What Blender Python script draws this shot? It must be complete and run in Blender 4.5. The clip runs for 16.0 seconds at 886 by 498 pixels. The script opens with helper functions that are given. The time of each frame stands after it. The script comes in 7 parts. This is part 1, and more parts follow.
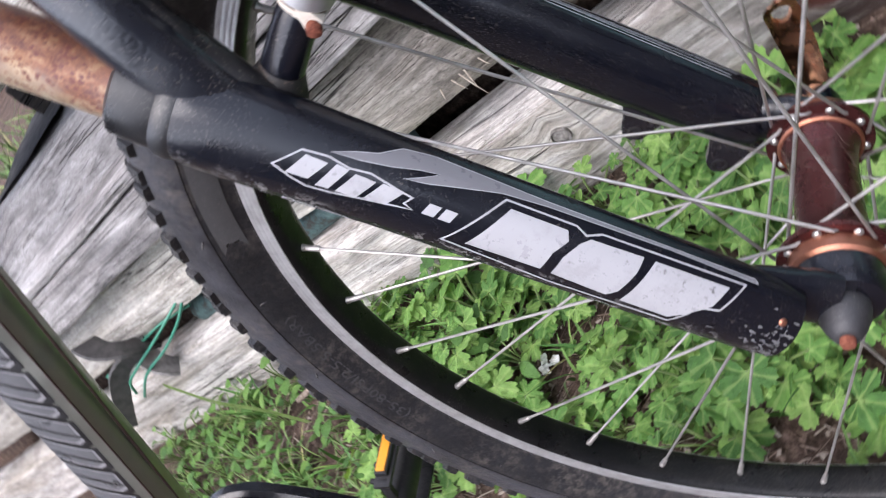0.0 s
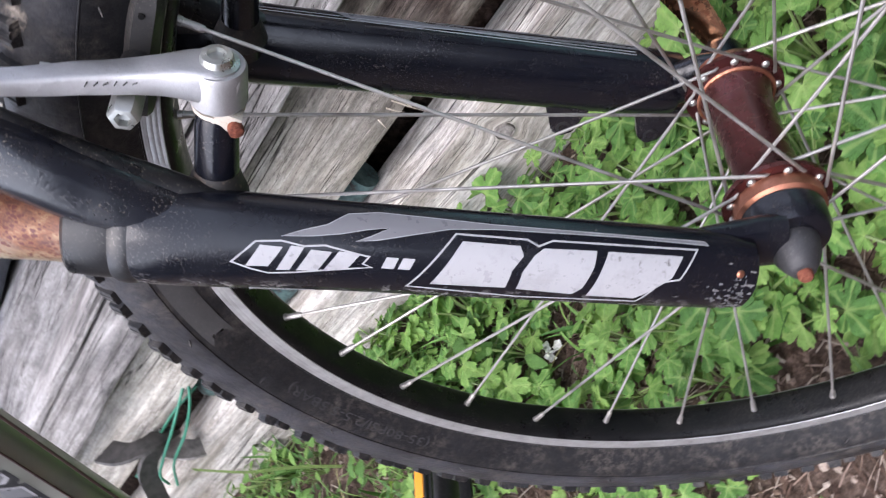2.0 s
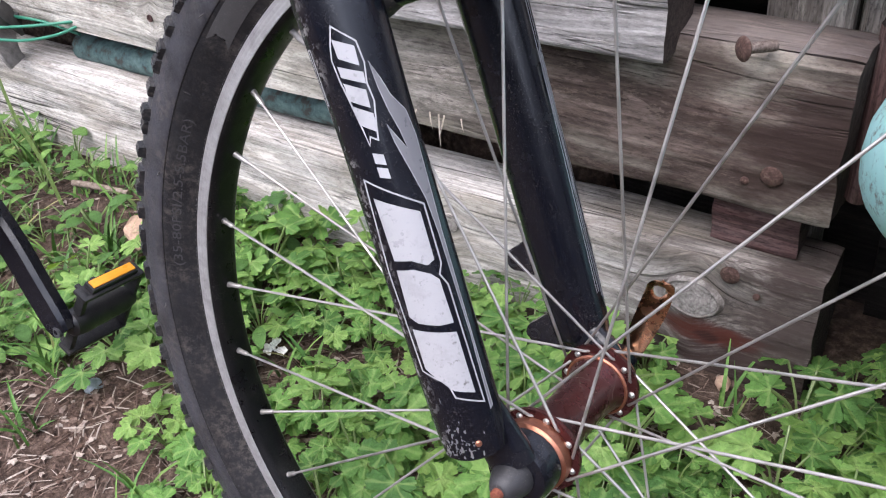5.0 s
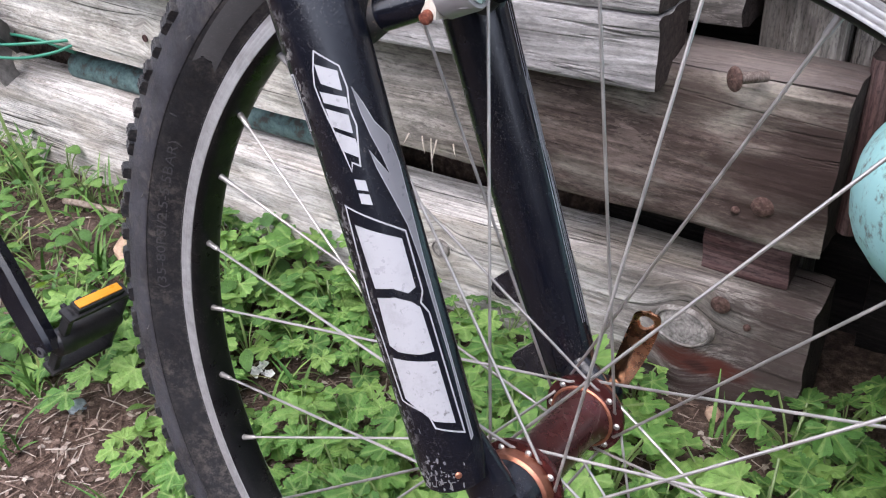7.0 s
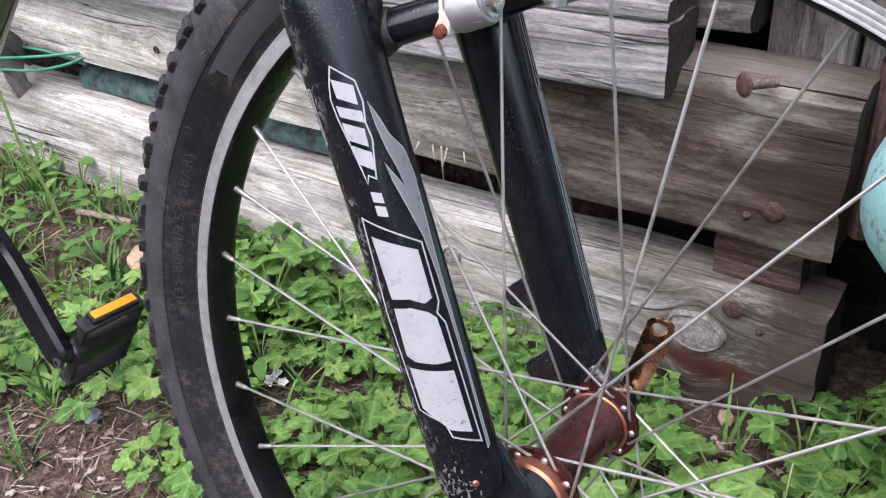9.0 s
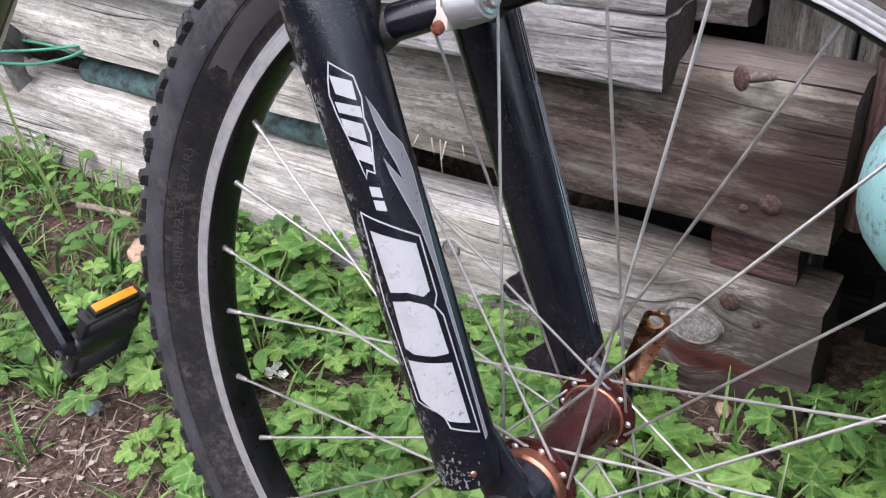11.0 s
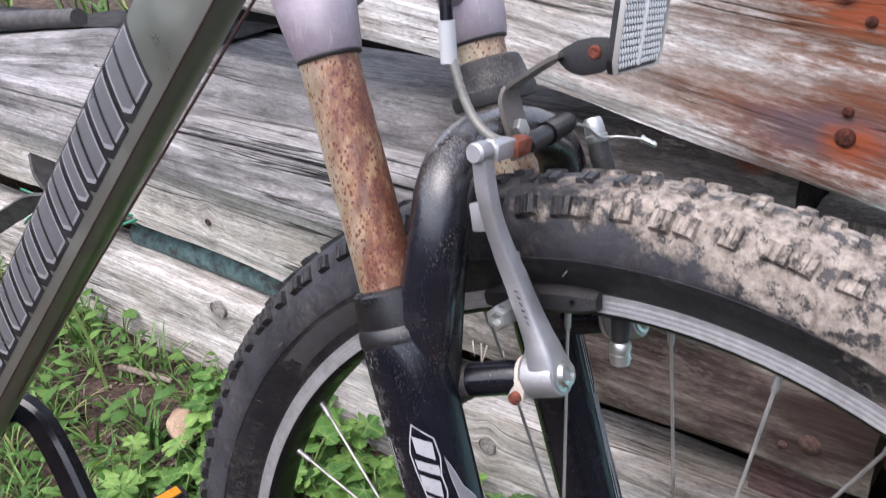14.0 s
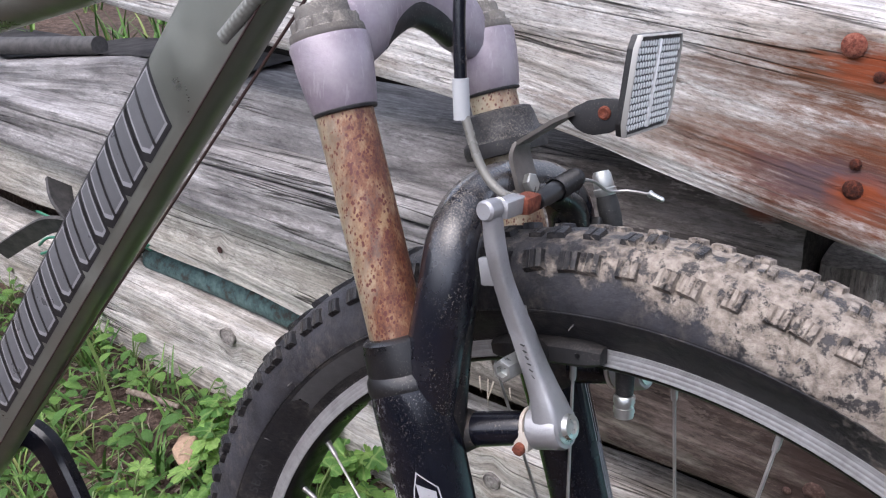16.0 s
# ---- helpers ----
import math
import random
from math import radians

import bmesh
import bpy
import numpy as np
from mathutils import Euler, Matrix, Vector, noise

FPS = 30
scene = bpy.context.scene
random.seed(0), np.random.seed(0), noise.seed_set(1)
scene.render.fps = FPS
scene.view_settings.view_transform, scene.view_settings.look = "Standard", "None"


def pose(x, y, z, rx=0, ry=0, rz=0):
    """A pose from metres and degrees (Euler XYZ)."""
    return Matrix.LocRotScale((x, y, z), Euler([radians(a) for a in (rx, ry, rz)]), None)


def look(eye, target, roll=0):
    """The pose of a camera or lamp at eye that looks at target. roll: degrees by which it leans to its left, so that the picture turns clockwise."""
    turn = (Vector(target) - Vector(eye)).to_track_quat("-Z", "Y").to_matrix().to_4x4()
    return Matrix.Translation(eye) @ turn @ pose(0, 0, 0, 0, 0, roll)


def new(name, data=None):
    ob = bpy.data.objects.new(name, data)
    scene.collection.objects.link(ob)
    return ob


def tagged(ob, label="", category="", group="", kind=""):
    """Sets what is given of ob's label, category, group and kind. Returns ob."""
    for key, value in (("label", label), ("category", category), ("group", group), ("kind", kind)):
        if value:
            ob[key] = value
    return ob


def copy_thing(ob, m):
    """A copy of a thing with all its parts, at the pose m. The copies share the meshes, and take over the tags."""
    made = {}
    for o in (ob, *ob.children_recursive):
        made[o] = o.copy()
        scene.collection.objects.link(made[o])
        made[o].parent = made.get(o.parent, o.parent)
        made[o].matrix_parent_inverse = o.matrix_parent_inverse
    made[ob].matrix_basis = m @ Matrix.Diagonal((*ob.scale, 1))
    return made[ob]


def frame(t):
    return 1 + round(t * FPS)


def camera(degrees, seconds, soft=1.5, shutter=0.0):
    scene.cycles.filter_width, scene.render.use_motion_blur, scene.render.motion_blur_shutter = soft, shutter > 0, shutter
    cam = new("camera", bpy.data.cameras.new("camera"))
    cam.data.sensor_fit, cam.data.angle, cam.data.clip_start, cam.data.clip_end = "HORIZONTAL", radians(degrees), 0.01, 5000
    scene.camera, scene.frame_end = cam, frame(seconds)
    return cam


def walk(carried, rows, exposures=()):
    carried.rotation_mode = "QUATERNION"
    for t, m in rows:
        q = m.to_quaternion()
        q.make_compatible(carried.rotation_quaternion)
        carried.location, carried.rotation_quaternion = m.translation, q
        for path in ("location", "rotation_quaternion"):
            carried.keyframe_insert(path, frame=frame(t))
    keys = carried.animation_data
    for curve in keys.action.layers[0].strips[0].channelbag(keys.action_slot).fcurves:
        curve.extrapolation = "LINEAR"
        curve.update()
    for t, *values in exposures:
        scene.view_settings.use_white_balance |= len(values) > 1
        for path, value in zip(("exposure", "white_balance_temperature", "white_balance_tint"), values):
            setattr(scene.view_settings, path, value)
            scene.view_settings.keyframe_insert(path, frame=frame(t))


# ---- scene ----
cam = camera(53.02, 16.0, soft=1.15, shutter=0.32)
ROWS = [
    (0, 0.1472, -0.2523, 0.6521, 38.911, 50.597, 5.823),
    (0.2, 0.1520, -0.2468, 0.6471, 30.156, 55.907, -5.091),
    (0.5, 0.1602, -0.2436, 0.6472, 20.452, 59.345, -18.297),
    (1, 0.1659, -0.2428, 0.6493, 14.691, 60.192, -24.262),
    (1.5, 0.1693, -0.2457, 0.6516, 12.716, 60.275, -26.170),
    (2, 0.1708, -0.2506, 0.6572, 19.794, 57.477, -18.000),
    (2.2, 0.1774, -0.2504, 0.6613, 26.961, 53.590, -9.544),
    (2.5, 0.1744, -0.2545, 0.6699, 39.895, 44.219, 3.841),
    (3, 0.1697, -0.2818, 0.6793, 53.510, 15.749, 26.369),
    (3.2, 0.1626, -0.2959, 0.6778, 55.050, 9.416, 31.166),
    (3.5, 0.1592, -0.3083, 0.6685, 56.386, 7.197, 33.022),
    (4, 0.1601, -0.3233, 0.6804, 56.345, 5.003, 33.372),
    (6.5, 0.1634, -0.3170, 0.6809, 57.620, 2.475, 34.559),
    (7, 0.1640, -0.3142, 0.6797, 57.949, 2.409, 34.563),
    (7.5, 0.1618, -0.3122, 0.6788, 58.012, 2.836, 34.870),
    (8, 0.1584, -0.3132, 0.6771, 57.739, 2.750, 35.068),
    (8.5, 0.1600, -0.3143, 0.6797, 57.923, 2.819, 34.942),
    (9, 0.1630, -0.3180, 0.6845, 58.281, 3.183, 34.725),
    (11.5, 0.1672, -0.3220, 0.6895, 57.532, 3.286, 34.680),
    (12, 0.1686, -0.3245, 0.6920, 57.340, 3.339, 34.619),
    (12.5, 0.1676, -0.3244, 0.6919, 57.310, 3.175, 34.544),
    (13, 0.1613, -0.3227, 0.7141, 58.149, 3.237, 34.616),
    (13.5, 0.1439, -0.3118, 0.7704, 61.044, 2.809, 35.210),
    (14, 0.1288, -0.3050, 0.8050, 64.205, 2.006, 36.688),
    (14.5, 0.1271, -0.3033, 0.8169, 65.362, 1.498, 37.748),
    (15, 0.1280, -0.3034, 0.8183, 65.342, 1.251, 37.815),
    (15.5, 0.1294, -0.3056, 0.8222, 65.921, 1.126, 37.850),
    (16, 0.1307, -0.3066, 0.8202, 65.804, 1.012, 37.839),
]
walk(cam, [(t, pose(x, y, z, rx, ry, rz)) for t, x, y, z, rx, ry, rz in ROWS],
     exposures=[(0, 2.25, 6420, 16), (2, 2.25, 6420, 16), (9, 2.22, 6420, 16), (12.5, 2.22, 6420, 16), (13.5, 2.12, 6420, 16), (14, 2.05, 6420, 16), (14.5, 2.10, 6420, 16), (15, 1.78, 6420, 16), (15.5, 1.80, 6420, 16), (16, 1.80, 6420, 16)])

# ---- world and light: bright overcast sky ----
world = bpy.data.worlds.new("overcast")
scene.world = world
world.use_nodes = True
wn = world.node_tree.nodes
sky = wn.new("ShaderNodeTexSky")
sky.sky_type = 'NISHITA'
sky.sun_disc = False
sky.sun_elevation = radians(58)
sky.sun_rotation = radians(200)
sky.air_density, sky.dust_density, sky.ozone_density = 1.0, 2.0, 1.2
wn["Background"].inputs["Strength"].default_value = 0.15
haze = wn.new("ShaderNodeHueSaturation")
haze.inputs["Saturation"].default_value = 0.50
world.node_tree.links.new(sky.outputs["Color"], haze.inputs["Color"])
world.node_tree.links.new(haze.outputs["Color"], wn["Background"].inputs["Color"])
sun = new("sun", bpy.data.lights.new("sun", 'SUN'))
sun.data.energy, sun.data.angle, sun.data.color = 0.6, radians(40), (1.0, 0.965, 0.95)
sun.matrix_world = look((0.8, -1.9, 3.2), (0, 0, 0))

# ---- small tools ----
TAU = 2 * math.pi


def link_bm(name, bm, material, parent=None, label="", smooth=True):
    me = bpy.data.meshes.new(name)
    bm.normal_update()
    bm.to_mesh(me)
    bm.free()
    if smooth:
        me.polygons.foreach_set("use_smooth", [True] * len(me.polygons))
        me.set_sharp_from_angle(angle=radians(38))
    for m in (material if isinstance(material, (list, tuple)) else [material]):
        me.materials.append(m)
    ob = new(name, me)
    if parent:
        ob.parent = parent
    if label:
        ob["label"] = label
    return ob


def part(name, bm, material, parent, label="", smooth=True):
    return link_bm(name, bm, material, parent, label, smooth)


def thing(name, label, category, m=None, group="", kind=""):
    ob = new(name)
    ob.empty_display_size = 0.05
    if m:
        ob.matrix_world = m
    return tagged(ob, label, category, group, kind)


def ring_strip(bm, rings, closed=True, cap=True):
    """Skins rows of points; closed: each row is a loop."""
    vs = [[bm.verts.new(p) for p in r] for r in rings]
    n = len(vs[0])
    for a, b in zip(vs, vs[1:]):
        for i in range(n if closed else n - 1):
            j = (i + 1) % n
            bm.faces.new((a[i], a[j], b[j], b[i]))
    if cap and closed:
        bm.faces.new(vs[0][::-1])
        bm.faces.new(vs[-1])
    return vs


def sweep(bm, path, radii, segs=14, flat=1.0, up=(0, 1, 0), cap=True, shape=None):
    """A tube along a path; radii: one or one a point; flat: height along `up` over width; shape: a list of (a, b) for the section."""
    pts = [Vector(p) for p in path]
    if not isinstance(radii, (list, tuple)):
        radii = [radii] * len(pts)
    if not isinstance(flat, (list, tuple)):
        flat = [flat] * len(pts)
    rings = []
    side = None
    for i, p in enumerate(pts):
        t = (pts[min(i + 1, len(pts) - 1)] - pts[max(i - 1, 0)]).normalized()
        if side is None:
            side = Vector(up).cross(t)
            if side.length < 1e-3:
                side = Vector((1, 0, 0)).cross(t)
            side.normalize()
        side = (side - t * side.dot(t)).normalized()
        top = t.cross(side)
        if shape:
            rings.append([p + side * a * radii[i] + top * b * radii[i] * flat[i] for a, b in shape])
        else:
            rings.append([p + side * radii[i] * math.cos(TAU * k / segs) + top * radii[i] * flat[i] * math.sin(TAU * k / segs) for k in range(segs)])
    ring_strip(bm, rings, cap=cap)
    return bm


def curve_path(pts, n=8):
    """Catmull-Rom through points."""
    p = [Vector(q) for q in pts]
    p = [2 * p[0] - p[1]] + p + [2 * p[-1] - p[-2]]
    out = []
    for a, b, c, e in zip(p, p[1:], p[2:], p[3:]):
        for k in range(n):
            t = k / n
            out.append(0.5 * (2 * b + (c - a) * t + (2 * a - 5 * b + 4 * c - e) * t * t + (3 * b - a - 3 * c + e) * t ** 3))
    return out + [p[-2]]


def spin_y(bm, profile, segs=96, closed=False):
    """Turns a profile of (radius, y) about the y axis."""
    rings = [[Vector((r * math.cos(TAU * k / segs), y, r * math.sin(TAU * k / segs))) for r, y in profile] for k in range(segs)]
    vs = [[bm.verts.new(p) for p in r] for r in rings]
    n = len(profile)
    for k in range(segs):
        a, b = vs[k], vs[(k + 1) % segs]
        for i in range(n if closed else n - 1):
            j = (i + 1) % n
            bm.faces.new((a[i], a[j], b[j], b[i]))
    return bm


def turned(bm, m):
    bmesh.ops.transform(bm, matrix=m, verts=bm.verts)
    return bm


def lathe(bm, a, b, profile, segs=20):
    """Turned piece on the axis from a towards b; profile of (along, radius)."""
    a, b = Vector(a), Vector(b)
    t = (b - a).normalized()
    s = t.orthogonal().normalized()
    u = t.cross(s)
    ring_strip(bm, [[a + t * d + (s * math.cos(TAU * k / segs) + u * math.sin(TAU * k / segs)) * max(r, 1e-5) for k in range(segs)] for d, r in profile])
    return bm


def slab(bm, outline, depth, m=None, bevel=0.0):
    """A flat piece: outline of (x, z) in the plane y = 0, going back by depth along y."""
    f = [bm.verts.new((x, 0, z)) for x, z in outline]
    g = [bm.verts.new((x, depth, z)) for x, z in outline]
    bm.faces.new(f)
    bm.faces.new(g[::-1])
    n = len(f)
    for i in range(n):
        bm.faces.new((f[i], g[i], g[(i + 1) % n], f[(i + 1) % n]))
    bmesh.ops.recalc_face_normals(bm, faces=bm.faces)
    if bevel:
        bmesh.ops.bevel(bm, geom=[e for e in bm.edges], offset=bevel, segments=2, profile=0.6, affect='EDGES')
    if m:
        turned(bm, m)
    return bm


def brick(bm, size, m=None, bevel=0.0, segs=2):
    geom = bmesh.ops.create_cube(bm, size=1.0)["verts"]
    bmesh.ops.scale(bm, vec=size, verts=geom)
    if bevel:
        bmesh.ops.bevel(bm, geom=[e for e in bm.edges], offset=bevel, segments=segs, profile=0.6, affect='EDGES')
    if m:
        turned(bm, m)
    return bm


# ---- materials ----
def node_mat(name, base, rough=0.5, metal=0.0, spec=0.5):
    m = bpy.data.materials.new(name)
    m.use_nodes = True
    b = m.node_tree.nodes["Principled BSDF"]
    b.inputs["Base Color"].default_value = (*base, 1)
    b.inputs["Roughness"].default_value = rough
    b.inputs["Metallic"].default_value = metal
    b.inputs["Specular IOR Level"].default_value = spec
    return m


def add(m, kind, **values):
    n = m.node_tree.nodes.new(kind)
    for k, v in values.items():
        if k in n.inputs:
            n.inputs[k].default_value = v
    return n


def wire(m, a, b):
    m.node_tree.links.new(a, b)


def coords(m, scale=(1, 1, 1), rot=(0, 0, 0), shift=False):
    tc = add(m, "ShaderNodeTexCoord")
    mp = add(m, "ShaderNodeMapping")
    mp.inputs["Scale"].default_value = scale
    mp.inputs["Rotation"].default_value = rot
    wire(m, tc.outputs["Object"], mp.inputs["Vector"])
    if shift:
        oi = add(m, "ShaderNodeObjectInfo")
        mul = add(m, "ShaderNodeMath")
        mul.operation = 'MULTIPLY'
        mul.inputs[1].default_value = 37.0
        wire(m, oi.outputs["Random"], mul.inputs[0])
        comb = add(m, "ShaderNodeCombineXYZ")
        for i in range(3):
            wire(m, mul.outputs[0], comb.inputs[i])
        wire(m, comb.outputs[0], mp.inputs["Location"])
    return mp.outputs["Vector"]


def noise_tex(m, vec, scale, detail=4, rough=0.55, distortion=0.0):
    n = add(m, "ShaderNodeTexNoise", Scale=scale, Detail=detail, Roughness=rough, Distortion=distortion)
    wire(m, vec, n.inputs["Vector"])
    return n.outputs["Fac"]


def ramp(m, fac, stops):
    r = add(m, "ShaderNodeValToRGB")
    e = r.color_ramp.elements
    while len(e) < len(stops):
        e.new(0.5)
    for el, (pos, col) in zip(e, stops):
        el.position = pos
        el.color = (*col, 1) if len(col) == 3 else col
    wire(m, fac, r.inputs["Fac"])
    return r.outputs["Color"]


def grey(v):
    return (v, v, v)


def mix(m, fac, a, b, mode='MIX'):
    n = add(m, "ShaderNodeMix")
    n.data_type, n.blend_type = 'RGBA', mode
    for sock, v in ((n.inputs[0], fac), (n.inputs[6], a), (n.inputs[7], b)):
        if isinstance(v, (int, float)):
            sock.default_value = v
        elif isinstance(v, tuple):
            sock.default_value = (*v, 1)
        else:
            wire(m, v, sock)
    return n.outputs[2]


def bump(m, height, strength=0.3, dist=0.002, under=None):
    n = add(m, "ShaderNodeBump", Strength=strength, Distance=dist)
    wire(m, height, n.inputs["Height"])
    if under:
        wire(m, under, n.inputs["Normal"])
    wire(m, n.outputs["Normal"], m.node_tree.nodes["Principled BSDF"].inputs["Normal"])
    return n.outputs["Normal"]


def to(m, sock, out):
    wire(m, out, m.node_tree.nodes["Principled BSDF"].inputs[sock])


def mapped(m, vec, scale):
    mp = add(m, "ShaderNodeMapping")
    mp.inputs["Scale"].default_value = scale
    wire(m, vec, mp.inputs["Vector"])
    return mp.outputs["Vector"]


def calc(m, op, a, b=0.0, c=0.0):
    n = add(m, "ShaderNodeMath")
    n.operation = op
    for i, v in enumerate((a, b, c)):
        if isinstance(v, (int, float)):
            n.inputs[i].default_value = v
        else:
            wire(m, v, n.inputs[i])
    return n.outputs[0]


def wood(name, dark, mid, pale, stain, second=None, stains=(), ring=0.30, split=(-0.45, -0.15), calm=0.0, patchy=0.65):
    """Weathered timber. The mesh carries its grain as a vector: along, across (bent round knots), side.
    second: (dark, mid, pale) of another weathering or of painted shade, which takes over along the timber between the
    two split places."""
    m = node_mat(name, mid, 0.88, 0, 0.2)
    at = add(m, "ShaderNodeAttribute")
    at.attribute_name = "grain"
    g = at.outputs["Vector"]
    band = noise_tex(m, mapped(m, g, (5.5, 40, 3)), 1.0, 9, 0.7)
    rings = calc(m, 'SINE', calc(m, 'MULTIPLY', noise_tex(m, mapped(m, g, (0.9, 14, 2)), 1.0, 2, 0.45), 120.0))
    fib = noise_tex(m, mapped(m, g, (20, 400, 5)), 1.0, 5, 0.68)
    flake = noise_tex(m, mapped(m, g, (48, 170, 5)), 1.0, 7, 0.72)
    crack = noise_tex(m, mapped(m, g, (1.5, 40, 3)), 1.0, 3, 0.5)
    pit = noise_tex(m, mapped(m, g, (140, 460, 5)), 1.0, 6, 0.75)
    mott = noise_tex(m, mapped(m, g, (16, 30, 3)), 1.0, 9, 0.74)
    chip = noise_tex(m, mapped(m, g, (26, 75, 3)), 1.0, 9, 0.72)
    patch = noise_tex(m, mapped(m, g, (3.2, 11, 2)), 1.0, 6, 0.62)
    col = ramp(m, band, [(0.26, dark), (0.46, mid), (0.66, pale)])
    fleck = tuple(min(0.7, v * 1.15) for v in pale)
    if second:
        sx = add(m, "ShaderNodeSeparateXYZ")
        wire(m, g, sx.inputs[0])
        col2 = ramp(m, band, [(0.26, second[0]), (0.5, second[1]), (0.74, second[2])])
        w = calc(m, 'MULTIPLY_ADD', patch, 0.5, calc(m, 'ADD', sx.outputs[0], -0.25))
        e = add(m, "ShaderNodeMapRange")
        e.inputs["From Min"].default_value, e.inputs["From Max"].default_value = split
        wire(m, w, e.inputs["Value"])
        col = mix(m, e.outputs["Result"], col, col2)
        fleck = mix(m, e.outputs["Result"], tuple(min(0.7, v * 1.15) for v in pale), tuple(v * 1.15 for v in second[2]))
    sf = ramp(m, patch, [(0.50, grey(0)), (0.62, grey(patchy))])
    col = mix(m, sf, col, stain)
    fl = ramp(m, flake, [(0.53, grey(0)), (0.60, grey(0.6))])
    fg = ramp(m, patch, [(0.36, grey(1)), (0.56, grey(0.1))])
    col = mix(m, mix(m, 1.0, fl, fg, 'MULTIPLY'), col, fleck)
    col = mix(m, 0.9, col, ramp(m, mott, [(0.34, grey(0.62)), (0.5, grey(0.98)), (0.66, grey(1.16))]), 'MULTIPLY')
    cf = mix(m, 1.0, ramp(m, chip, [(0.555, grey(0)), (0.57, grey(0.65))]), fg, 'MULTIPLY')
    col = mix(m, cf, col, fleck)
    rr = ramp(m, rings, [(0.0, grey(1 - ring)), (0.28, grey(1.0))])
    col = mix(m, 1.0, col, rr, 'MULTIPLY')
    fr = ramp(m, fib, [(0.36, grey(0.55 + 0.22 * calm)), (0.53, grey(1.05))])
    col = mix(m, 0.8, col, fr, 'MULTIPLY')
    pt = ramp(m, pit, [(0.36, grey(0.48 + 0.22 * calm)), (0.47, grey(1.0)), (0.62, grey(1.14))])
    col = mix(m, 0.95, col, pt, 'MULTIPLY')
    ck = ramp(m, crack, [(0.482, grey(1)), (0.4945, grey(0.16)), (0.5025, grey(0.16)), (0.515, grey(1))])
    gate = ramp(m, noise_tex(m, mapped(m, g, (1.6, 12, 2)), 1.0, 2, 0.5), [(0.50, grey(0)), (0.60, grey(1))])
    hair = ramp(m, noise_tex(m, mapped(m, g, (5, 150, 3)), 1.0, 3, 0.55), [(0.49, grey(1)), (0.5, grey(0.4)), (0.51, grey(1))])
    hg = ramp(m, noise_tex(m, mapped(m, g, (7, 30, 3)), 1.0, 2, 0.5), [(0.54, grey(0)), (0.6, grey(1))])
    ck = mix(m, 1.0, mix(m, gate, grey(1.0), ck), mix(m, hg, grey(1.0), hair), 'MULTIPLY')
    col = mix(m, 1.0, col, ck, 'MULTIPLY')
    for (cx, cz), (rx, rz), tint, force in stains:
        tc = add(m, "ShaderNodeTexCoord")
        so = add(m, "ShaderNodeSeparateXYZ")
        wire(m, tc.outputs["Object"], so.inputs[0])
        dx = calc(m, 'MULTIPLY', calc(m, 'ADD', so.outputs[0], -cx), 1 / rx)
        dz = calc(m, 'MULTIPLY', calc(m, 'ADD', so.outputs[2], -cz), 1 / rz)
        d = calc(m, 'SQRT', calc(m, 'ADD', calc(m, 'MULTIPLY', dx, dx), calc(m, 'MULTIPLY', dz, dz)))
        d = calc(m, 'MULTIPLY_ADD', calc(m, 'ADD', band, -0.5), 1.5, d)
        d = calc(m, 'MULTIPLY_ADD', calc(m, 'ADD', flake, -0.5), 0.9, d)
        f = ramp(m, d, [(0.45, grey(force)), (1.0, grey(0))])
        f = mix(m, 1.0, f, fr, 'MULTIPLY')
        col = mix(m, f, col, tint)
    to(m, "Base Color", col)
    n1 = bump(m, rings, 0.16, 0.0012)
    n2 = bump(m, ck, 0.8, 0.004, n1)
    n3 = bump(m, pit, 0.35, 0.0012, bump(m, flake, 0.3, 0.0014, n2))
    bump(m, fib, 0.5, 0.0012, n3)
    return m


RUST_T, DEEP_T = (0.21, 0.052, 0.021), (0.085, 0.055, 0.06)
WOOD_E = wood("pale_bottom_timber_wood", (0.30, 0.268, 0.235), (0.45, 0.42, 0.385), (0.59, 0.57, 0.545), (0.31, 0.275, 0.23),
              ((0.032, 0.026, 0.023), (0.115, 0.098, 0.088), (0.31, 0.285, 0.26)), [((-0.005, 0.055), (0.16, 0.050), (0.045, 0.030, 0.026), 0.95), ((0.035, 0.14), (0.055, 0.10), (0.050, 0.036, 0.032), 0.8), ((-0.045, 0.087), (0.060, 0.017), (0.065, 0.020, 0.014), 1.0), ((-0.045, 0.083), (0.014, 0.007), (0.03, 0.012, 0.01), 0.9)], split=(-0.28, -0.06), ring=0.24, calm=0.45)
WOOD_D = wood("brown_timber_wood", (0.27, 0.245, 0.215), (0.42, 0.394, 0.352), (0.54, 0.52, 0.48), (0.35, 0.322, 0.275),
              ((0.024, 0.017, 0.0145), (0.067, 0.048, 0.041), (0.165, 0.128, 0.113)), [((0.01, 0.29), (0.09, 0.07), (0.042, 0.026, 0.022), 0.7), ((0.04, 0.335), (0.075, 0.10), (0.028, 0.017, 0.015), 0.9), ((-0.085, 0.37), (0.05, 0.05), (0.035, 0.022, 0.019), 0.8), ((-0.06, 0.397), (0.14, 0.009), (0.24, 0.21, 0.20), 0.45)], split=(-0.60, -0.26), ring=0.20, calm=0.6)
WOOD_C = wood("grey_timber_wood", (0.165, 0.152, 0.149), (0.245, 0.233, 0.230), (0.36, 0.349, 0.346), (0.125, 0.12, 0.123), ring=0.20, calm=1.1, patchy=0.85)
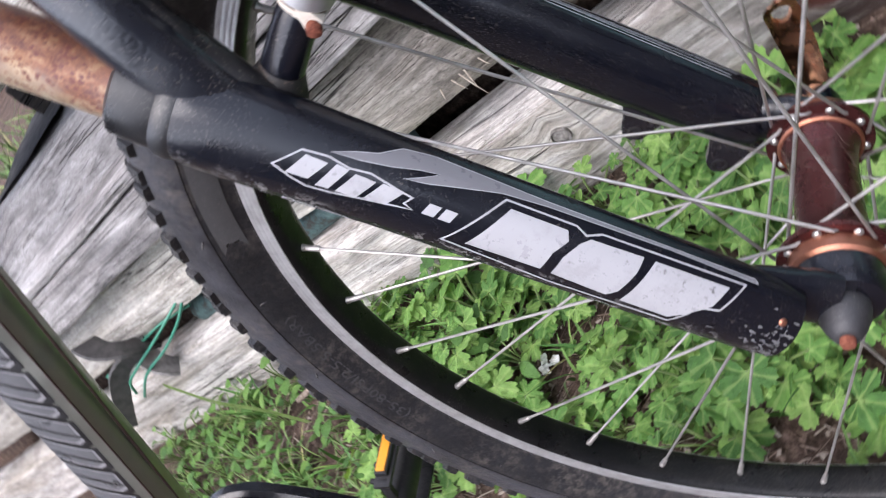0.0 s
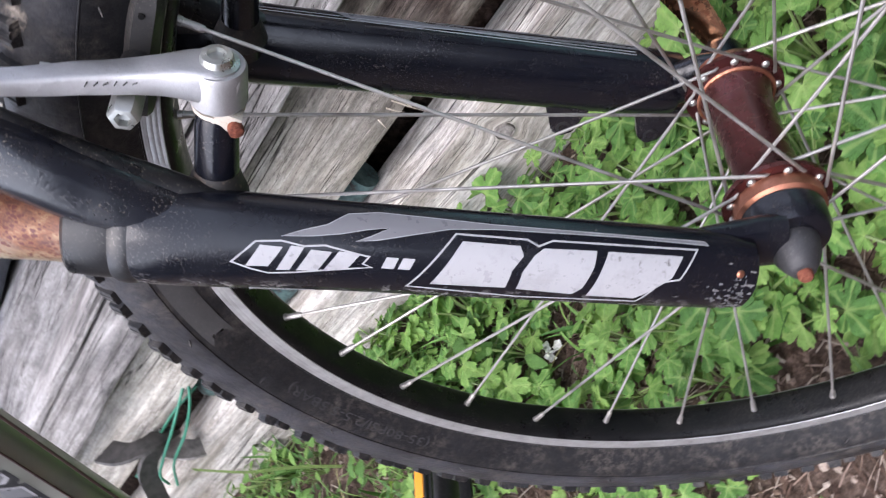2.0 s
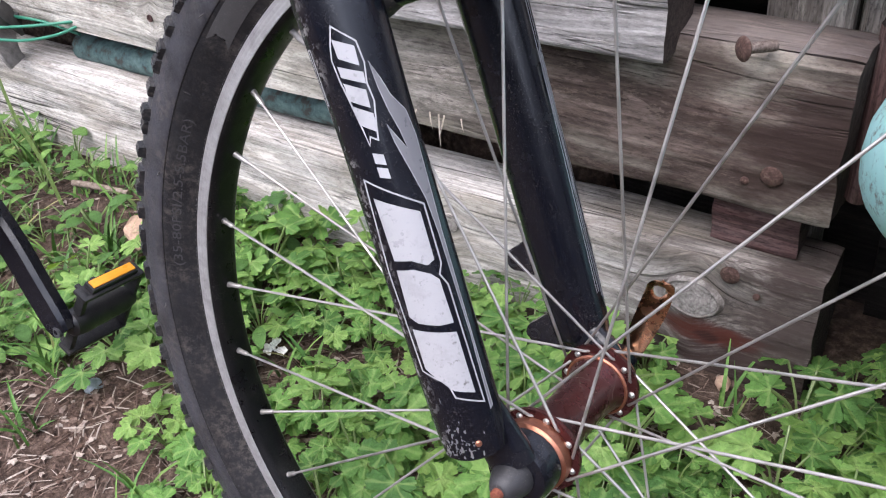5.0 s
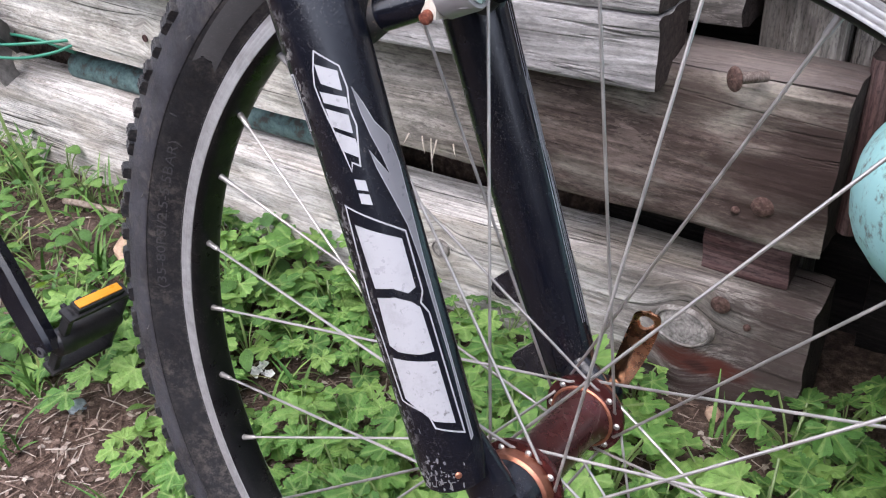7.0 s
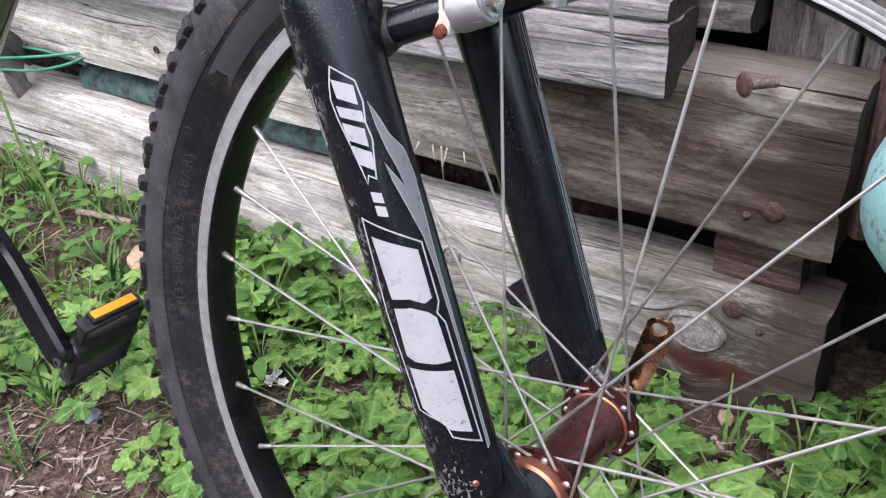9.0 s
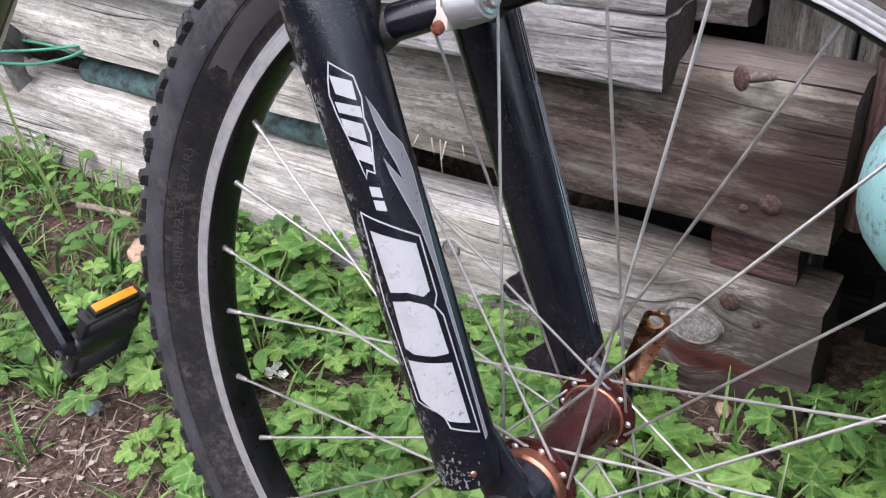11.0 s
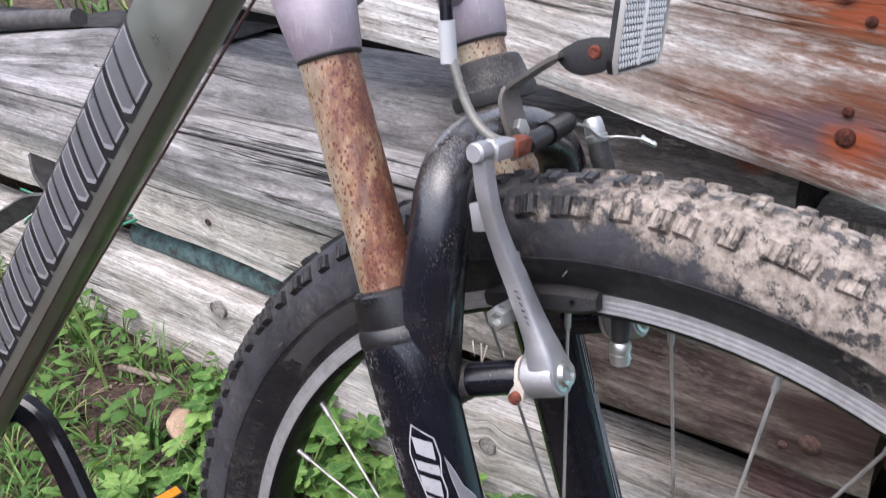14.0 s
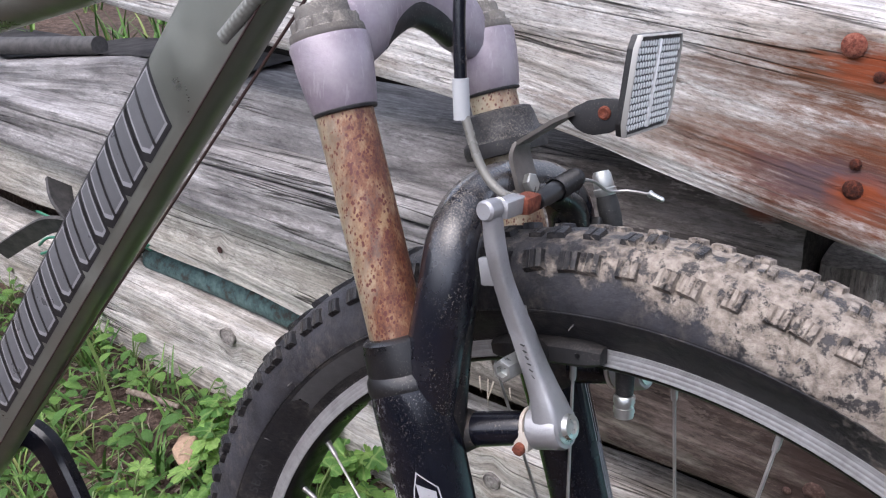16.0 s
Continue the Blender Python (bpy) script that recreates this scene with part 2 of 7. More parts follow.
WOOD_A = wood("rust_stained_timber_wood", (0.19, 0.166, 0.148), (0.44, 0.414, 0.392), (0.65, 0.64, 0.625), (0.26, 0.215, 0.175), None,
              [((0.0, 0.60), (0.34, 0.045), (0.15, 0.09, 0.06), 0.6), ((0.005, 0.658), (0.19, 0.038), (0.10, 0.046, 0.026), 1.0), ((0.005, 0.669), (0.070, 0.019), RUST_T, 1.0), ((0.005, 0.582), (0.17, 0.058), (0.125, 0.046, 0.024), 1.0), ((-0.034, 0.580), (0.075, 0.026), DEEP_T, 1.0), ((-0.012, 0.574), (0.030, 0.020), RUST_T, 0.95)], ring=0.22, calm=0.3)
# the darker second palette paints the shade under the top timber
WOOD_H = wood("shaded_grey_timber_wood", (0.17, 0.160, 0.158), (0.245, 0.235, 0.233), (0.33, 0.322, 0.322), (0.13, 0.125, 0.126),
              ((0.040, 0.034, 0.031), (0.100, 0.088, 0.080), (0.235, 0.21, 0.195)), [((-0.10, 0.52), (0.022, 0.012), (0.14, 0.045, 0.025), 0.8)], split=(-0.62, -0.30), ring=0.18, calm=1.1, patchy=0.8)
WOOD_POST = wood("grey_post_wood", (0.08, 0.066, 0.058), (0.18, 0.158, 0.138), (0.32, 0.295, 0.27), (0.125, 0.10, 0.085))
# near-black wood that paints the shade of the gaps and the void
WOOD_SHADE = wood("near_black_shade_wood", (0.008, 0.007, 0.0065), (0.016, 0.013, 0.012), (0.03, 0.025, 0.023), (0.011, 0.009, 0.008))
WOOD_RED = wood("maroon_board_wood", (0.035, 0.018, 0.017), (0.085, 0.043, 0.04), (0.15, 0.10, 0.095), (0.06, 0.03, 0.028))

# ---- ground ----
def smooth(a, b, v):
    t = min(1.0, max(0.0, (v - a) / (b - a)))
    return t * t * (3 - 2 * t)


def ground_height(x, y):
    base = 0.004 + 0.085 * min(max(y, -0.2), 0.42)
    near = math.exp(-((x + 0.4) ** 2 + (y - 0.1) ** 2) / 3.0)
    n = noise.noise(Vector((x * 5, y * 5, 0.3))) * 0.011 + noise.noise(Vector((x * 19, y * 19, 1.7))) * 0.005 + noise.noise(Vector((x * 60, y * 60, 4))) * 0.0025
    bank = 0.43 * smooth(0.56, 0.62, y) * (1 - smooth(-0.35, -0.2, x))
    return base + n * near + bank


soil = node_mat("bark_mulch_soil", (0.12, 0.08, 0.06), 0.95, 0, 0.2)
sv = coords(soil)
c1 = ramp(soil, noise_tex(soil, sv, 90, 6, 0.7), [(0.3, (0.025, 0.017, 0.013)), (0.5, (0.080, 0.055, 0.043)), (0.72, (0.21, 0.155, 0.13))])
c2 = ramp(soil, noise_tex(soil, sv, 4, 4, 0.6), [(0.4, (0.6, 0.6, 0.6)), (0.65, (1.1, 1.05, 1.0))])
to(soil, "Base Color", mix(soil, 0.8, c1, c2, 'MULTIPLY'))
bump(soil, noise_tex(soil, sv, 130, 5, 0.7), 0.9, 0.006)


def build_ground():
    bm = bmesh.new()
    steps = [-400, -60, -12, -5, -3] + [-2 + 0.025 * k for k in range(122)] + [1.5, 4, 12, 60, 400]
    ysteps = [-400, -60, -12, -4, -1.8] + [-1.0 + 0.025 * k for k in range(74)] + [1.6, 4, 12, 60, 400]
    grid = [[bm.verts.new((x, y, ground_height(x, y))) for y in ysteps] for x in steps]
    for a, b in zip(grid, grid[1:]):
        for i in range(len(ysteps) - 1):
            bm.faces.new((a[i], b[i], b[i + 1], a[i + 1]))
    ob = link_bm("ground", bm, soil)
    tagged(ob, "brown bark mulch soil with leaf litter", "ground", kind="structure")


build_ground()

# ---- timber wall ----
wall = thing("wall_timbers", "stacked weathered grey landscaping timbers of a low wall", "wall", kind="structure")


def end_grain(name, lo, hi):
    m = node_mat(name, lo, 0.9, 0, 0.2)
    v = coords(m)
    n = noise_tex(m, v, 160, 7, 0.75)
    big = noise_tex(m, v, 30, 4, 0.6)
    c = ramp(m, n, [(0.34, lo), (0.62, hi)])
    to(m, "Base Color", mix(m, 0.8, c, ramp(m, big, [(0.35, grey(0.6)), (0.65, grey(1.1))]), 'MULTIPLY'))
    bump(m, n, 0.7, 0.003)
    return m


# dark end grain, with the shade beside the void painted in
DARK_END = end_grain("dark_shaded_end_grain", (0.018, 0.013, 0.012), (0.07, 0.052, 0.046))
PALE_END = end_grain("weathered_end_grain", (0.13, 0.11, 0.095), (0.38, 0.34, 0.30))


def timber(x0, x1, yf, depth, z0, z1, material, seed, tilt=0.0, rough=0.006, edge=0.012, name="timber", label="", nx=150, knots=(), upright=False):
    """A worn timber lying along x, front face at yf. tilt: rise over x. knots: (x, z, radius), round which the grain bends.
    upright: built the same way and then stood on end, with x0..x1 as its heights and z0..z1 as its x."""
    rnd = random.Random(seed)
    h, xm = z1 - z0, (x0 + x1) / 2
    nz, ny = 22, 12
    sect = [(0.0, k / nz) for k in range(nz + 1)] + [(k / ny, 1.0) for k in range(1, ny + 1)] + [(1.0, 1 - k / 6) for k in range(1, 7)] + [(1 - k / 6, 0.0) for k in range(1, 6)]
    off = rnd.random() * 50
    rings, grain = [], []
    for i in range(nx + 1):
        x = x0 + (x1 - x0) * i / nx
        ring = []
        for u, w in sect:
            y, z = u * depth, w * h
            ey, ez = min(y, depth - y), min(z, h - z)
            if ey < edge and ez < edge:
                d = math.hypot(edge - ey, edge - ez)
                if d > edge:
                    f = edge / d
                    y = edge - (edge - ey) * f if y < depth / 2 else depth - edge + (edge - ey) * f
                    z = edge - (edge - ez) * f if z < h / 2 else h - edge + (edge - ez) * f
            n1 = noise.noise(Vector((x * 2.2, y * 9 + off, z * 9))) * rough
            n2 = noise.noise(Vector((x * 7 + off, y * 75, z * 75))) * rough * 0.45
            n3 = noise.noise(Vector((x * 1.1, off, 0))) * rough * 1.2
            groove = -max(0.0, noise.noise(Vector((x * 1.7, z * 34 + off, y * 34))) - 0.4) * rough * 3.2
            dd = n1 + n2 + groove
            endwear = 0.0
            if upright is False:
                e = min(abs(x - x0), abs(x - x1))
                endwear = -0.0012 * math.exp(-e / 0.006)
            cy, cz = (-1 if u < 0.02 else (1 if u > 0.98 else 0)), (-1 if w < 0.02 else (1 if w > 0.98 else 0))
            xe = x + (noise.noise(Vector((off, y * 40, z * 40))) * 0.003 if i in (0, nx) else 0.0)
            ring.append(Vector((xe, yf + y + cy * (dd + endwear) + n3 * 0.6, z0 + z + cz * (dd + endwear) + n3 + tilt * (x - xm))))
            v = (w * h) if u < 0.02 else (h + u * depth if w > 0.98 else (h + depth + (1 - w) * h if u > 0.98 else -u * depth))
            if u < 0.02:
                for kx, kz, kr in knots:
                    dz, dx = z0 + z - kz, x - kx
                    g = kr * math.exp(-(dx / (kr * 1.45)) ** 2)
                    v = (kz - z0) + math.copysign(max(0.0, abs(dz) - g), dz) if abs(dz) < 4 * kr and abs(dx) < 5 * kr else v
            grain.append((x, v + off, off))
        rings.append(ring)
    bm = bmesh.new()
    ring_strip(bm, rings)
    bm.faces.ensure_lookup_table()
    for f in (bm.faces[-1], bm.faces[-2]):
        f.material_index = 1
    bmesh.ops.recalc_face_normals(bm, faces=bm.faces)
    if upright:
        for v in bm.verts:
            v.co = Vector((v.co.z, v.co.y, v.co.x))
        bmesh.ops.recalc_face_normals(bm, faces=bm.faces)
    ob = part(name, bm, [material, DARK_END if material in (WOOD_RED, WOOD_SHADE, WOOD_C, WOOD_D, WOOD_E, WOOD_H) else PALE_END], wall, label)
    at = ob.data.attributes.new("grain", 'FLOAT_VECTOR', 'POINT')
    at.data.foreach_set("vector", [c for g in grain for c in g])
    return ob


K_E = [(-0.064, 0.126, 0.0205), (-0.361, 0.125, 0.010), (-0.842, 0.163, 0.012)]
timber(-2.3, 0.056, 0.405, 0.085, 0.010, 0.1805, WOOD_E, 3, edge=0.008, label="pale bottom timber with knots", knots=K_E, nx=260)
timber(-2.3, 0.047, 0.412, 0.068, 0.2485, 0.412, WOOD_D, 5, edge=0.006, tilt=-0.011, label="brown timber bleached along its length", knots=[(-0.845, 0.30, 0.008)], nx=260)
timber(-2.3, -0.108, 0.378, 0.072, 0.3745, 0.4435, WOOD_C, 8, label="pale grey timber standing proud", nx=220, edge=0.006)
timber(-2.3, -0.109, 0.3795, 0.070, 0.4440, 0.4625, WOOD_C, 9, label="split upper layer of the pale grey timber", nx=220, edge=0.006, rough=0.004)
top_timber = timber(-1.06, 0.50, 0.385, 0.15, 0.578, 0.738, WOOD_A, 11, tilt=-0.078, label="bleached top timber with orange rust stains", nx=220, edge=0.015)
# the top timber grows broader below and is worn lower above
for v in top_timber.data.vertices:
    w = min(1.0, max(0.0, (v.co.z + 0.078 * (v.co.x + 0.28) - 0.578) / 0.16))
    v.co.z -= (1 - w) * min(0.045, 0.11 * max(0.0, v.co.x + 0.30)) + w * 0.010 * min(1.0, max(0.0, (v.co.x + 0.5) / 0.2))


def shaded_top(x):
    """Height of the shaded timber's upper face, worn down towards its far end."""
    return 0.535 - 0.13 * min(0.4, max(0.0, -1.1 - x))


shaded = timber(-2.3, -0.061, 0.452, 0.14, 0.4145, 0.535, WOOD_H, 15, nx=200)
for v in shaded.data.vertices:
    v.co.z -= (0.535 - shaded_top(v.co.x)) * (v.co.z - 0.4145) / 0.1205
timber(0.02, 0.468, 0.488, 0.095, -0.056, 0.024, WOOD_POST, 21, name="post", upright=True, nx=50, label="short upright grey post")
timber(0.30, 0.42, 0.50, 0.05, 0.022, 0.10, WOOD_POST, 23, name="board", upright=True, nx=50)
timber(0.245, 0.41, 0.455, 0.06, 0.046, 0.070, WOOD_RED, 25, name="board", upright=True, nx=40, label="thin maroon board on edge")
timber(-0.065, 0.02, 0.440, 0.045, 0.176, 0.252, WOOD_RED, 27, name="spacer_block", nx=30, rough=0.003, edge=0.004)
# boards added behind and over the gaps to keep light out
timber(-2.3, -1.0, 0.605, 0.03, 0.0, 0.42, WOOD_SHADE, 33, name="added_back_board", nx=40)
timber(-1.0, 0.16, 0.605, 0.03, 0.0, 0.60, WOOD_SHADE, 34, name="added_back_board", nx=40)
timber(0.03, 1.9, 0.60, 1.0, 0.60, 0.63, WOOD_SHADE, 35, name="added_cover_board", nx=60)
timber(-0.25, 1.9, 1.55, 0.05, 0.0, 0.60, WOOD_SHADE, 31, name="added_back_board", nx=60)
timber(0.075, 1.25, 0.58, 0.03, 0.0, 0.34, WOOD_SHADE, 37, name="added_back_board", nx=60)

# knots: worn branch stubs in the bottom timber
knot_mat = node_mat("knot_end_grain", (0.3, 0.27, 0.24), 0.9, 0, 0.2)
kv = coords(knot_mat)
wv = add(knot_mat, "ShaderNodeTexWave", Scale=70.0, Distortion=14.0, Detail=8.0)
wv.wave_type, wv.rings_direction = 'RINGS', 'Y'
wire(knot_mat, kv, wv.inputs["Vector"])
kc = ramp(knot_mat, wv.outputs["Fac"], [(0.1, (0.235, 0.215, 0.20)), (0.9, (0.30, 0.28, 0.262))])
kn = ramp(knot_mat, noise_tex(knot_mat, kv, 130, 6, 0.7), [(0.35, grey(0.38)), (0.60, grey(1.15))])
to(knot_mat, "Base Color", mix(knot_mat, 0.9, kc, kn, 'MULTIPLY'))
bump(knot_mat, noise_tex(knot_mat, kv, 150, 5, 0.7), 0.7, 0.003)
rim_mat = node_mat("knot_rim_wood", (0.48, 0.46, 0.44), 0.9, 0, 0.2)
rmv = coords(rim_mat)
to(rim_mat, "Base Color", ramp(rim_mat, noise_tex(rim_mat, rmv, 110, 6, 0.7), [(0.3, (0.08, 0.07, 0.063)), (0.52, (0.17, 0.155, 0.142)), (0.72, (0.38, 0.36, 0.34))]))
bump(rim_mat, noise_tex(rim_mat, rmv, 150, 5, 0.7), 0.6, 0.003)


def knot(x, z, rx, rz, yf, seed):
    n = 40
    rnd = random.Random(seed)
    wob = [1 + 0.02 * math.sin(TAU * 2 * k / n + seed) + 0.02 * math.sin(TAU * 5 * k / n + seed) + rnd.uniform(-0.008, 0.008) for k in range(n)]

    def loop(f, dy):
        return [Vector((x + rx * f * wob[k] * math.cos(TAU * k / n), yf + dy, z + rz * f * wob[k] * math.sin(TAU * k / n))) for k in range(n)]
    bm = bmesh.new()
    ring_strip(bm, [loop(1.10, 0.006), loop(1.04, -0.0005), loop(0.99, -0.0020), loop(0.95, -0.0020), loop(0.92, -0.0008), loop(0.91, 0.004)], cap=False)
    ob = part("knot_rim", bm, rim_mat, wall)
    bm = bmesh.new()
    ring_strip(bm, [loop(0.93, 0.003), loop(0.89, -0.0004), loop(0.45, -0.0018), loop(0.02, -0.0012)], cap=False)
    core = part("knot", bm, knot_mat, wall, "grey worn knot")
    core.data.transform(Matrix.Translation((-x, -yf, -z)))
    core.location = (x, yf, z)


knot(-0.064, 0.127, 0.0285, 0.0215, 0.4010, 2)
knot(-0.361, 0.125, 0.012, 0.011, 0.4020, 5)
knot(-0.842, 0.163, 0.0165, 0.013, 0.4020, 7)
part("knot_hole", lathe(bmesh.new(), (-0.845, 0.4115, 0.301), (-0.845, 0, 0.301), [(0, 0.0052), (0.0015, 0.0050), (0.0016, 0.004), (-0.008, 0.003)], 14), WOOD_RED, wall)

# carriage bolts
bolt_rust = node_mat("old_bolt_rust", (0.2, 0.1, 0.07), 0.85, 0.1, 0.3)
bv = coords(bolt_rust)
to(bolt_rust, "Base Color", ramp(bolt_rust, noise_tex(bolt_rust, bv, 240, 6, 0.7), [(0.3, (0.028, 0.018, 0.015)), (0.52, (0.075, 0.042, 0.034)), (0.75, (0.15, 0.105, 0.09))]))
bump(bolt_rust, noise_tex(bolt_rust, bv, 330, 5, 0.7), 0.7, 0.0025)


deep_rust = node_mat("deep_rust", (0.06, 0.02, 0.014), 0.9, 0, 0.2)
dv = coords(deep_rust)
to(deep_rust, "Base Color", ramp(deep_rust, noise_tex(deep_rust, dv, 300, 6, 0.7), [(0.35, (0.025, 0.011, 0.009)), (0.55, (0.075, 0.022, 0.014)), (0.72, (0.20, 0.06, 0.028))]))
bump(deep_rust, noise_tex(deep_rust, dv, 350, 5, 0.7), 0.9, 0.003)


red_rust = node_mat("flaking_red_rust", (0.2, 0.06, 0.04), 0.9, 0, 0.2)
rdv = coords(red_rust)
to(red_rust, "Base Color", ramp(red_rust, noise_tex(red_rust, rdv, 260, 6, 0.72), [(0.33, (0.055, 0.022, 0.017)), (0.5, (0.20, 0.062, 0.042)), (0.7, (0.34, 0.15, 0.105))]))
bump(red_rust, noise_tex(red_rust, rdv, 300, 6, 0.75), 0.9, 0.003)


def bolt(x, y, z, r=0.0105, aim=(0, -1, 0), shank=0.0, name="bolt", label="rusty round-headed carriage bolt", metal=None):
    a = Vector((x, y, z))
    t = Vector(aim).normalized()
    root = part(name, lathe(bmesh.new(), a + t * shank, a + t * (shank + 1), [(-0.002, r * 0.6), (0, r * 0.95), (0.0010, r), (0.0020, r * 0.93), (0.0034, r * 0.66), (0.0041, r * 0.3), (0.0042, 0.0003)], 22), metal or bolt_rust, wall, label)
    if shank:
        th = [(0.0008 * k, r * (0.42 + 0.04 * (k % 2))) for k in range(int(shank / 0.0008) + 1)]
        part("bolt_shank", lathe(bmesh.new(), a, a + t, th, 14), zinc_dull, root)
    return root


zinc_dull = node_mat("dull_zinc_shank", (0.13, 0.10, 0.09), 0.65, 0.3)
zv = coords(zinc_dull)
to(zinc_dull, "Base Color", ramp(zinc_dull, noise_tex(zinc_dull, zv, 260, 6, 0.7), [(0.35, (0.05, 0.034, 0.028)), (0.55, (0.13, 0.10, 0.088)), (0.75, (0.24, 0.215, 0.20))]))
bolt(-0.0295, 0.4035, 0.1665, 0.0098)
bolt(-0.0075, 0.4105, 0.2785, 0.0108)
bolt(-0.022, 0.4105, 0.3985, 0.0108, (-0.62, -0.78, 0.07), 0.030, label="rusty carriage bolt standing out of the timber")
bolt(-0.0325, 0.385, 0.6860, 0.0093, metal=red_rust, label="flaking red rusted bolt head in the top timber")
bolt(-0.012, 0.3875, 0.665, 0.0045, name="nail", metal=deep_rust)
bolt(-0.0165, 0.3868, 0.5780, 0.0080, label="rusted bolt head sunk in the timber", metal=deep_rust)
bolt(-0.0175, 0.3868, 0.5980, 0.0046, name="nail", metal=deep_rust)
bolt(-0.0015, 0.4035, 0.150, 0.0038, name="nail")
bolt(-0.031, 0.4105, 0.268, 0.0042, name="screw")

# splinter hanging over the gap, and the torn edge beside it
splint = node_mat("fresh_splinter_wood", (0.50, 0.44, 0.36), 0.85, 0, 0.2)
spv = coords(splint, (1, 1, 0.1))
to(splint, "Base Color", ramp(splint, noise_tex(splint, spv, 700, 4, 0.6), [(0.3, (0.24, 0.20, 0.16)), (0.7, (0.52, 0.46, 0.39))]))
for k, (dx, ln, tl) in enumerate(((0.0, 0.040, 0.10), (0.008, 0.026, -0.2), (-0.012, 0.018, 0.35), (0.03, 0.012, 0.5), (-0.03, 0.012, -0.4))):
    q = Vector((-0.372 + dx, 0.409, 0.262))
    e = q + Vector((tl * ln, -0.005, -ln))
    part("splinter", sweep(bmesh.new(), [q, q.lerp(e, 0.5) + Vector((0.001, -0.002, 0)), e], [0.0012, 0.0009, 0.0002], 6, flat=0.5), splint, wall)

# ---- behind and beside the wall ----
teal = node_mat("flaking_teal_paint", (0.05, 0.12, 0.13), 0.7, 0, 0.3)
tev = coords(teal)
to(teal, "Base Color", ramp(teal, noise_tex(teal, tev, 45, 6, 0.7), [(0.38, (0.035, 0.034, 0.031)), (0.48, (0.050, 0.092, 0.092)), (0.7, (0.115, 0.175, 0.172))]))
bump(teal, noise_tex(teal, tev, 80, 5, 0.7), 0.5, 0.003)
pipe = thing("painted_pipe", "dirty teal painted pipe lying between two timbers", "pipe")
part("tube", sweep(bmesh.new(), [(-1.10 + 0.08 * k, 0.462 + 0.002 * math.sin(k), 0.2025) for k in range(8)], 0.0215, 20), teal, pipe)

hull_mat = node_mat("weathered_turquoise_gelcoat", (0.25, 0.55, 0.56), 0.55, 0, 0.4)
hv = coords(hull_mat)
hc = ramp(hull_mat, noise_tex(hull_mat, hv, 9, 5, 0.6), [(0.3, (0.17, 0.36, 0.37)), (0.6, (0.27, 0.50, 0.50)), (0.8, (0.36, 0.55, 0.54))])
hs = ramp(hull_mat, noise_tex(hull_mat, hv, 60, 7, 0.75), [(0.53, grey(0)), (0.63, grey(0.9))])
to(hull_mat, "Base Color", mix(hull_mat, hs, hc, (0.10, 0.095, 0.085)))
bump(hull_mat, noise_tex(hull_mat, hv, 120, 5, 0.6), 0.25, 0.002)
boat = thing("boat", "upturned turquoise boat hull with dark mildew specks", "boat", pose(0.4720, 0.485, 0.353, 0, 0, -20))
bm = bmesh.new()
rings = []
for i in range(25):
    t = -math.pi / 2 + math.pi * i / 24
    ct, st = max(0.0, math.cos(t)) ** 0.5, math.copysign(abs(math.sin(t)) ** 0.8, math.sin(t))
    rings.append([Vector((0.36 * ct * math.copysign(abs(math.cos(a)) ** 0.45, math.cos(a)), 0.36 * ct * math.copysign(abs(math.sin(a)) ** 0.5, math.sin(a)), 0.105 * st + 0.012 * math.cos(a * 3) * ct)) for a in (TAU * k / 72 for k in range(72))])
ring_strip(bm, rings)
bmesh.ops.recalc_face_normals(bm, faces=bm.faces)
part("hull", bm, hull_mat, boat)
part("keel_strip", sweep(bmesh.new(), [(-0.25 + 0.05 * k, 0, 0.108) for k in range(11)], 0.010, 8), hull_mat, boat)
part("trestle", brick(bmesh.new(), (0.05, 0.5, 0.36), Matrix.Translation((0.17, 0.05, -0.255)), 0.004), WOOD_RED, boat, "dark board under the hull")

strap_mat = node_mat("perished_black_rubber", (0.03, 0.03, 0.032), 0.7)
smv = coords(strap_mat)
to(strap_mat, "Base Color", ramp(strap_mat, noise_tex(strap_mat, smv, 60, 5, 0.7), [(0.3, (0.015, 0.015, 0.016)), (0.7, (0.075, 0.07, 0.068))]))
scrap_mat = node_mat("scuffed_grey_plastic", (0.17, 0.16, 0.155), 0.6)
cov = coords(scrap_mat)
to(scrap_mat, "Base Color", ramp(scrap_mat, noise_tex(scrap_mat, cov, 70, 6, 0.7), [(0.3, (0.075, 0.07, 0.068)), (0.7, (0.24, 0.23, 0.22))]))


def ribbon(path, width, thick, normal):
    return sweep(bmesh.new(), curve_path(path, 6), 1.0, shape=[(-thick, -width), (thick, -width), (thick, width), (-thick, width)], up=normal)


strap = thing("rubber_strap", "curled black rubber strap caught between the timbers", "strap")
part("band", ribbon([(-1.215, 0.385, 0.335), (-1.175, 0.365, 0.315), (-1.150, 0.372, 0.285), (-1.165, 0.40, 0.255), (-1.20, 0.42, 0.24)], 0.022, 0.003, (0.4, -1, 0.3)), strap_mat, strap)
part("band", ribbon([(-1.17, 0.41, 0.248), (-1.23, 0.372, 0.262), (-1.31, 0.362, 0.225), (-1.42, 0.358, 0.165)], 0.016, 0.004, (0, -0.5, 1)), strap_mat, strap)
scrap = thing("plastic_scrap", "torn flap of grey plastic hanging over the bottom timber", "scrap")
part("flap", ribbon([(-1.24, 0.42, 0.232), (-1.20, 0.392, 0.226), (-1.175, 0.380, 0.208), (-1.168, 0.384, 0.190)], 0.020, 0.0025, (0.2, -1, 0.5)), scrap_mat, scrap)

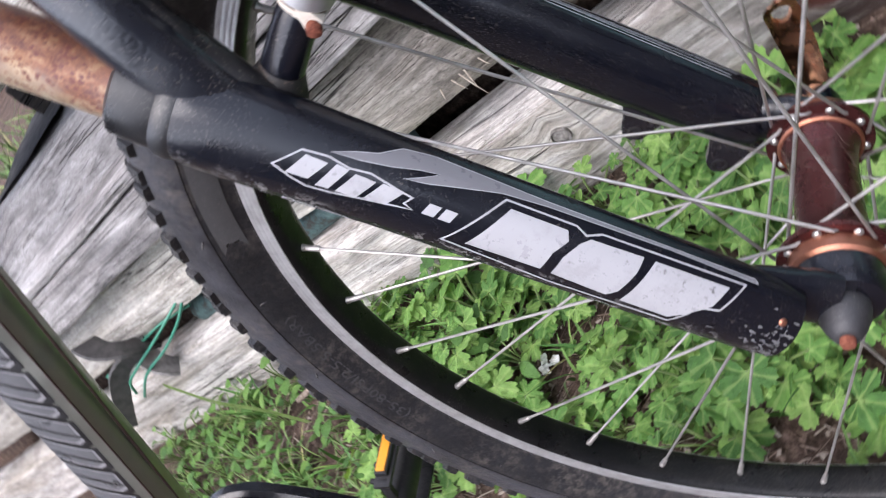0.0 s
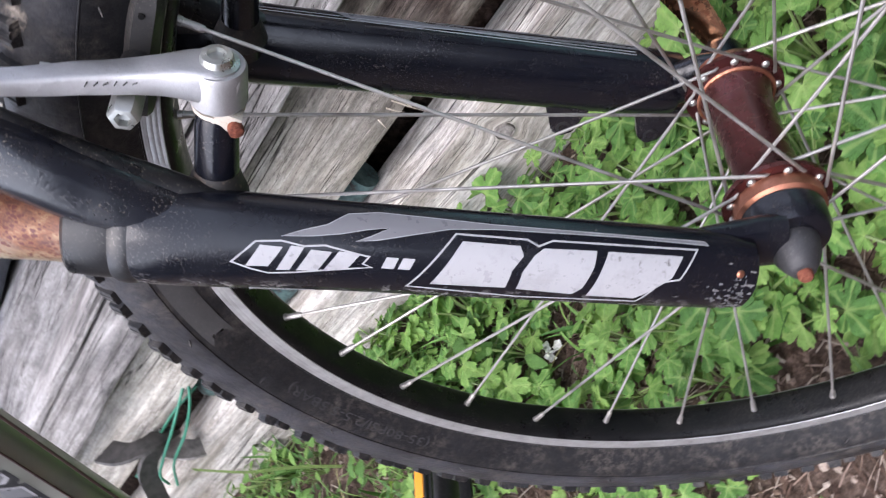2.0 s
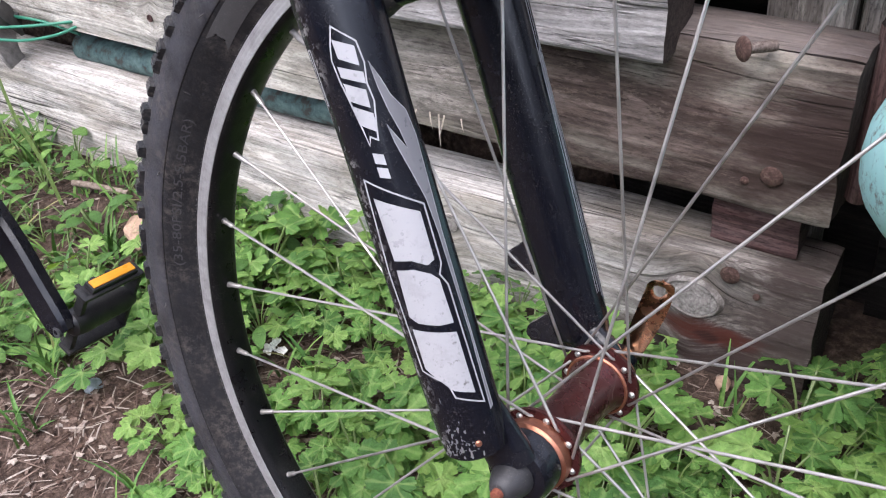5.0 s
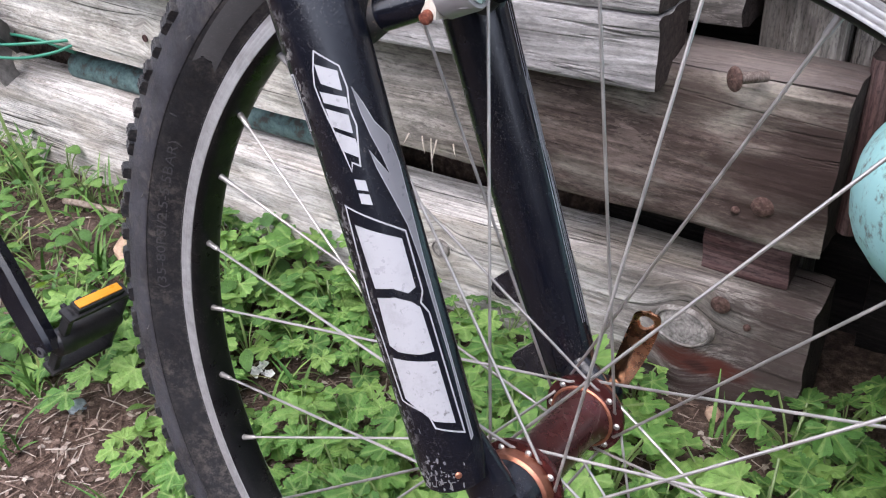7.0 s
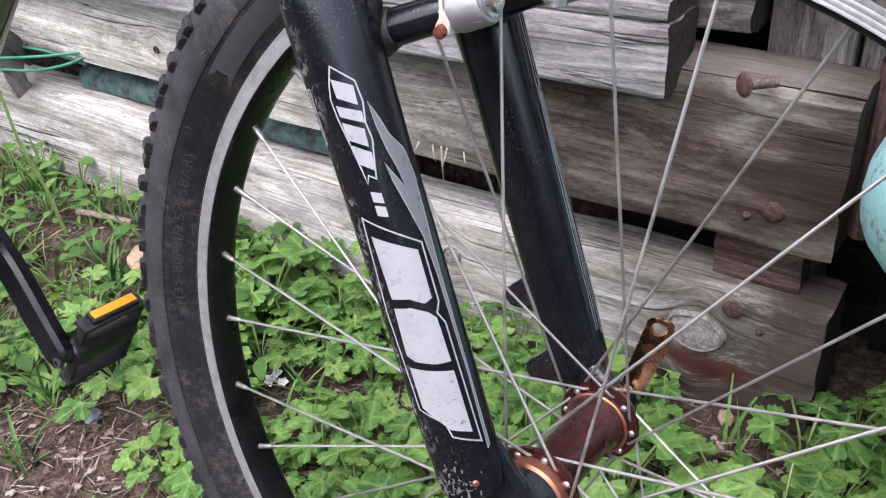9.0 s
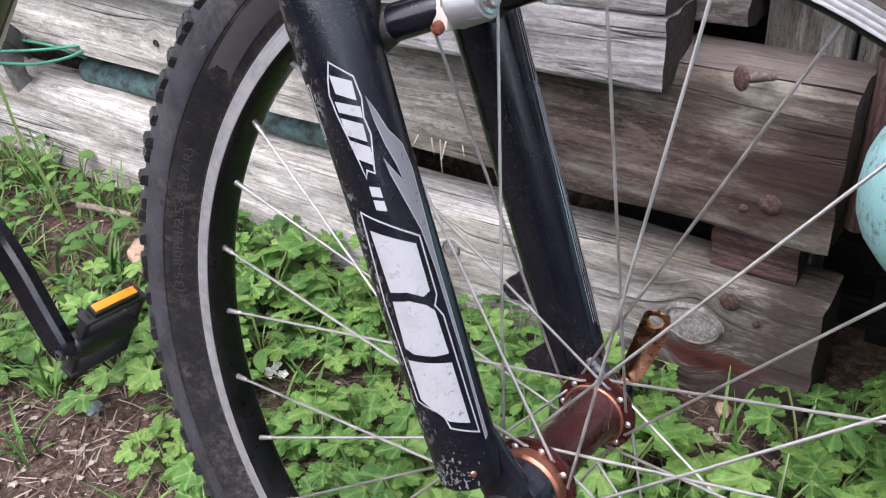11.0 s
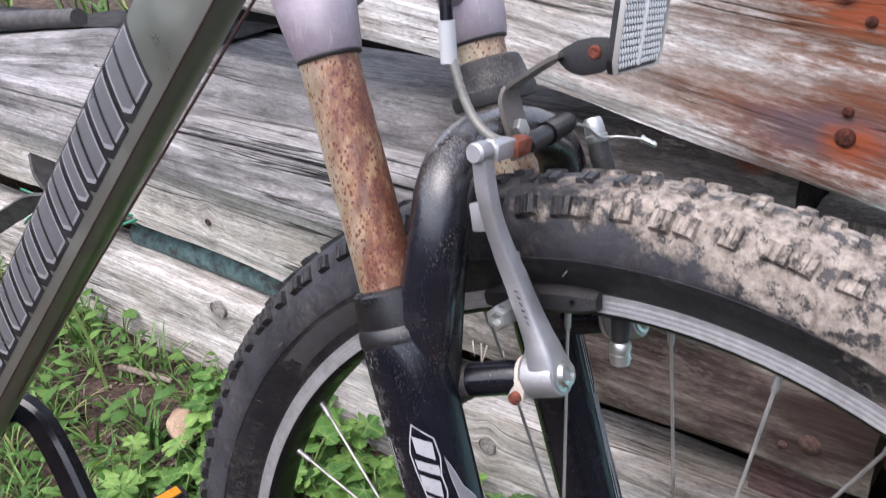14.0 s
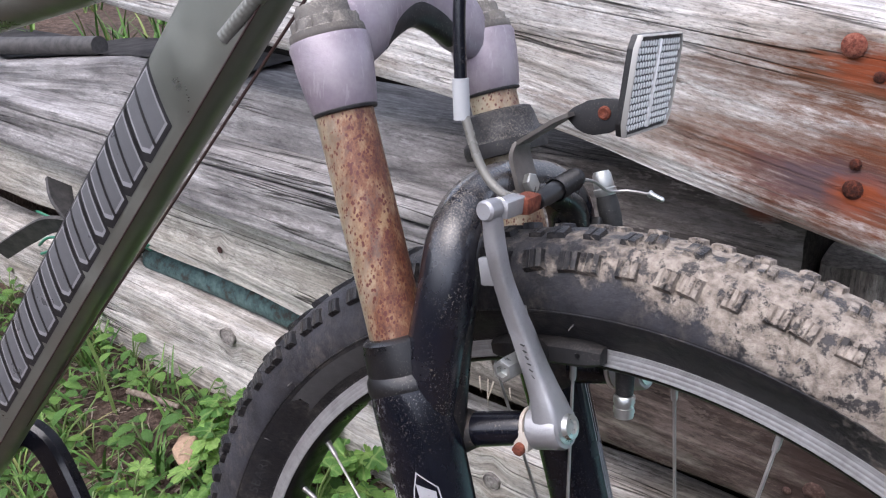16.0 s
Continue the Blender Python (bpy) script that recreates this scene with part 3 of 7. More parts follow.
cord_mat = node_mat("green_plastic_cord", (0.025, 0.17, 0.11), 0.45)
cord = thing("garden_cord", "loop of green plastic coated cord", "cord")
for pth in ([(-1.26, 0.372, 0.205), (-1.20, 0.360, 0.238), (-1.14, 0.362, 0.252), (-1.05, 0.385, 0.262), (-0.98, 0.425, 0.268)],
            [(-1.245, 0.365, 0.195), (-1.16, 0.366, 0.228), (-1.08, 0.38, 0.236), (-1.02, 0.40, 0.248), (-0.985, 0.42, 0.262)],
            [(-1.30, 0.40, 0.25), (-1.20, 0.385, 0.262), (-1.08, 0.41, 0.258), (-1.01, 0.43, 0.24)]):
    part("strand", sweep(bmesh.new(), curve_path([(x - 0.04, y, z) for x, y, z in pth], 8), 0.0024, 10), cord_mat, cord)

drain = thing("drain_pipe", "dark grey plastic pipe end lying on the timbers", "pipe")
part("tube", sweep(bmesh.new(), [(-2.1, 0.475, 0.502), (-1.72, 0.478, 0.504), (-1.50, 0.482, 0.510), (-1.20, 0.492, 0.541)], 0.0155, 24), strap_mat, drain)
tarp_mat = node_mat("dark_grey_tarp", (0.06, 0.058, 0.06), 0.9, 0, 0.15)
to(tarp_mat, "Base Color", ramp(tarp_mat, noise_tex(tarp_mat, coords(tarp_mat), 26, 7, 0.7), [(0.3, (0.035, 0.034, 0.036)), (0.7, (0.10, 0.097, 0.098))]))
tarp = thing("tarp", "grey weathered tarp spread behind the timbers", "tarp")
bm = bmesh.new()
rows = [[Vector((-2.3 + 0.05 * i, 0.480 + 0.036 * j, shaded_top(-2.3 + 0.05 * i) + 0.007 + 0.006 * noise.noise(Vector((i * 0.4, j * 0.6, 2))))) for j in range(6)] for i in range(30)]
ring_strip(bm, rows, closed=False)
bmesh.ops.solidify(bm, geom=bm.faces[:], thickness=0.004)
part("sheet", bm, tarp_mat, tarp)

# unseen low wall added to darken what the black parts reflect
added_wall_mat = node_mat("added_wall_grey", (0.09, 0.09, 0.09), 0.8)
hmv = coords(added_wall_mat)
to(added_wall_mat, "Base Color", ramp(added_wall_mat, noise_tex(added_wall_mat, hmv, 3, 6, 0.65), [(0.3, (0.065, 0.065, 0.066)), (0.7, (0.115, 0.115, 0.117))]))
bm = bmesh.new()
brick(bm, (7.6, 0.2, 1.5), Matrix.Translation((-0.6, -3.6, 0.7)))
tagged(link_bm("added_wall_south", bm, added_wall_mat), "unseen low grey wall added to shape the reflections", "wall", kind="structure")
# unseen board added to keep side light out from under the boat
bm = bmesh.new()
brick(bm, (0.04, 1.9, 0.62), Matrix.Translation((1.32, 0.75, 0.31)), 0.003)
tagged(link_bm("added_wall_side", bm, added_wall_mat), "unseen board added to block light beside the boat", "wall", kind="structure")

# unseen walls added to cut low sky light and deepen dark reflections
for name, size, at in (("added_wall_east", (0.1, 8.4, 1.8), (3.2, 0.7, 0.9)), ("added_wall_west", (0.1, 8.4, 1.8), (-4.4, 0.7, 0.9)), ("added_wall_north", (7.5, 0.1, 1.8), (-0.6, 4.95, 0.9))):
    tagged(link_bm(name, brick(bmesh.new(), size, Matrix.Translation(at)), added_wall_mat), "unseen grey wall added to cut low sky light", "wall", kind="structure")

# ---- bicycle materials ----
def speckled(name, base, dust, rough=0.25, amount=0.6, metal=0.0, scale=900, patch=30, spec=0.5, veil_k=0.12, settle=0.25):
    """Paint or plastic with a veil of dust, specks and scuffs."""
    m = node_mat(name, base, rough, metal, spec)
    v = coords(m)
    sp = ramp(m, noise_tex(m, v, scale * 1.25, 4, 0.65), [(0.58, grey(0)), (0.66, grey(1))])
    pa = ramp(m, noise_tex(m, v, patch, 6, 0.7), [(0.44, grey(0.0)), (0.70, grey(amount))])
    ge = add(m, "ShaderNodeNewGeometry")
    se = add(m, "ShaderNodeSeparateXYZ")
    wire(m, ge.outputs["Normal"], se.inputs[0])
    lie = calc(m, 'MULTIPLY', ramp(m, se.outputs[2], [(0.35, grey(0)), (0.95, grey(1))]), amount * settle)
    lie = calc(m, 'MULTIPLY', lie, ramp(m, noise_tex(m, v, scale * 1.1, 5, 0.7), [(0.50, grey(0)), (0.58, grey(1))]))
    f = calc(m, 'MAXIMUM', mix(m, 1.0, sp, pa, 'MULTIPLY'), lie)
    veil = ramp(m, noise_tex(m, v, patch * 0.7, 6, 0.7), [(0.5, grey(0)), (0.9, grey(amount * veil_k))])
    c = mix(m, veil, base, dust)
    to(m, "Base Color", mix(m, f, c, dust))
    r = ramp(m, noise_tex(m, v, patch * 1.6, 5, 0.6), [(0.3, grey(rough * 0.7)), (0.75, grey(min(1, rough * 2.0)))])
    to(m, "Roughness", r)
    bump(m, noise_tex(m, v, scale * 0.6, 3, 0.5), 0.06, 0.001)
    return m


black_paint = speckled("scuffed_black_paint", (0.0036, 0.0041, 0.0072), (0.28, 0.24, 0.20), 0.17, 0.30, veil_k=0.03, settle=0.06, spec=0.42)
# chipped paint along the rear side of the fork legs
cp = add(black_paint, "ShaderNodeTexCoord")
cd = add(black_paint, "ShaderNodeVectorMath")
cd.operation = 'DOT_PRODUCT'
cd.inputs[1].default_value = (0.9304, 0, 0.3666)
wire(black_paint, cp.outputs["Object"], cd.inputs[0])
across = ramp(black_paint, calc(black_paint, 'MULTIPLY_ADD', cd.outputs["Value"], 10.0, 0.615), [(0.03, grey(0)), (0.06, grey(1)), (0.40, grey(1)), (0.51, grey(0))])
chips = ramp(black_paint, noise_tex(black_paint, coords(black_paint), 210, 8, 0.78), [(0.53, grey(0)), (0.55, grey(1))])
chip_gate = ramp(black_paint, noise_tex(black_paint, coords(black_paint), 38, 3, 0.6), [(0.42, grey(0)), (0.56, grey(0.85))])
cy = add(black_paint, "ShaderNodeSeparateXYZ")
wire(black_paint, cp.outputs["Object"], cy.inputs[0])
outer = ramp(black_paint, calc(black_paint, 'MULTIPLY_ADD', cy.outputs[1], 10.0, 0.5), [(0.1, grey(1)), (0.3, grey(0))])
chip_f = calc(black_paint, 'MULTIPLY', calc(black_paint, 'MULTIPLY', across, chips), calc(black_paint, 'MULTIPLY', chip_gate, outer))
bsdf_in = [n for n in black_paint.node_tree.nodes if n.type == 'BSDF_PRINCIPLED'][0].inputs["Base Color"]
painted = bsdf_in.links[0].from_socket
to(black_paint, "Base Color", mix(black_paint, chip_f, painted, (0.30, 0.29, 0.285)))
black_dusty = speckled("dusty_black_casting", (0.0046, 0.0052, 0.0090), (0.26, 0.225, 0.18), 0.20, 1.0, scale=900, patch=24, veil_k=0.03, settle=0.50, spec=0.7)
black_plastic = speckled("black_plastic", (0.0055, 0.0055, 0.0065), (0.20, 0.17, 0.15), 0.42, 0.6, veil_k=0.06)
boot_rubber = speckled("grey_dusty_rubber", (0.026, 0.026, 0.029), (0.24, 0.21, 0.18), 0.6, 0.7)
rim_black = speckled("black_anodised_rim", (0.004, 0.004, 0.0045), (0.25, 0.23, 0.2), 0.28, 0.35, patch=40, spec=0.2)
alu = speckled("cast_aluminium", (0.36, 0.36, 0.37), (0.2, 0.18, 0.16), 0.40, 0.6, 0.75, patch=45, veil_k=0.6)
bump(alu, noise_tex(alu, coords(alu), 520, 5, 0.7), 0.28, 0.0012)
zinc = speckled("bright_zinc", (0.42, 0.43, 0.415), (0.2, 0.17, 0.14), 0.3, 0.5, 0.9, patch=90)
steel = speckled("dull_spoke_steel", (0.36, 0.345, 0.33), (0.14, 0.115, 0.09), 0.42, 0.6, 0.9, patch=60)
copper = speckled("copper_anodised", (0.36, 0.155, 0.10), (0.07, 0.045, 0.035), 0.36, 0.9, 1.0, patch=60)
maroon = speckled("maroon_anodised", (0.085, 0.025, 0.025), (0.10, 0.08, 0.06), 0.22, 0.9, 0.75, patch=70)
rust = node_mat("flaking_rust", (0.20, 0.055, 0.03), 0.9, 0.0, 0.2)
rv = coords(rust)
to(rust, "Base Color", ramp(rust, noise_tex(rust, rv, 260, 6, 0.7), [(0.3, (0.05, 0.017, 0.013)), (0.55, (0.15, 0.045, 0.028)), (0.75, (0.26, 0.11, 0.065))]))
bump(rust, noise_tex(rust, rv, 400, 5, 0.7), 0.7, 0.002)
white_decal = speckled("silver_white_decal", (0.31, 0.31, 0.325), (0.08, 0.075, 0.075), 0.3, 0.9, 0.1, scale=300, patch=110, veil_k=0.6)
silver_fade = speckled("grey_decal", (0.13, 0.13, 0.142), (0.08, 0.08, 0.08), 0.3, 0.4, patch=80)
glow_amber = speckled("amber_reflector", (0.75, 0.30, 0.02), (0.3, 0.15, 0.03), 0.3, 0.5, patch=60)
dirty_white = speckled("yellowed_white_plastic", (0.42, 0.385, 0.335), (0.20, 0.085, 0.05), 0.5, 1.0, scale=420, patch=120, veil_k=0.7)
grey_sleeve = speckled("pale_grey_sleeve", (0.34, 0.35, 0.36), (0.25, 0.22, 0.2), 0.45, 0.3)
noodle_mat = speckled("cloudy_grey_tube", (0.115, 0.112, 0.10), (0.3, 0.26, 0.2), 0.25, 0.4)

dirt_mat = speckled("caked_dirt_on_black", (0.012, 0.011, 0.011), (0.15, 0.105, 0.075), 0.7, 1.0, scale=420, patch=70, veil_k=0.8)
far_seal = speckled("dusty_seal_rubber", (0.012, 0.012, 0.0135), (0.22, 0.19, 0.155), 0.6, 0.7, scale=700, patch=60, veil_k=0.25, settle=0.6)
seal_rubber = speckled("dark_seal_rubber", (0.005, 0.005, 0.006), (0.2, 0.18, 0.16), 0.28, 0.45, veil_k=0.05, settle=0.1)

# fork stanchion: tarnished chrome with rust spots and a browner middle
stan = node_mat("rust_spotted_chrome", (0.5, 0.4, 0.3), 0.42, 0.45)
vv = coords(stan, (1, 1, 0.45))
v1 = coords(stan)
axis = add(stan, "ShaderNodeTexCoord")
ahead = add(stan, "ShaderNodeVectorMath")
ahead.operation = 'DOT_PRODUCT'
ahead.inputs[1].default_value = (0.9304, 0, 0.3666)
wire(stan, axis.outputs["Object"], ahead.inputs[0])
rise = add(stan, "ShaderNodeSeparateXYZ")
wire(stan, axis.outputs["Object"], rise.inputs[0])
drift = calc(stan, 'MULTIPLY_ADD', noise_tex(stan, coords(stan, (1, 1, 0.6)), 36, 6, 0.68), 2.2, -0.85)
front = calc(stan, 'ADD', calc(stan, 'MULTIPLY_ADD', ahead.outputs["Value"], 38.0, 0.70), calc(stan, 'MULTIPLY_ADD', rise.outputs[1], -4.0, calc(stan, 'ADD', drift, calc(stan, 'MULTIPLY_ADD', rise.outputs[2], -2.2, 0.53))))
rusty = ramp(stan, front, [(0.20, grey(0)), (0.55, grey(0.45)), (0.95, grey(0.95))])
base = ramp(stan, noise_tex(stan, v1, 60, 6, 0.7), [(0.34, (0.25, 0.205, 0.14)), (0.52, (0.35, 0.305, 0.225)), (0.70, (0.29, 0.22, 0.135))])
brown = ramp(stan, noise_tex(stan, coords(stan, (1, 1, 0.45)), 150, 8, 0.74), [(0.38, (0.29, 0.185, 0.10)), (0.50, (0.155, 0.058, 0.030)), (0.60, (0.075, 0.022, 0.018))])
col = mix(stan, rusty, base, brown)
vor = add(stan, "ShaderNodeTexVoronoi", Scale=680.0, Randomness=1.0)
wire(stan, coords(stan, (1, 1, 0.7)), vor.inputs["Vector"])
vc = add(stan, "ShaderNodeSeparateColor")
wire(stan, vor.outputs["Color"], vc.inputs[0])
dens = ramp(stan, front, [(0.0, grey(0.30)), (0.45, grey(0.56)), (0.9, grey(0.70))])
grow = calc(stan, 'MULTIPLY', calc(stan, 'POWER', vc.outputs[0], 1.6), dens)
edge_ = calc(stan, 'MULTIPLY_ADD', calc(stan, 'ADD', noise_tex(stan, v1, 700, 5, 0.75), -0.5), 1.15, vor.outputs["Distance"])
dist = calc(stan, 'ADD', calc(stan, 'SUBTRACT', edge_, grow), 0.3)
spots = ramp(stan, dist, [(0.20, grey(1)), (0.36, grey(0))])
halo = ramp(stan, dist, [(0.28, grey(0.6)), (0.56, grey(0))])
col = mix(stan, halo, col, (0.22, 0.10, 0.045))
col = mix(stan, spots, col, (0.085, 0.020, 0.014))
to(stan, "Base Color", col)
to(stan, "Metallic", mix(stan, spots, grey(0.3), grey(0.0)))
to(stan, "Roughness", ramp(stan, noise_tex(stan, vv, 120, 4, 0.6), [(0.4, grey(0.28)), (0.65, grey(0.7))]))
bump(stan, noise_tex(stan, vv, 190, 5, 0.65), 0.25, 0.001)

lilac = speckled("faded_lilac_crown", (0.215, 0.178, 0.215), (0.15, 0.145, 0.12), 0.36, 0.6, 0.3, scale=500, patch=22, veil_k=0.9, settle=0.5)
lv = coords(lilac)
old = lilac.node_tree.nodes["Principled BSDF"].inputs["Base Color"].links[0].from_socket
pale_l = ramp(lilac, noise_tex(lilac, lv, 45, 7, 0.7), [(0.40, grey(0)), (0.62, grey(0.75))])
c_ = mix(lilac, pale_l, old, (0.29, 0.26, 0.28))
scr = ramp(lilac, noise_tex(lilac, coords(lilac, (1, 1, 0.12)), 420, 4, 0.6), [(0.60, grey(0)), (0.66, grey(0.5))])
to(lilac, "Base Color", mix(lilac, scr, c_, (0.34, 0.31, 0.33)))
bump(lilac, noise_tex(lilac, lv, 260, 6, 0.7), 0.25, 0.0012)

olive = speckled("olive_frame_paint", (0.215, 0.222, 0.195), (0.30, 0.30, 0.30), 0.33, 0.4, 0.8, scale=600, patch=14, veil_k=0.7, settle=0.4)

# tyre rubber; dried mud clings to the front part of the tread
rubber = node_mat("worn_tyre_rubber", (0.012, 0.012, 0.013), 0.5, 0, 0.21)
geo = add(rubber, "ShaderNodeNewGeometry")
tv = geo.outputs["Position"]
sep = add(rubber, "ShaderNodeSeparateXYZ")
wire(rubber, tv, sep.inputs[0])
rub = ramp(rubber, noise_tex(rubber, tv, 30, 9, 0.75), [(0.3, (0.007, 0.007, 0.008)), (0.54, (0.0125, 0.0125, 0.0138)), (0.70, (0.026, 0.025, 0.025))])
mud = ramp(rubber, noise_tex(rubber, tv, 190, 5, 0.65), [(0.3, (0.095, 0.080, 0.068)), (0.48, (0.235, 0.20, 0.168)), (0.72, (0.38, 0.335, 0.285))])
mpatch = add(rubber, "ShaderNodeMath")
mpatch.operation = 'MULTIPLY_ADD'
wire(rubber, noise_tex(rubber, tv, 48, 9, 0.72), mpatch.inputs[0])
mpatch.inputs[1].default_value = 0.28
wire(rubber, sep.outputs["X"], mpatch.inputs[2])
high = ramp(rubber, sep.outputs["Z"], [(0.45, grey(0)), (0.5, grey(1))])
tread_attr = add(rubber, "ShaderNodeAttribute")
tread_attr.attribute_name = "tread"
mval = calc(rubber, 'MULTIPLY_ADD', calc(rubber, 'ADD', tread_attr.outputs["Fac"], -1.0), 0.17, mpatch.outputs[0])
mf = ramp(rubber, mval, [(0.060, grey(0)), (0.095, grey(1))])
mf = mix(rubber, 1.0, mf, high, 'MULTIPLY')
mf = mix(rubber, 1.0, mf, ramp(rubber, noise_tex(rubber, tv, 120, 7, 0.72), [(0.42, grey(0.08)), (0.485, grey(1))]), 'MULTIPLY')
local = add(rubber, "ShaderNodeTexCoord")
lx = add(rubber, "ShaderNodeSeparateXYZ")
wire(rubber, local.outputs["Object"], lx.inputs[0])
radius = calc(rubber, 'SQRT', calc(rubber, 'ADD', calc(rubber, 'MULTIPLY', lx.outputs[0], lx.outputs[0]), calc(rubber, 'MULTIPLY', lx.outputs[2], lx.outputs[2])))
worn = ramp(rubber, calc(rubber, 'MULTIPLY_ADD', radius, 20.0, -5.8), [(0.15, grey(0.10)), (0.20, grey(0.75))])
smear = ramp(rubber, noise_tex(rubber, tv, 22, 9, 0.76), [(0.40, grey(0.15)), (0.60, grey(0.9))])
speck = ramp(rubber, noise_tex(rubber, tv, 420, 4, 0.7), [(0.60, grey(0)), (0.68, grey(0.6))])
dusty = calc(rubber, 'MAXIMUM', calc(rubber, 'MULTIPLY', worn, smear), calc(rubber, 'MULTIPLY', speck, smear))
# the dust's bluish tint also paints in the sidewall's sky sheen
rub = mix(rubber, dusty, rub, (0.052, 0.053, 0.062))
grit = ramp(rubber, noise_tex(rubber, tv, 170, 9, 0.8), [(0.47, grey(0)), (0.64, grey(0.75))])
grit = calc(rubber, 'MULTIPLY', grit, ramp(rubber, noise_tex(rubber, tv, 26, 5, 0.65), [(0.40, grey(0.15)), (0.60, grey(1))]))
rub = mix(rubber, grit, rub, (0.098, 0.086, 0.076))
to(rubber, "Base Color", mix(rubber, mf, rub, mud))
to(rubber, "Roughness", mix(rubber, mf, mix(rubber, dusty, grey(0.34), grey(0.52)), grey(0.95)))
bump(rubber, calc(rubber, 'MULTIPLY', noise_tex(rubber, tv, 210, 7, 0.75), calc(rubber, 'MULTIPLY_ADD', mf, 0.75, 0.25)), 0.6, 0.004)

track_mat = node_mat("brushed_brake_track", (0.52, 0.52, 0.53), 0.42, 0.6)
tcv = coords(track_mat)
tsx = add(track_mat, "ShaderNodeSeparateXYZ")
wire(track_mat, add(track_mat, "ShaderNodeTexCoord").outputs["Object"], tsx.inputs[0])
tr = calc(track_mat, 'SQRT', calc(track_mat, 'ADD', calc(track_mat, 'MULTIPLY', tsx.outputs[0], tsx.outputs[0]), calc(track_mat, 'MULTIPLY', tsx.outputs[2], tsx.outputs[2])))
tring = add(track_mat, "ShaderNodeCombineXYZ")
wire(track_mat, calc(track_mat, 'MULTIPLY', tr, 2600.0), tring.inputs[0])
brushed = ramp(track_mat, noise_tex(track_mat, tring.outputs[0], 1.0, 4, 0.7), [(0.34, grey(0.62)), (0.50, grey(0.95)), (0.66, grey(1.12))])
tone = ramp(track_mat, noise_tex(track_mat, tcv, 120, 6, 0.68), [(0.3, (0.30, 0.30, 0.296)), (0.55, (0.41, 0.41, 0.414)), (0.8, (0.53, 0.53, 0.536))])
to(track_mat, "Base Color", mix(track_mat, 1.0, tone, brushed, 'MULTIPLY'))
edge_alu = speckled("bare_aluminium_edge", (0.52, 0.52, 0.525), (0.25, 0.23, 0.2), 0.36, 0.5, 0.6, patch=60)

# ---- bicycle ----
bike = thing("bicycle", "black fork and olive frame mountain bicycle leaning towards timber wall", "bicycle", pose(0, 0, 0.328, -7.776, 0, 0))
UP, FWD = Vector((-0.3666, 0, 0.9304)), Vector((0.9304, 0, 0.3666))
FOOT = Vector((-0.0124, 0, 0))


def fk(p, y, h):
    """A point of the fork: p ahead of the leg's axis, y across, h up along it."""
    return FOOT + UP * h + FWD * p + Vector((0, y, 0))


def set_attr(ob, value):
    at = ob.data.color_attributes.new("tread", 'FLOAT_COLOR', 'POINT')
    for i, v in enumerate(ob.data.vertices):
        k = value(v.co)
        at.data[i].color = (k, k, k, 1)


# -- wheel --
TYRE = [(0.2765, -0.0105), (0.2820, -0.0148), (0.2880, -0.0200), (0.2940, -0.0240), (0.2972, -0.0256), (0.2996, -0.0263), (0.3040, -0.0270), (0.3095, -0.0266), (0.3165, -0.0250), (0.3235, -0.0222), (0.3290, -0.0175), (0.3318, -0.0095), (0.3326, 0)]
TYRE = TYRE + [(r, -y) for r, y in TYRE[-2::-1]]
tyre = part("tyre", spin_y(bmesh.new(), TYRE, 160), rubber, bike, "worn black knobbly tyre with dried mud")
set_attr(tyre, lambda c: -2.5 if math.hypot(c.x, c.z) < 0.2985 else 0.35 + 0.60 * min(1, (math.hypot(c.x, c.z) - 0.2985) / 0.024))
rim = part("rim", spin_y(bmesh.new(), [(0.2830, -0.0112), (0.2824, -0.0128), (0.2812, -0.0124), (0.2700, -0.0124), (0.2688, -0.0118), (0.2672, -0.0098), (0.2664, -0.006), (0.2662, 0), (0.2664, 0.006), (0.2672, 0.0098), (0.2688, 0.0118), (0.2700, 0.0124), (0.2812, 0.0124), (0.2824, 0.0128), (0.2830, 0.0112)], 160), rim_black, bike)
for s in (-1, 1):
    part("rim_edge", spin_y(bmesh.new(), [(0.2818, s * 0.0122), (0.2816, s * 0.0131), (0.2798, s * 0.0131), (0.2796, s * 0.0122)], 160), edge_alu, rim, "bright bare aluminium edge")
    prof = [(0.2790, s * 0.0124), (0.2789, s * 0.0129)]
    for k in range(3):
        r = 0.2768 - 0.0024 * k
        prof += [(r, s * 0.0129), (r - 0.0002, s * 0.01283), (r - 0.0005, s * 0.01283), (r - 0.0007, s * 0.0129)]
    prof += [(0.2702, s * 0.0129), (0.2700, s * 0.0124)]
    part("brake_track", spin_y(bmesh.new(), prof, 160), track_mat, rim, "bright worn aluminium brake track")


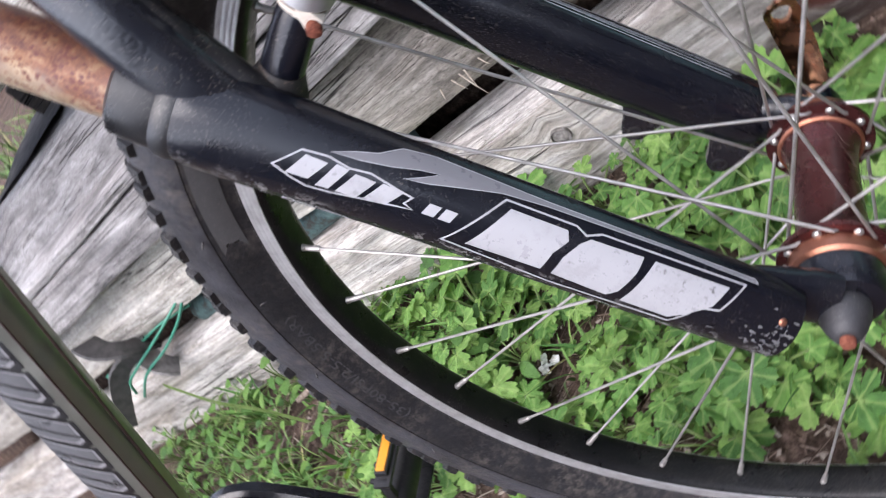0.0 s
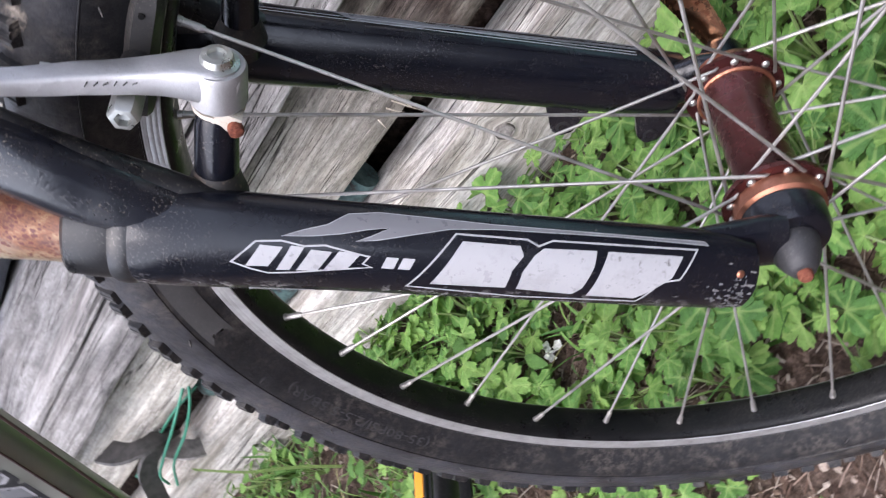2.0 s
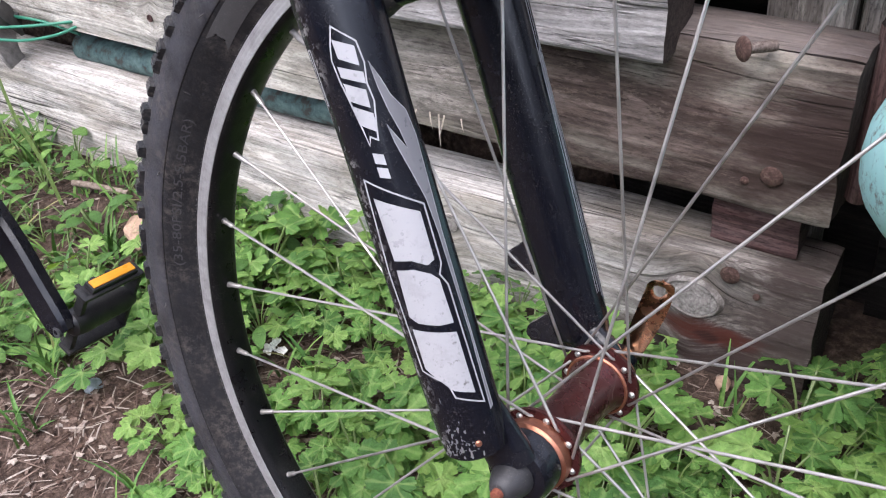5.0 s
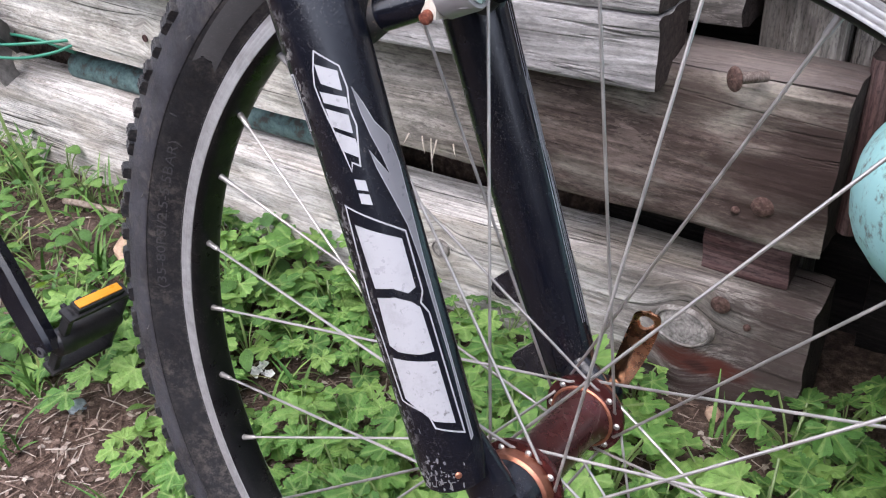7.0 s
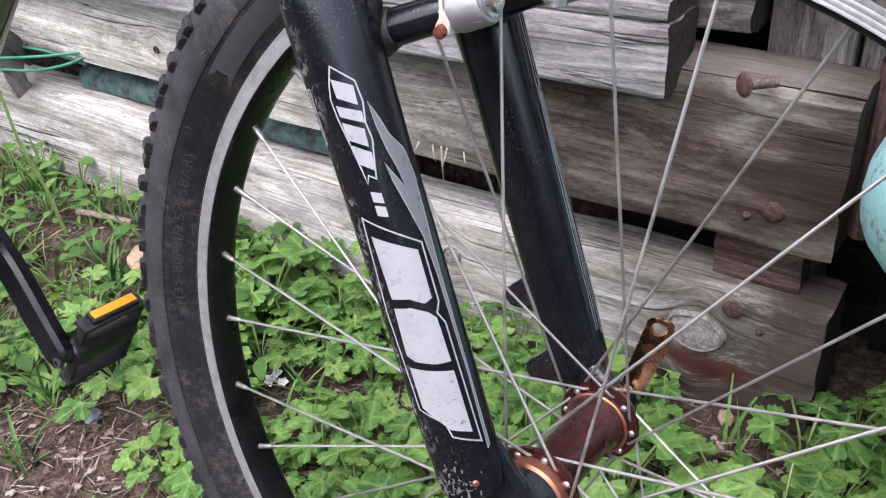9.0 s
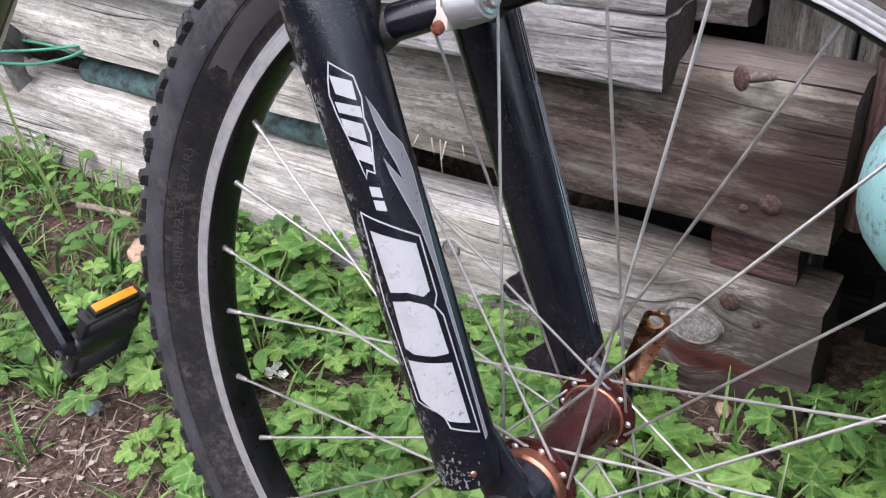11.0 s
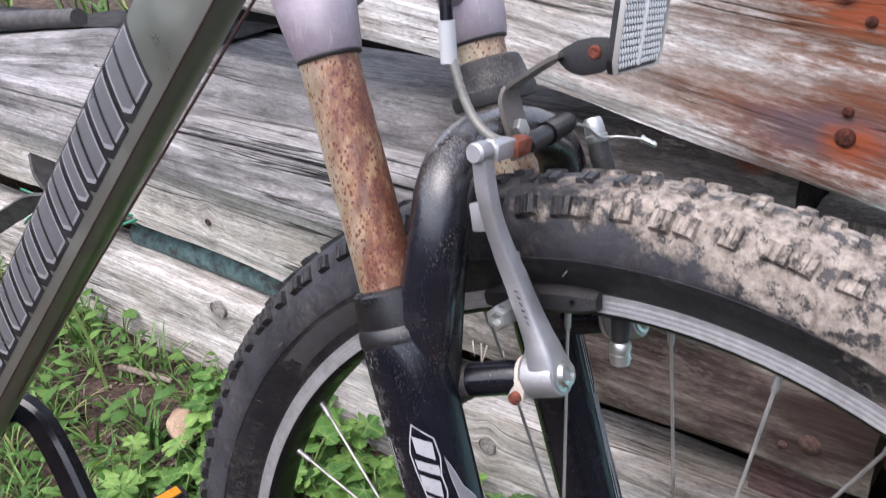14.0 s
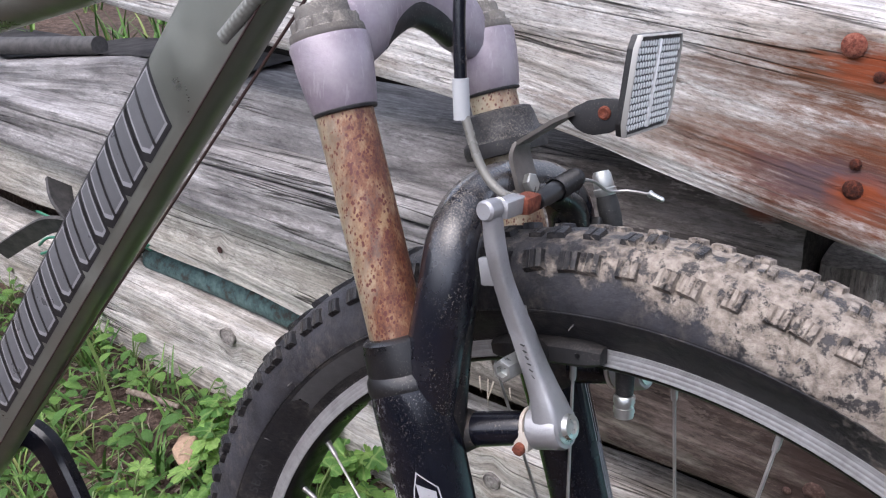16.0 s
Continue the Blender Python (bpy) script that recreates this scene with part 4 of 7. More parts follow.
def knob_mesh(w, l, h, top, cuts, tops):
    """A tread block: w along the tyre (x), l across (y), h high, with slits across its top; top says how mud clings there."""
    bm = bmesh.new()
    t = 0.84
    ys = [w * k for k in cuts]
    hs = [h * k for k in tops]
    rings = []
    for sx in (-1, 1):
        rings.append([Vector((sx * l / 2 * t, y * t, z)) for y, z in zip(ys, hs)])
    lo = [Vector((-l / 2, -w / 2, -0.003)), Vector((-l / 2, w / 2, -0.003)), Vector((l / 2, w / 2, -0.003)), Vector((l / 2, -w / 2, -0.003))]
    a = [bm.verts.new(p) for p in rings[0]]
    b = [bm.verts.new(p) for p in rings[1]]
    d = [bm.verts.new(p) for p in lo]
    for i in range(len(a) - 1):
        bm.faces.new((a[i], b[i], b[i + 1], a[i + 1]))
    bm.faces.new((d[0], a[0], *a[1:], d[1]))
    bm.faces.new((d[2], *b[::-1], d[3]))
    bm.faces.new((d[0], d[3], b[0], a[0]))
    bm.faces.new((d[1], a[-1], b[-1], d[2]))
    for v in bm.verts:
        v.co = Vector((v.co.y, v.co.x, v.co.z))
    bmesh.ops.recalc_face_normals(bm, faces=bm.faces)
    me = bpy.data.meshes.new("tread_block")
    bm.to_mesh(me)
    bm.free()
    me.materials.append(rubber)
    at = me.color_attributes.new("tread", 'FLOAT_COLOR', 'POINT')
    for i in range(len(me.vertices)):
        k = top if me.vertices[i].co.z > h * 0.7 else 0.95
        at.data[i].color = (k, k, k, 1)
    return me


SHOULDER = knob_mesh(0.0100, 0.0100, 0.0032, 0.80, (-0.5, -0.26, -0.18, -0.10, 0.12, 0.19, 0.26, 0.5), (0.75, 0.95, 0.62, 0.95, 1.0, 0.62, 0.9, 0.7))
CENTRE = knob_mesh(0.0092, 0.0100, 0.0028, 0.56, (-0.5, -0.06, 0, 0.06, 0.5), (0.9, 1, 0.45, 1, 0.85))
far_rows = bmesh.new()
for row, (y, r, lean, me) in enumerate(((-0.0232, 0.3222, 58, SHOULDER), (-0.0078, 0.3320, 10, CENTRE), (0.0078, 0.3320, -10, CENTRE), (0.0232, 0.3222, -58, SHOULDER))):
    for k in range(126):
        a = TAU * (k // 3 + (0.0, 0.385, 0.615)[k % 3] + (0.5 if row in (1, 3) else 0.0)) / 42
        rnd = random.Random(row * 200 + k)
        out = Matrix.Rotation(-a, 4, 'Y') @ Matrix.Translation((r, y + rnd.uniform(-0.0008, 0.0008), 0)) @ Matrix.Rotation(radians(90), 4, 'Y') @ Matrix.Rotation(radians(lean), 4, 'X')
        out = out @ Matrix.Rotation(rnd.uniform(-0.15, 0.15), 4, 'Z') @ Matrix.Diagonal((rnd.uniform(0.85, 1.15), rnd.uniform(0.85, 1.08), rnd.uniform(0.65, 1.08), 1))
        if row < 2:
            ob = new("tread_block", me)
            ob.parent = tyre
            ob.matrix_local = out
        else:
            vs = [far_rows.verts.new(out @ v.co) for v in me.vertices]
            for p in me.polygons:
                far_rows.faces.new([vs[i] for i in p.vertices])
far_tread = part("far_tread", far_rows, rubber, tyre, smooth=False)
set_attr(far_tread, lambda c: 0.9)
far_tread["kind"] = "stuff"


def sidewall_y(r):
    for (r0, y0), (r1, y1) in zip(TYRE, TYRE[1:13]):
        if r0 <= r <= r1:
            return y0 + (y1 - y0) * (r - r0) / max(r1 - r0, 1e-6)
    return TYRE[6][1]


# moulded figures on the sidewall
def sidewall_text(words, a_start, r_mid, size):
    cu = bpy.data.curves.new("figures", 'FONT')
    cu.body, cu.size, cu.extrude, cu.resolution_u = words, size, 0.0, 2
    tmp = new("figures", cu)
    bpy.context.view_layer.update()
    me0 = tmp.evaluated_get(bpy.context.evaluated_depsgraph_get()).to_mesh()
    bm = bmesh.new()
    bm.from_mesh(me0)
    bpy.data.objects.remove(tmp)
    wide = max(v.co.x for v in bm.verts)
    for v in bm.verts:
        a = a_start - radians(23.0) * v.co.x / wide
        r = r_mid - size * 0.35 + v.co.y
        v.co = Vector((r * math.cos(a), sidewall_y(r) - 0.0006, r * math.sin(a)))
    ob = part("sidewall_lettering", bm, boot_rubber, tyre, "raised moulded pressure figures", smooth=False)
    return ob


sidewall_text("(35-80PSI/2.5-5.5BAR)", radians(177.5), 0.2893, 0.0072)

# a paler worn panel on the sidewall
panel = speckled("worn_sidewall_panel", (0.048, 0.047, 0.048), (0.18, 0.16, 0.15), 0.5, 0.5)
bm = bmesh.new()
rows = []
for k in range(15):
    rr = []
    for j in range(5):
        w = j / 4
        a = radians(125 + 17.6 * k / 14) + (0.035 * (1 - abs(2 * w - 1)) * -1 if k == 14 else 0)
        r = 0.2835 + 0.0112 * w + 0.0008 * math.sin(k / 14 * 3.1)
        rr.append(Vector((r * math.cos(a), sidewall_y(r) - 0.0005, r * math.sin(a))))
    rows.append(rr)
ring_strip(bm, rows, closed=False)
part("sidewall_panel", bm, panel, tyre, "pale grey worn panel")

# hub, spokes and nipples
YN, YF, RF = -0.031, 0.043, 0.0208
hub = part("hub", lathe(bmesh.new(), (0, YN, 0), (0, 1, 0), [(0, 0.020), (0.004, 0.0185), (0.010, 0.0160), (0.020, 0.0150), (0.037, 0.0147), (0.054, 0.0150), (0.064, 0.0160), (0.070, 0.0185), (0.074, 0.020)], 32), maroon, bike, "dusty maroon anodised hub")
for yy in (YN, YF):
    part("flange", lathe(bmesh.new(), (0, yy - 0.0016, 0), (0, 1, 0), [(0, 0.0225), (0.0004, 0.0244), (0.0028, 0.0244), (0.0032, 0.0225)], 40), maroon, hub)
    o = -1 if yy < 0 else 1
    part("copper_ring", lathe(bmesh.new(), (0, yy + o * 0.0016, 0), (0, o, 0), [(0, 0.0196), (0.0006, 0.0204), (0.0068, 0.0202), (0.0082, 0.0186)], 32), copper, hub, "bright copper ring")
    part("trim_ring", lathe(bmesh.new(), (0, yy - o * 0.0035, 0), (0, -o, 0), [(0, 0.0190), (0.001, 0.0196), (0.002, 0.0188)], 32), copper, hub)
A0 = radians(172.167 - 25.0)
head_bm = lathe(bmesh.new(), (0, 0, 0), (0, -1, 0), [(0, 0.0021), (0.0006, 0.0020), (0.0013, 0.0012), (0.0015, 0.0002)], 10)
head_me = bpy.data.meshes.new("spoke_head")
head_bm.to_mesh(head_me)
head_bm.free()
head_me.materials.append(zinc)
nip_bm = lathe(bmesh.new(), (0, 0, 0), (0, 0, 1), [(0, 0.0021), (0.003, 0.0021), (0.0032, 0.0018), (0.0105, 0.0017), (0.012, 0.0013)], 10)
nip_me = bpy.data.meshes.new("nipple")
nip_bm.to_mesh(nip_me)
nip_bm.free()
nip_me.materials.append(steel)
for k in range(32):
    a = A0 + TAU * k / 32
    near, sg = k % 2 == 0, (1 if k % 4 < 2 else -1)
    yy = YN if near else YF
    b = a + sg * radians(67.5)
    side = (1 if k % 4 < 2 else -1) * 0.0026
    p0 = Vector((0.2665 * math.cos(a), (-0.0012 if near else 0.0012), 0.2665 * math.sin(a)))
    hole = Vector((RF * math.cos(b), yy, RF * math.sin(b)))
    p1 = hole + Vector((0, side, 0))
    d = (p0 - p1).normalized()
    bend = [hole - Vector((0, side * 0.9, 0)), hole + Vector((0, side * 0.45, 0)), p1 + d * 0.0018, p1 + d * 0.004]
    part("spoke", sweep(bmesh.new(), bend + [p0.lerp(p1, 0.025)], 0.00088, 8, cap=True), steel, bike)
    nip = new("nipple", nip_me)
    nip.parent = rim
    nip.matrix_local = Matrix.Translation(p0) @ (-d).to_track_quat('Z', 'Y').to_matrix().to_4x4() @ Matrix.Translation((0, 0, -0.0008))
    hd = new("spoke_head", head_me)
    hd.parent = hub
    hd.matrix_local = Matrix.Translation(hole + Vector((0, -math.copysign(0.0016, side), 0))) @ (Matrix.Rotation(math.pi, 4, 'X') if side < 0 else Matrix.Identity(4))

# hair and fluff caught on the hub, rubber nibs left on the tyre
fluff_mat = node_mat("dry_fluff", (0.09, 0.066, 0.05), 0.9)
rnd = random.Random(12)
bm = bmesh.new()
for k in range(40):
    a, y = rnd.uniform(0, TAU), rnd.uniform(0.006, 0.038)
    p = Vector((0.0158 * math.cos(a), y, 0.0158 * math.sin(a)))
    pts = [p]
    d = Vector((-math.sin(a), rnd.uniform(-0.8, 0.8), math.cos(a))) * rnd.uniform(0.002, 0.004)
    for j in range(4):
        d = d + Vector((rnd.uniform(-1, 1), rnd.uniform(-1, 1), rnd.uniform(-1, 1))) * 0.0014
        pts.append(pts[-1] + d)
    sweep(bm, [q if math.hypot(q.x, q.z) > 0.0158 else Vector((q.x, 0, q.z)).normalized() * 0.0161 + Vector((0, q.y, 0)) for q in pts], 0.00008, 3)
fluff = part("fluff", bm, fluff_mat, hub, "dry fibres and fluff caught on the hub")
fluff["kind"] = "stuff"
nib_bm = lathe(bmesh.new(), (0, 0, 0), (0, -1, 0), [(0, 0.0006), (0.002, 0.0005), (0.0045, 0.0003)], 6)
nib_me = bpy.data.meshes.new("rubber_nib")
nib_bm.to_mesh(nib_me)
nib_bm.free()
nib_me.materials.append(boot_rubber)
for k in range(26):
    a, r = TAU * (k + rnd.uniform(-0.3, 0.3)) / 26, rnd.choice((0.292, 0.302, 0.311))
    nib = new("rubber_nib", nib_me)
    nib.parent = tyre
    nib.matrix_local = Matrix.Translation((r * math.cos(a), sidewall_y(r) + 0.0004, r * math.sin(a))) @ Matrix.Rotation(rnd.uniform(-0.7, 0.7), 4, 'X') @ Matrix.Rotation(rnd.uniform(-0.7, 0.7), 4, 'Z')
mould = part("mould_line", spin_y(bmesh.new(), [(0.2974, -0.0254), (0.2979, -0.0264), (0.2983, -0.0264), (0.2987, -0.0256)], 160), rubber, tyre)
set_attr(mould, lambda c: -2.5)

# tyre valve
va = radians(96.2)
vd = Vector((math.cos(va), 0, math.sin(va)))
valve = part("valve", lathe(bmesh.new(), vd * 0.2668, vd * 0.2, [(0, 0.0052), (0.004, 0.0047), (0.014, 0.0043), (0.0145, 0.0036)], 16), black_plastic, bike, "black rubber valve stem")
part("valve_cap", lathe(bmesh.new(), vd * 0.2523, vd * 0.2, [(0, 0.0046), (0.001, 0.0053), (0.004, 0.0053), (0.0042, 0.0048), (0.006, 0.0048), (0.0062, 0.0053), (0.009, 0.0053), (0.0092, 0.0048), (0.0115, 0.0047), (0.012, 0.0035)], 16), zinc, valve, "bright knurled metal cap")

# quick release
lever_copper = speckled("polished_copper_lever", (0.46, 0.235, 0.135), (0.12, 0.06, 0.04), 0.2, 0.3, 1.0, patch=60, settle=0.03)
nut_grey = speckled("grey_metal_cone", (0.028, 0.028, 0.031), (0.2, 0.18, 0.16), 0.45, 0.6, 0.3, patch=90, settle=0.1)
part("quick_release_nut", lathe(bmesh.new(), (0, -0.056, 0), (0, -1, 0), [(0, 0.0108), (0.0015, 0.0111), (0.007, 0.0102), (0.012, 0.0080), (0.0160, 0.0054), (0.0165, 0.0042)], 24), nut_grey, bike, "grey conical axle nut")
part("axle_tip", lathe(bmesh.new(), (0, -0.0715, 0), (0, -1, 0), [(0, 0.0032), (0.0035, 0.0032), (0.0045, 0.0025)], 14), rust, bike)
lever_root = lathe(bmesh.new(), (0, 0.056, 0), (0, 1, 0), [(0, 0.0125), (0.012, 0.0125), (0.016, 0.011), (0.02, 0.008)], 24)
part("quick_release_cam", lever_root, black_paint, bike)
bm = bmesh.new()
nu, nv = 72, 30
grid = []
for i in range(nu + 1):
    u = i / nu
    wdt = 0.0070 + 0.0022 * math.sin(min(1.0, u * 1.15) * 2.4) if u < 0.86 else 0.0086 * math.sqrt(max(0.03, 1 - ((u - 0.86) / 0.143) ** 2))
    row = []
    for j in range(nv + 1):
        w = 2 * j / nv - 1
        cen = Vector((0.003 + 0.012 * u, 0.080 + 0.012 * math.sin(u * 2.4) - 0.004 * u, 0.002 + 0.052 * u))
        row.append(bm.verts.new(cen + Vector((wdt * w, -0.0018 * (1 - w * w), 0))))
    grid.append(row)
for i in range(nu):
    for j in range(nv):
        u, w = (i + 0.5) / nu, 2 * (j + 0.5) / nv - 1
        if ((u - 0.83) / 0.105) ** 2 + (w / 0.6) ** 2 < 1:
            continue
        bm.faces.new((grid[i][j], grid[i][j + 1], grid[i + 1][j + 1], grid[i + 1][j]))
bmesh.ops.delete(bm, geom=[v for v in bm.verts if not v.link_faces], context='VERTS')
geom = bmesh.ops.solidify(bm, geom=bm.faces[:], thickness=0.0026)
bmesh.ops.recalc_face_normals(bm, faces=bm.faces)
part("quick_release_lever", bm, lever_copper, bike, "copper lever with an oval hole")

# -- fork --
LEG = [(0.017, 0.0158), (0.0185, 0.0172), (0.03, 0.0182), (0.06, 0.0188), (0.12, 0.0192), (0.19, 0.0196), (0.225, 0.0206), (0.25, 0.0212), (0.262, 0.0210), (0.2685, 0.0200)]
LEG_AT = {-1: (0.0012, -0.0633), 1: (-0.0032, 0.0606)}


def leg_point(s, r, t, h):
    """A point of the leg's skin: round outside, flatter on the wheel's side."""
    p, y = LEG_AT[s]
    c = math.cos(t)
    return fk(p + r * math.sin(t), y + s * r * (c if c > 0 else 0.70 * c), h)


def outline_patch(loops, to_place, cuts):
    """A thin filled shape from flat loops of (h, angle), cut for curvature and laid on a surface."""
    bm = bmesh.new()
    edges = []
    for lp in loops:
        vs = [bm.verts.new((h, s, 0)) for h, s in lp]
        edges += [bm.edges.new((vs[i], vs[(i + 1) % len(vs)])) for i in range(len(vs))]
    bmesh.ops.triangle_fill(bm, use_beauty=True, use_dissolve=False, edges=edges)
    for c in cuts:
        bmesh.ops.bisect_plane(bm, geom=bm.verts[:] + bm.edges[:] + bm.faces[:], plane_co=(0, c, 0), plane_no=(0, 1, 0))
    for v in bm.verts:
        v.co = to_place(v.co.x, v.co.y)
    bmesh.ops.recalc_face_normals(bm, faces=bm.faces)
    return bm


def leg_skin(s, lift):
    def place(h, deg):
        r = 0.0192
        for (h0, r0), (h1, r1) in zip(LEG, LEG[1:]):
            if h0 <= h <= h1:
                r = r0 + (r1 - r0) * (h - h0) / (h1 - h0)
        w = (0.0219 * math.sin(radians(deg - 48)) + 0.0002) / r
        t = radians(48) + math.asin(max(-0.985, min(0.985, w)))
        return leg_point(s, r + lift, t, h)
    return place


def inset(lp, d):
    """The same loop drawn in by d (h in metres, angle scaled alike)."""
    k = math.degrees(1 / 0.0219)
    pts = [Vector((h, a / k)) for h, a in lp]
    area = sum(p.x * q.y - q.x * p.y for p, q in zip(pts, pts[1:] + pts[:1]))
    sgn = 1 if area > 0 else -1
    out = []
    n = len(pts)
    for i in range(n):
        e0, e1 = (pts[i] - pts[i - 1]).normalized(), (pts[(i + 1) % n] - pts[i]).normalized()
        n0, n1 = Vector((-e0.y, e0.x)) * sgn, Vector((-e1.y, e1.x)) * sgn
        m = (n0 + n1)
        m = m / max(0.35, m.length_squared / 2)
        q = pts[i] + m * d
        out.append((q.x, q.y * k))
    return out


def leg_decals(leg, s):
    cuts = range(-20, 110, 6)

    def put(name, loops, lift, material, label=""):
        part(name, outline_patch(loops, leg_skin(s, lift), cuts), material, leg, label)

    box = [(0.1641, 3.5), (0.1461, 66), (0.1172, 65), (0.1126, 59), (0.1068, 65.5), (0.0451, 66), (0.0522, 31), (0.0600, 27), (0.0676, -1), (0.1187, -4)]
    put("decal_outline", [box, inset(box, 0.0008)], 0.0003, white_decal, "white outline of the maker's panel")
    # plain slanting silver blocks stand for the maker's marks
    b1 = [(0.1545, 9), (0.1432, 58), (0.1200, 57), (0.1185, 47), (0.1225, 31), (0.1240, 10)]
    b2 = [(0.1195, 9), (0.1182, 31), (0.1142, 48), (0.1105, 56), (0.0885, 57), (0.0892, 40), (0.0925, 15), (0.0960, 6)]
    b3 = [(0.0898, 5), (0.0838, 57), (0.0520, 57), (0.0560, 33), (0.0690, 5)]
    for lp in (b1, b2, b3):
        put("decal_block", [lp], 0.0003, white_decal)
    g = [(0.2313, 22.5), (0.2222, 46), (0.2125, 48), (0.2040, 44), (0.1960, 46), (0.1850, 40), (0.1785, 37), (0.1808, 29), (0.1772, 25), (0.1850, 22), (0.1985, 17), (0.2080, 13), (0.2170, 11), (0.2233, 15)]
    put("decal_outline", [g, inset(g, 0.0007)], 0.0003, white_decal)
    for h0, lo, hi, wd in ((0.2255, 19, 42, 0.0085), (0.2140, 16, 43, 0.0050), (0.2065, 17, 40, 0.0080), (0.1960, 20, 40, 0.0085)):
        put("decal_block", [[(h0, lo), (h0 - 0.0052, hi), (h0 - 0.0052 - wd, hi - 1), (h0 - wd, lo + 1)]], 0.0003, white_decal)
    for h0 in (0.1742, 0.1678):
        put("decal_block", [[(h0, 25), (h0 - 0.0018, 37), (h0 - 0.0066, 37), (h0 - 0.0048, 25)]], 0.0003, white_decal)
    sw = [(0.2128, 51.5), (0.2040, 60), (0.1958, 66), (0.1880, 79), (0.1760, 83), (0.1560, 81), (0.1300, 78), (0.0420, 75), (0.0404, 70), (0.0800, 73), (0.1300, 72), (0.1480, 69), (0.1620, 61), (0.1760, 53), (0.1850, 50.5), (0.1790, 57), (0.1720, 66), (0.1800, 63), (0.1900, 57), (0.2010, 53)]
    put("decal_swoosh", [sw], 0.0002, silver_fade, "grey fading swoosh")
    put("decal_outline", [sw, inset(sw, 0.00035)], 0.0004, white_decal)
    if s > 0:
        for a0 in (78, 84):
            put("decal_outline", [[(0.236, a0), (0.236, a0 + 1.6), (0.045, a0 + 3.6), (0.045, a0 + 2)]], 0.0003, white_decal)
    br = [(0.2241, -21), (0.2241, -15), (0.1985, -13), (0.1985, -19)]
    put("decal_outline", [br, inset(br, 0.0007)], 0.0003, white_decal)


def leg_body(s):
    bm = bmesh.new()
    ring_strip(bm, [[leg_point(s, r, TAU * k / 48, h) for k in range(48)] for h, r in LEG])
    bmesh.ops.recalc_face_normals(bm, faces=bm.faces)
    return bm


scuff_mat = speckled("scraped_grey_metal", (0.10, 0.10, 0.105), (0.3, 0.29, 0.27), 0.55, 0.8, 0.2, scale=700, patch=160, veil_k=1.0)


def scuffs(leg, s):
    """Scrapes and chips along the outer edge of the leg and round its foot."""
    rnd = random.Random(41 + s)
    bm = bmesh.new()
    put = leg_skin(s, 0.00025)
    for k in range(170):
        foot = k < 110
        h = 0.0195 + min(0.02, abs(rnd.gauss(0, 0.008))) if foot else rnd.uniform(0.03, 0.245)
        a = rnd.gauss(10, 15) if foot else rnd.gauss(-14, 9)
        ln, wd = (rnd.uniform(0.0003, 0.0026) * rnd.random() + 0.0003, rnd.uniform(0.3, 2.4)) if foot else (rnd.uniform(0.0004, 0.0032), rnd.uniform(0.25, 0.9))
        n = rnd.randint(5, 7)
        turn = rnd.uniform(-0.5, 0.5)
        vs = []
        for j in range(n):
            t = TAU * j / n
            q = rnd.uniform(0.5, 1.0)
            vs.append(bm.verts.new(put(max(0.0188, h + ln * q * math.cos(t + turn)), a + wd * q * math.sin(t))))
        bm.faces.new(vs)
    ob = part("scuff", bm, scuff_mat, leg, "pale scrapes in the black paint", smooth=False)
    ob["kind"] = "stuff"


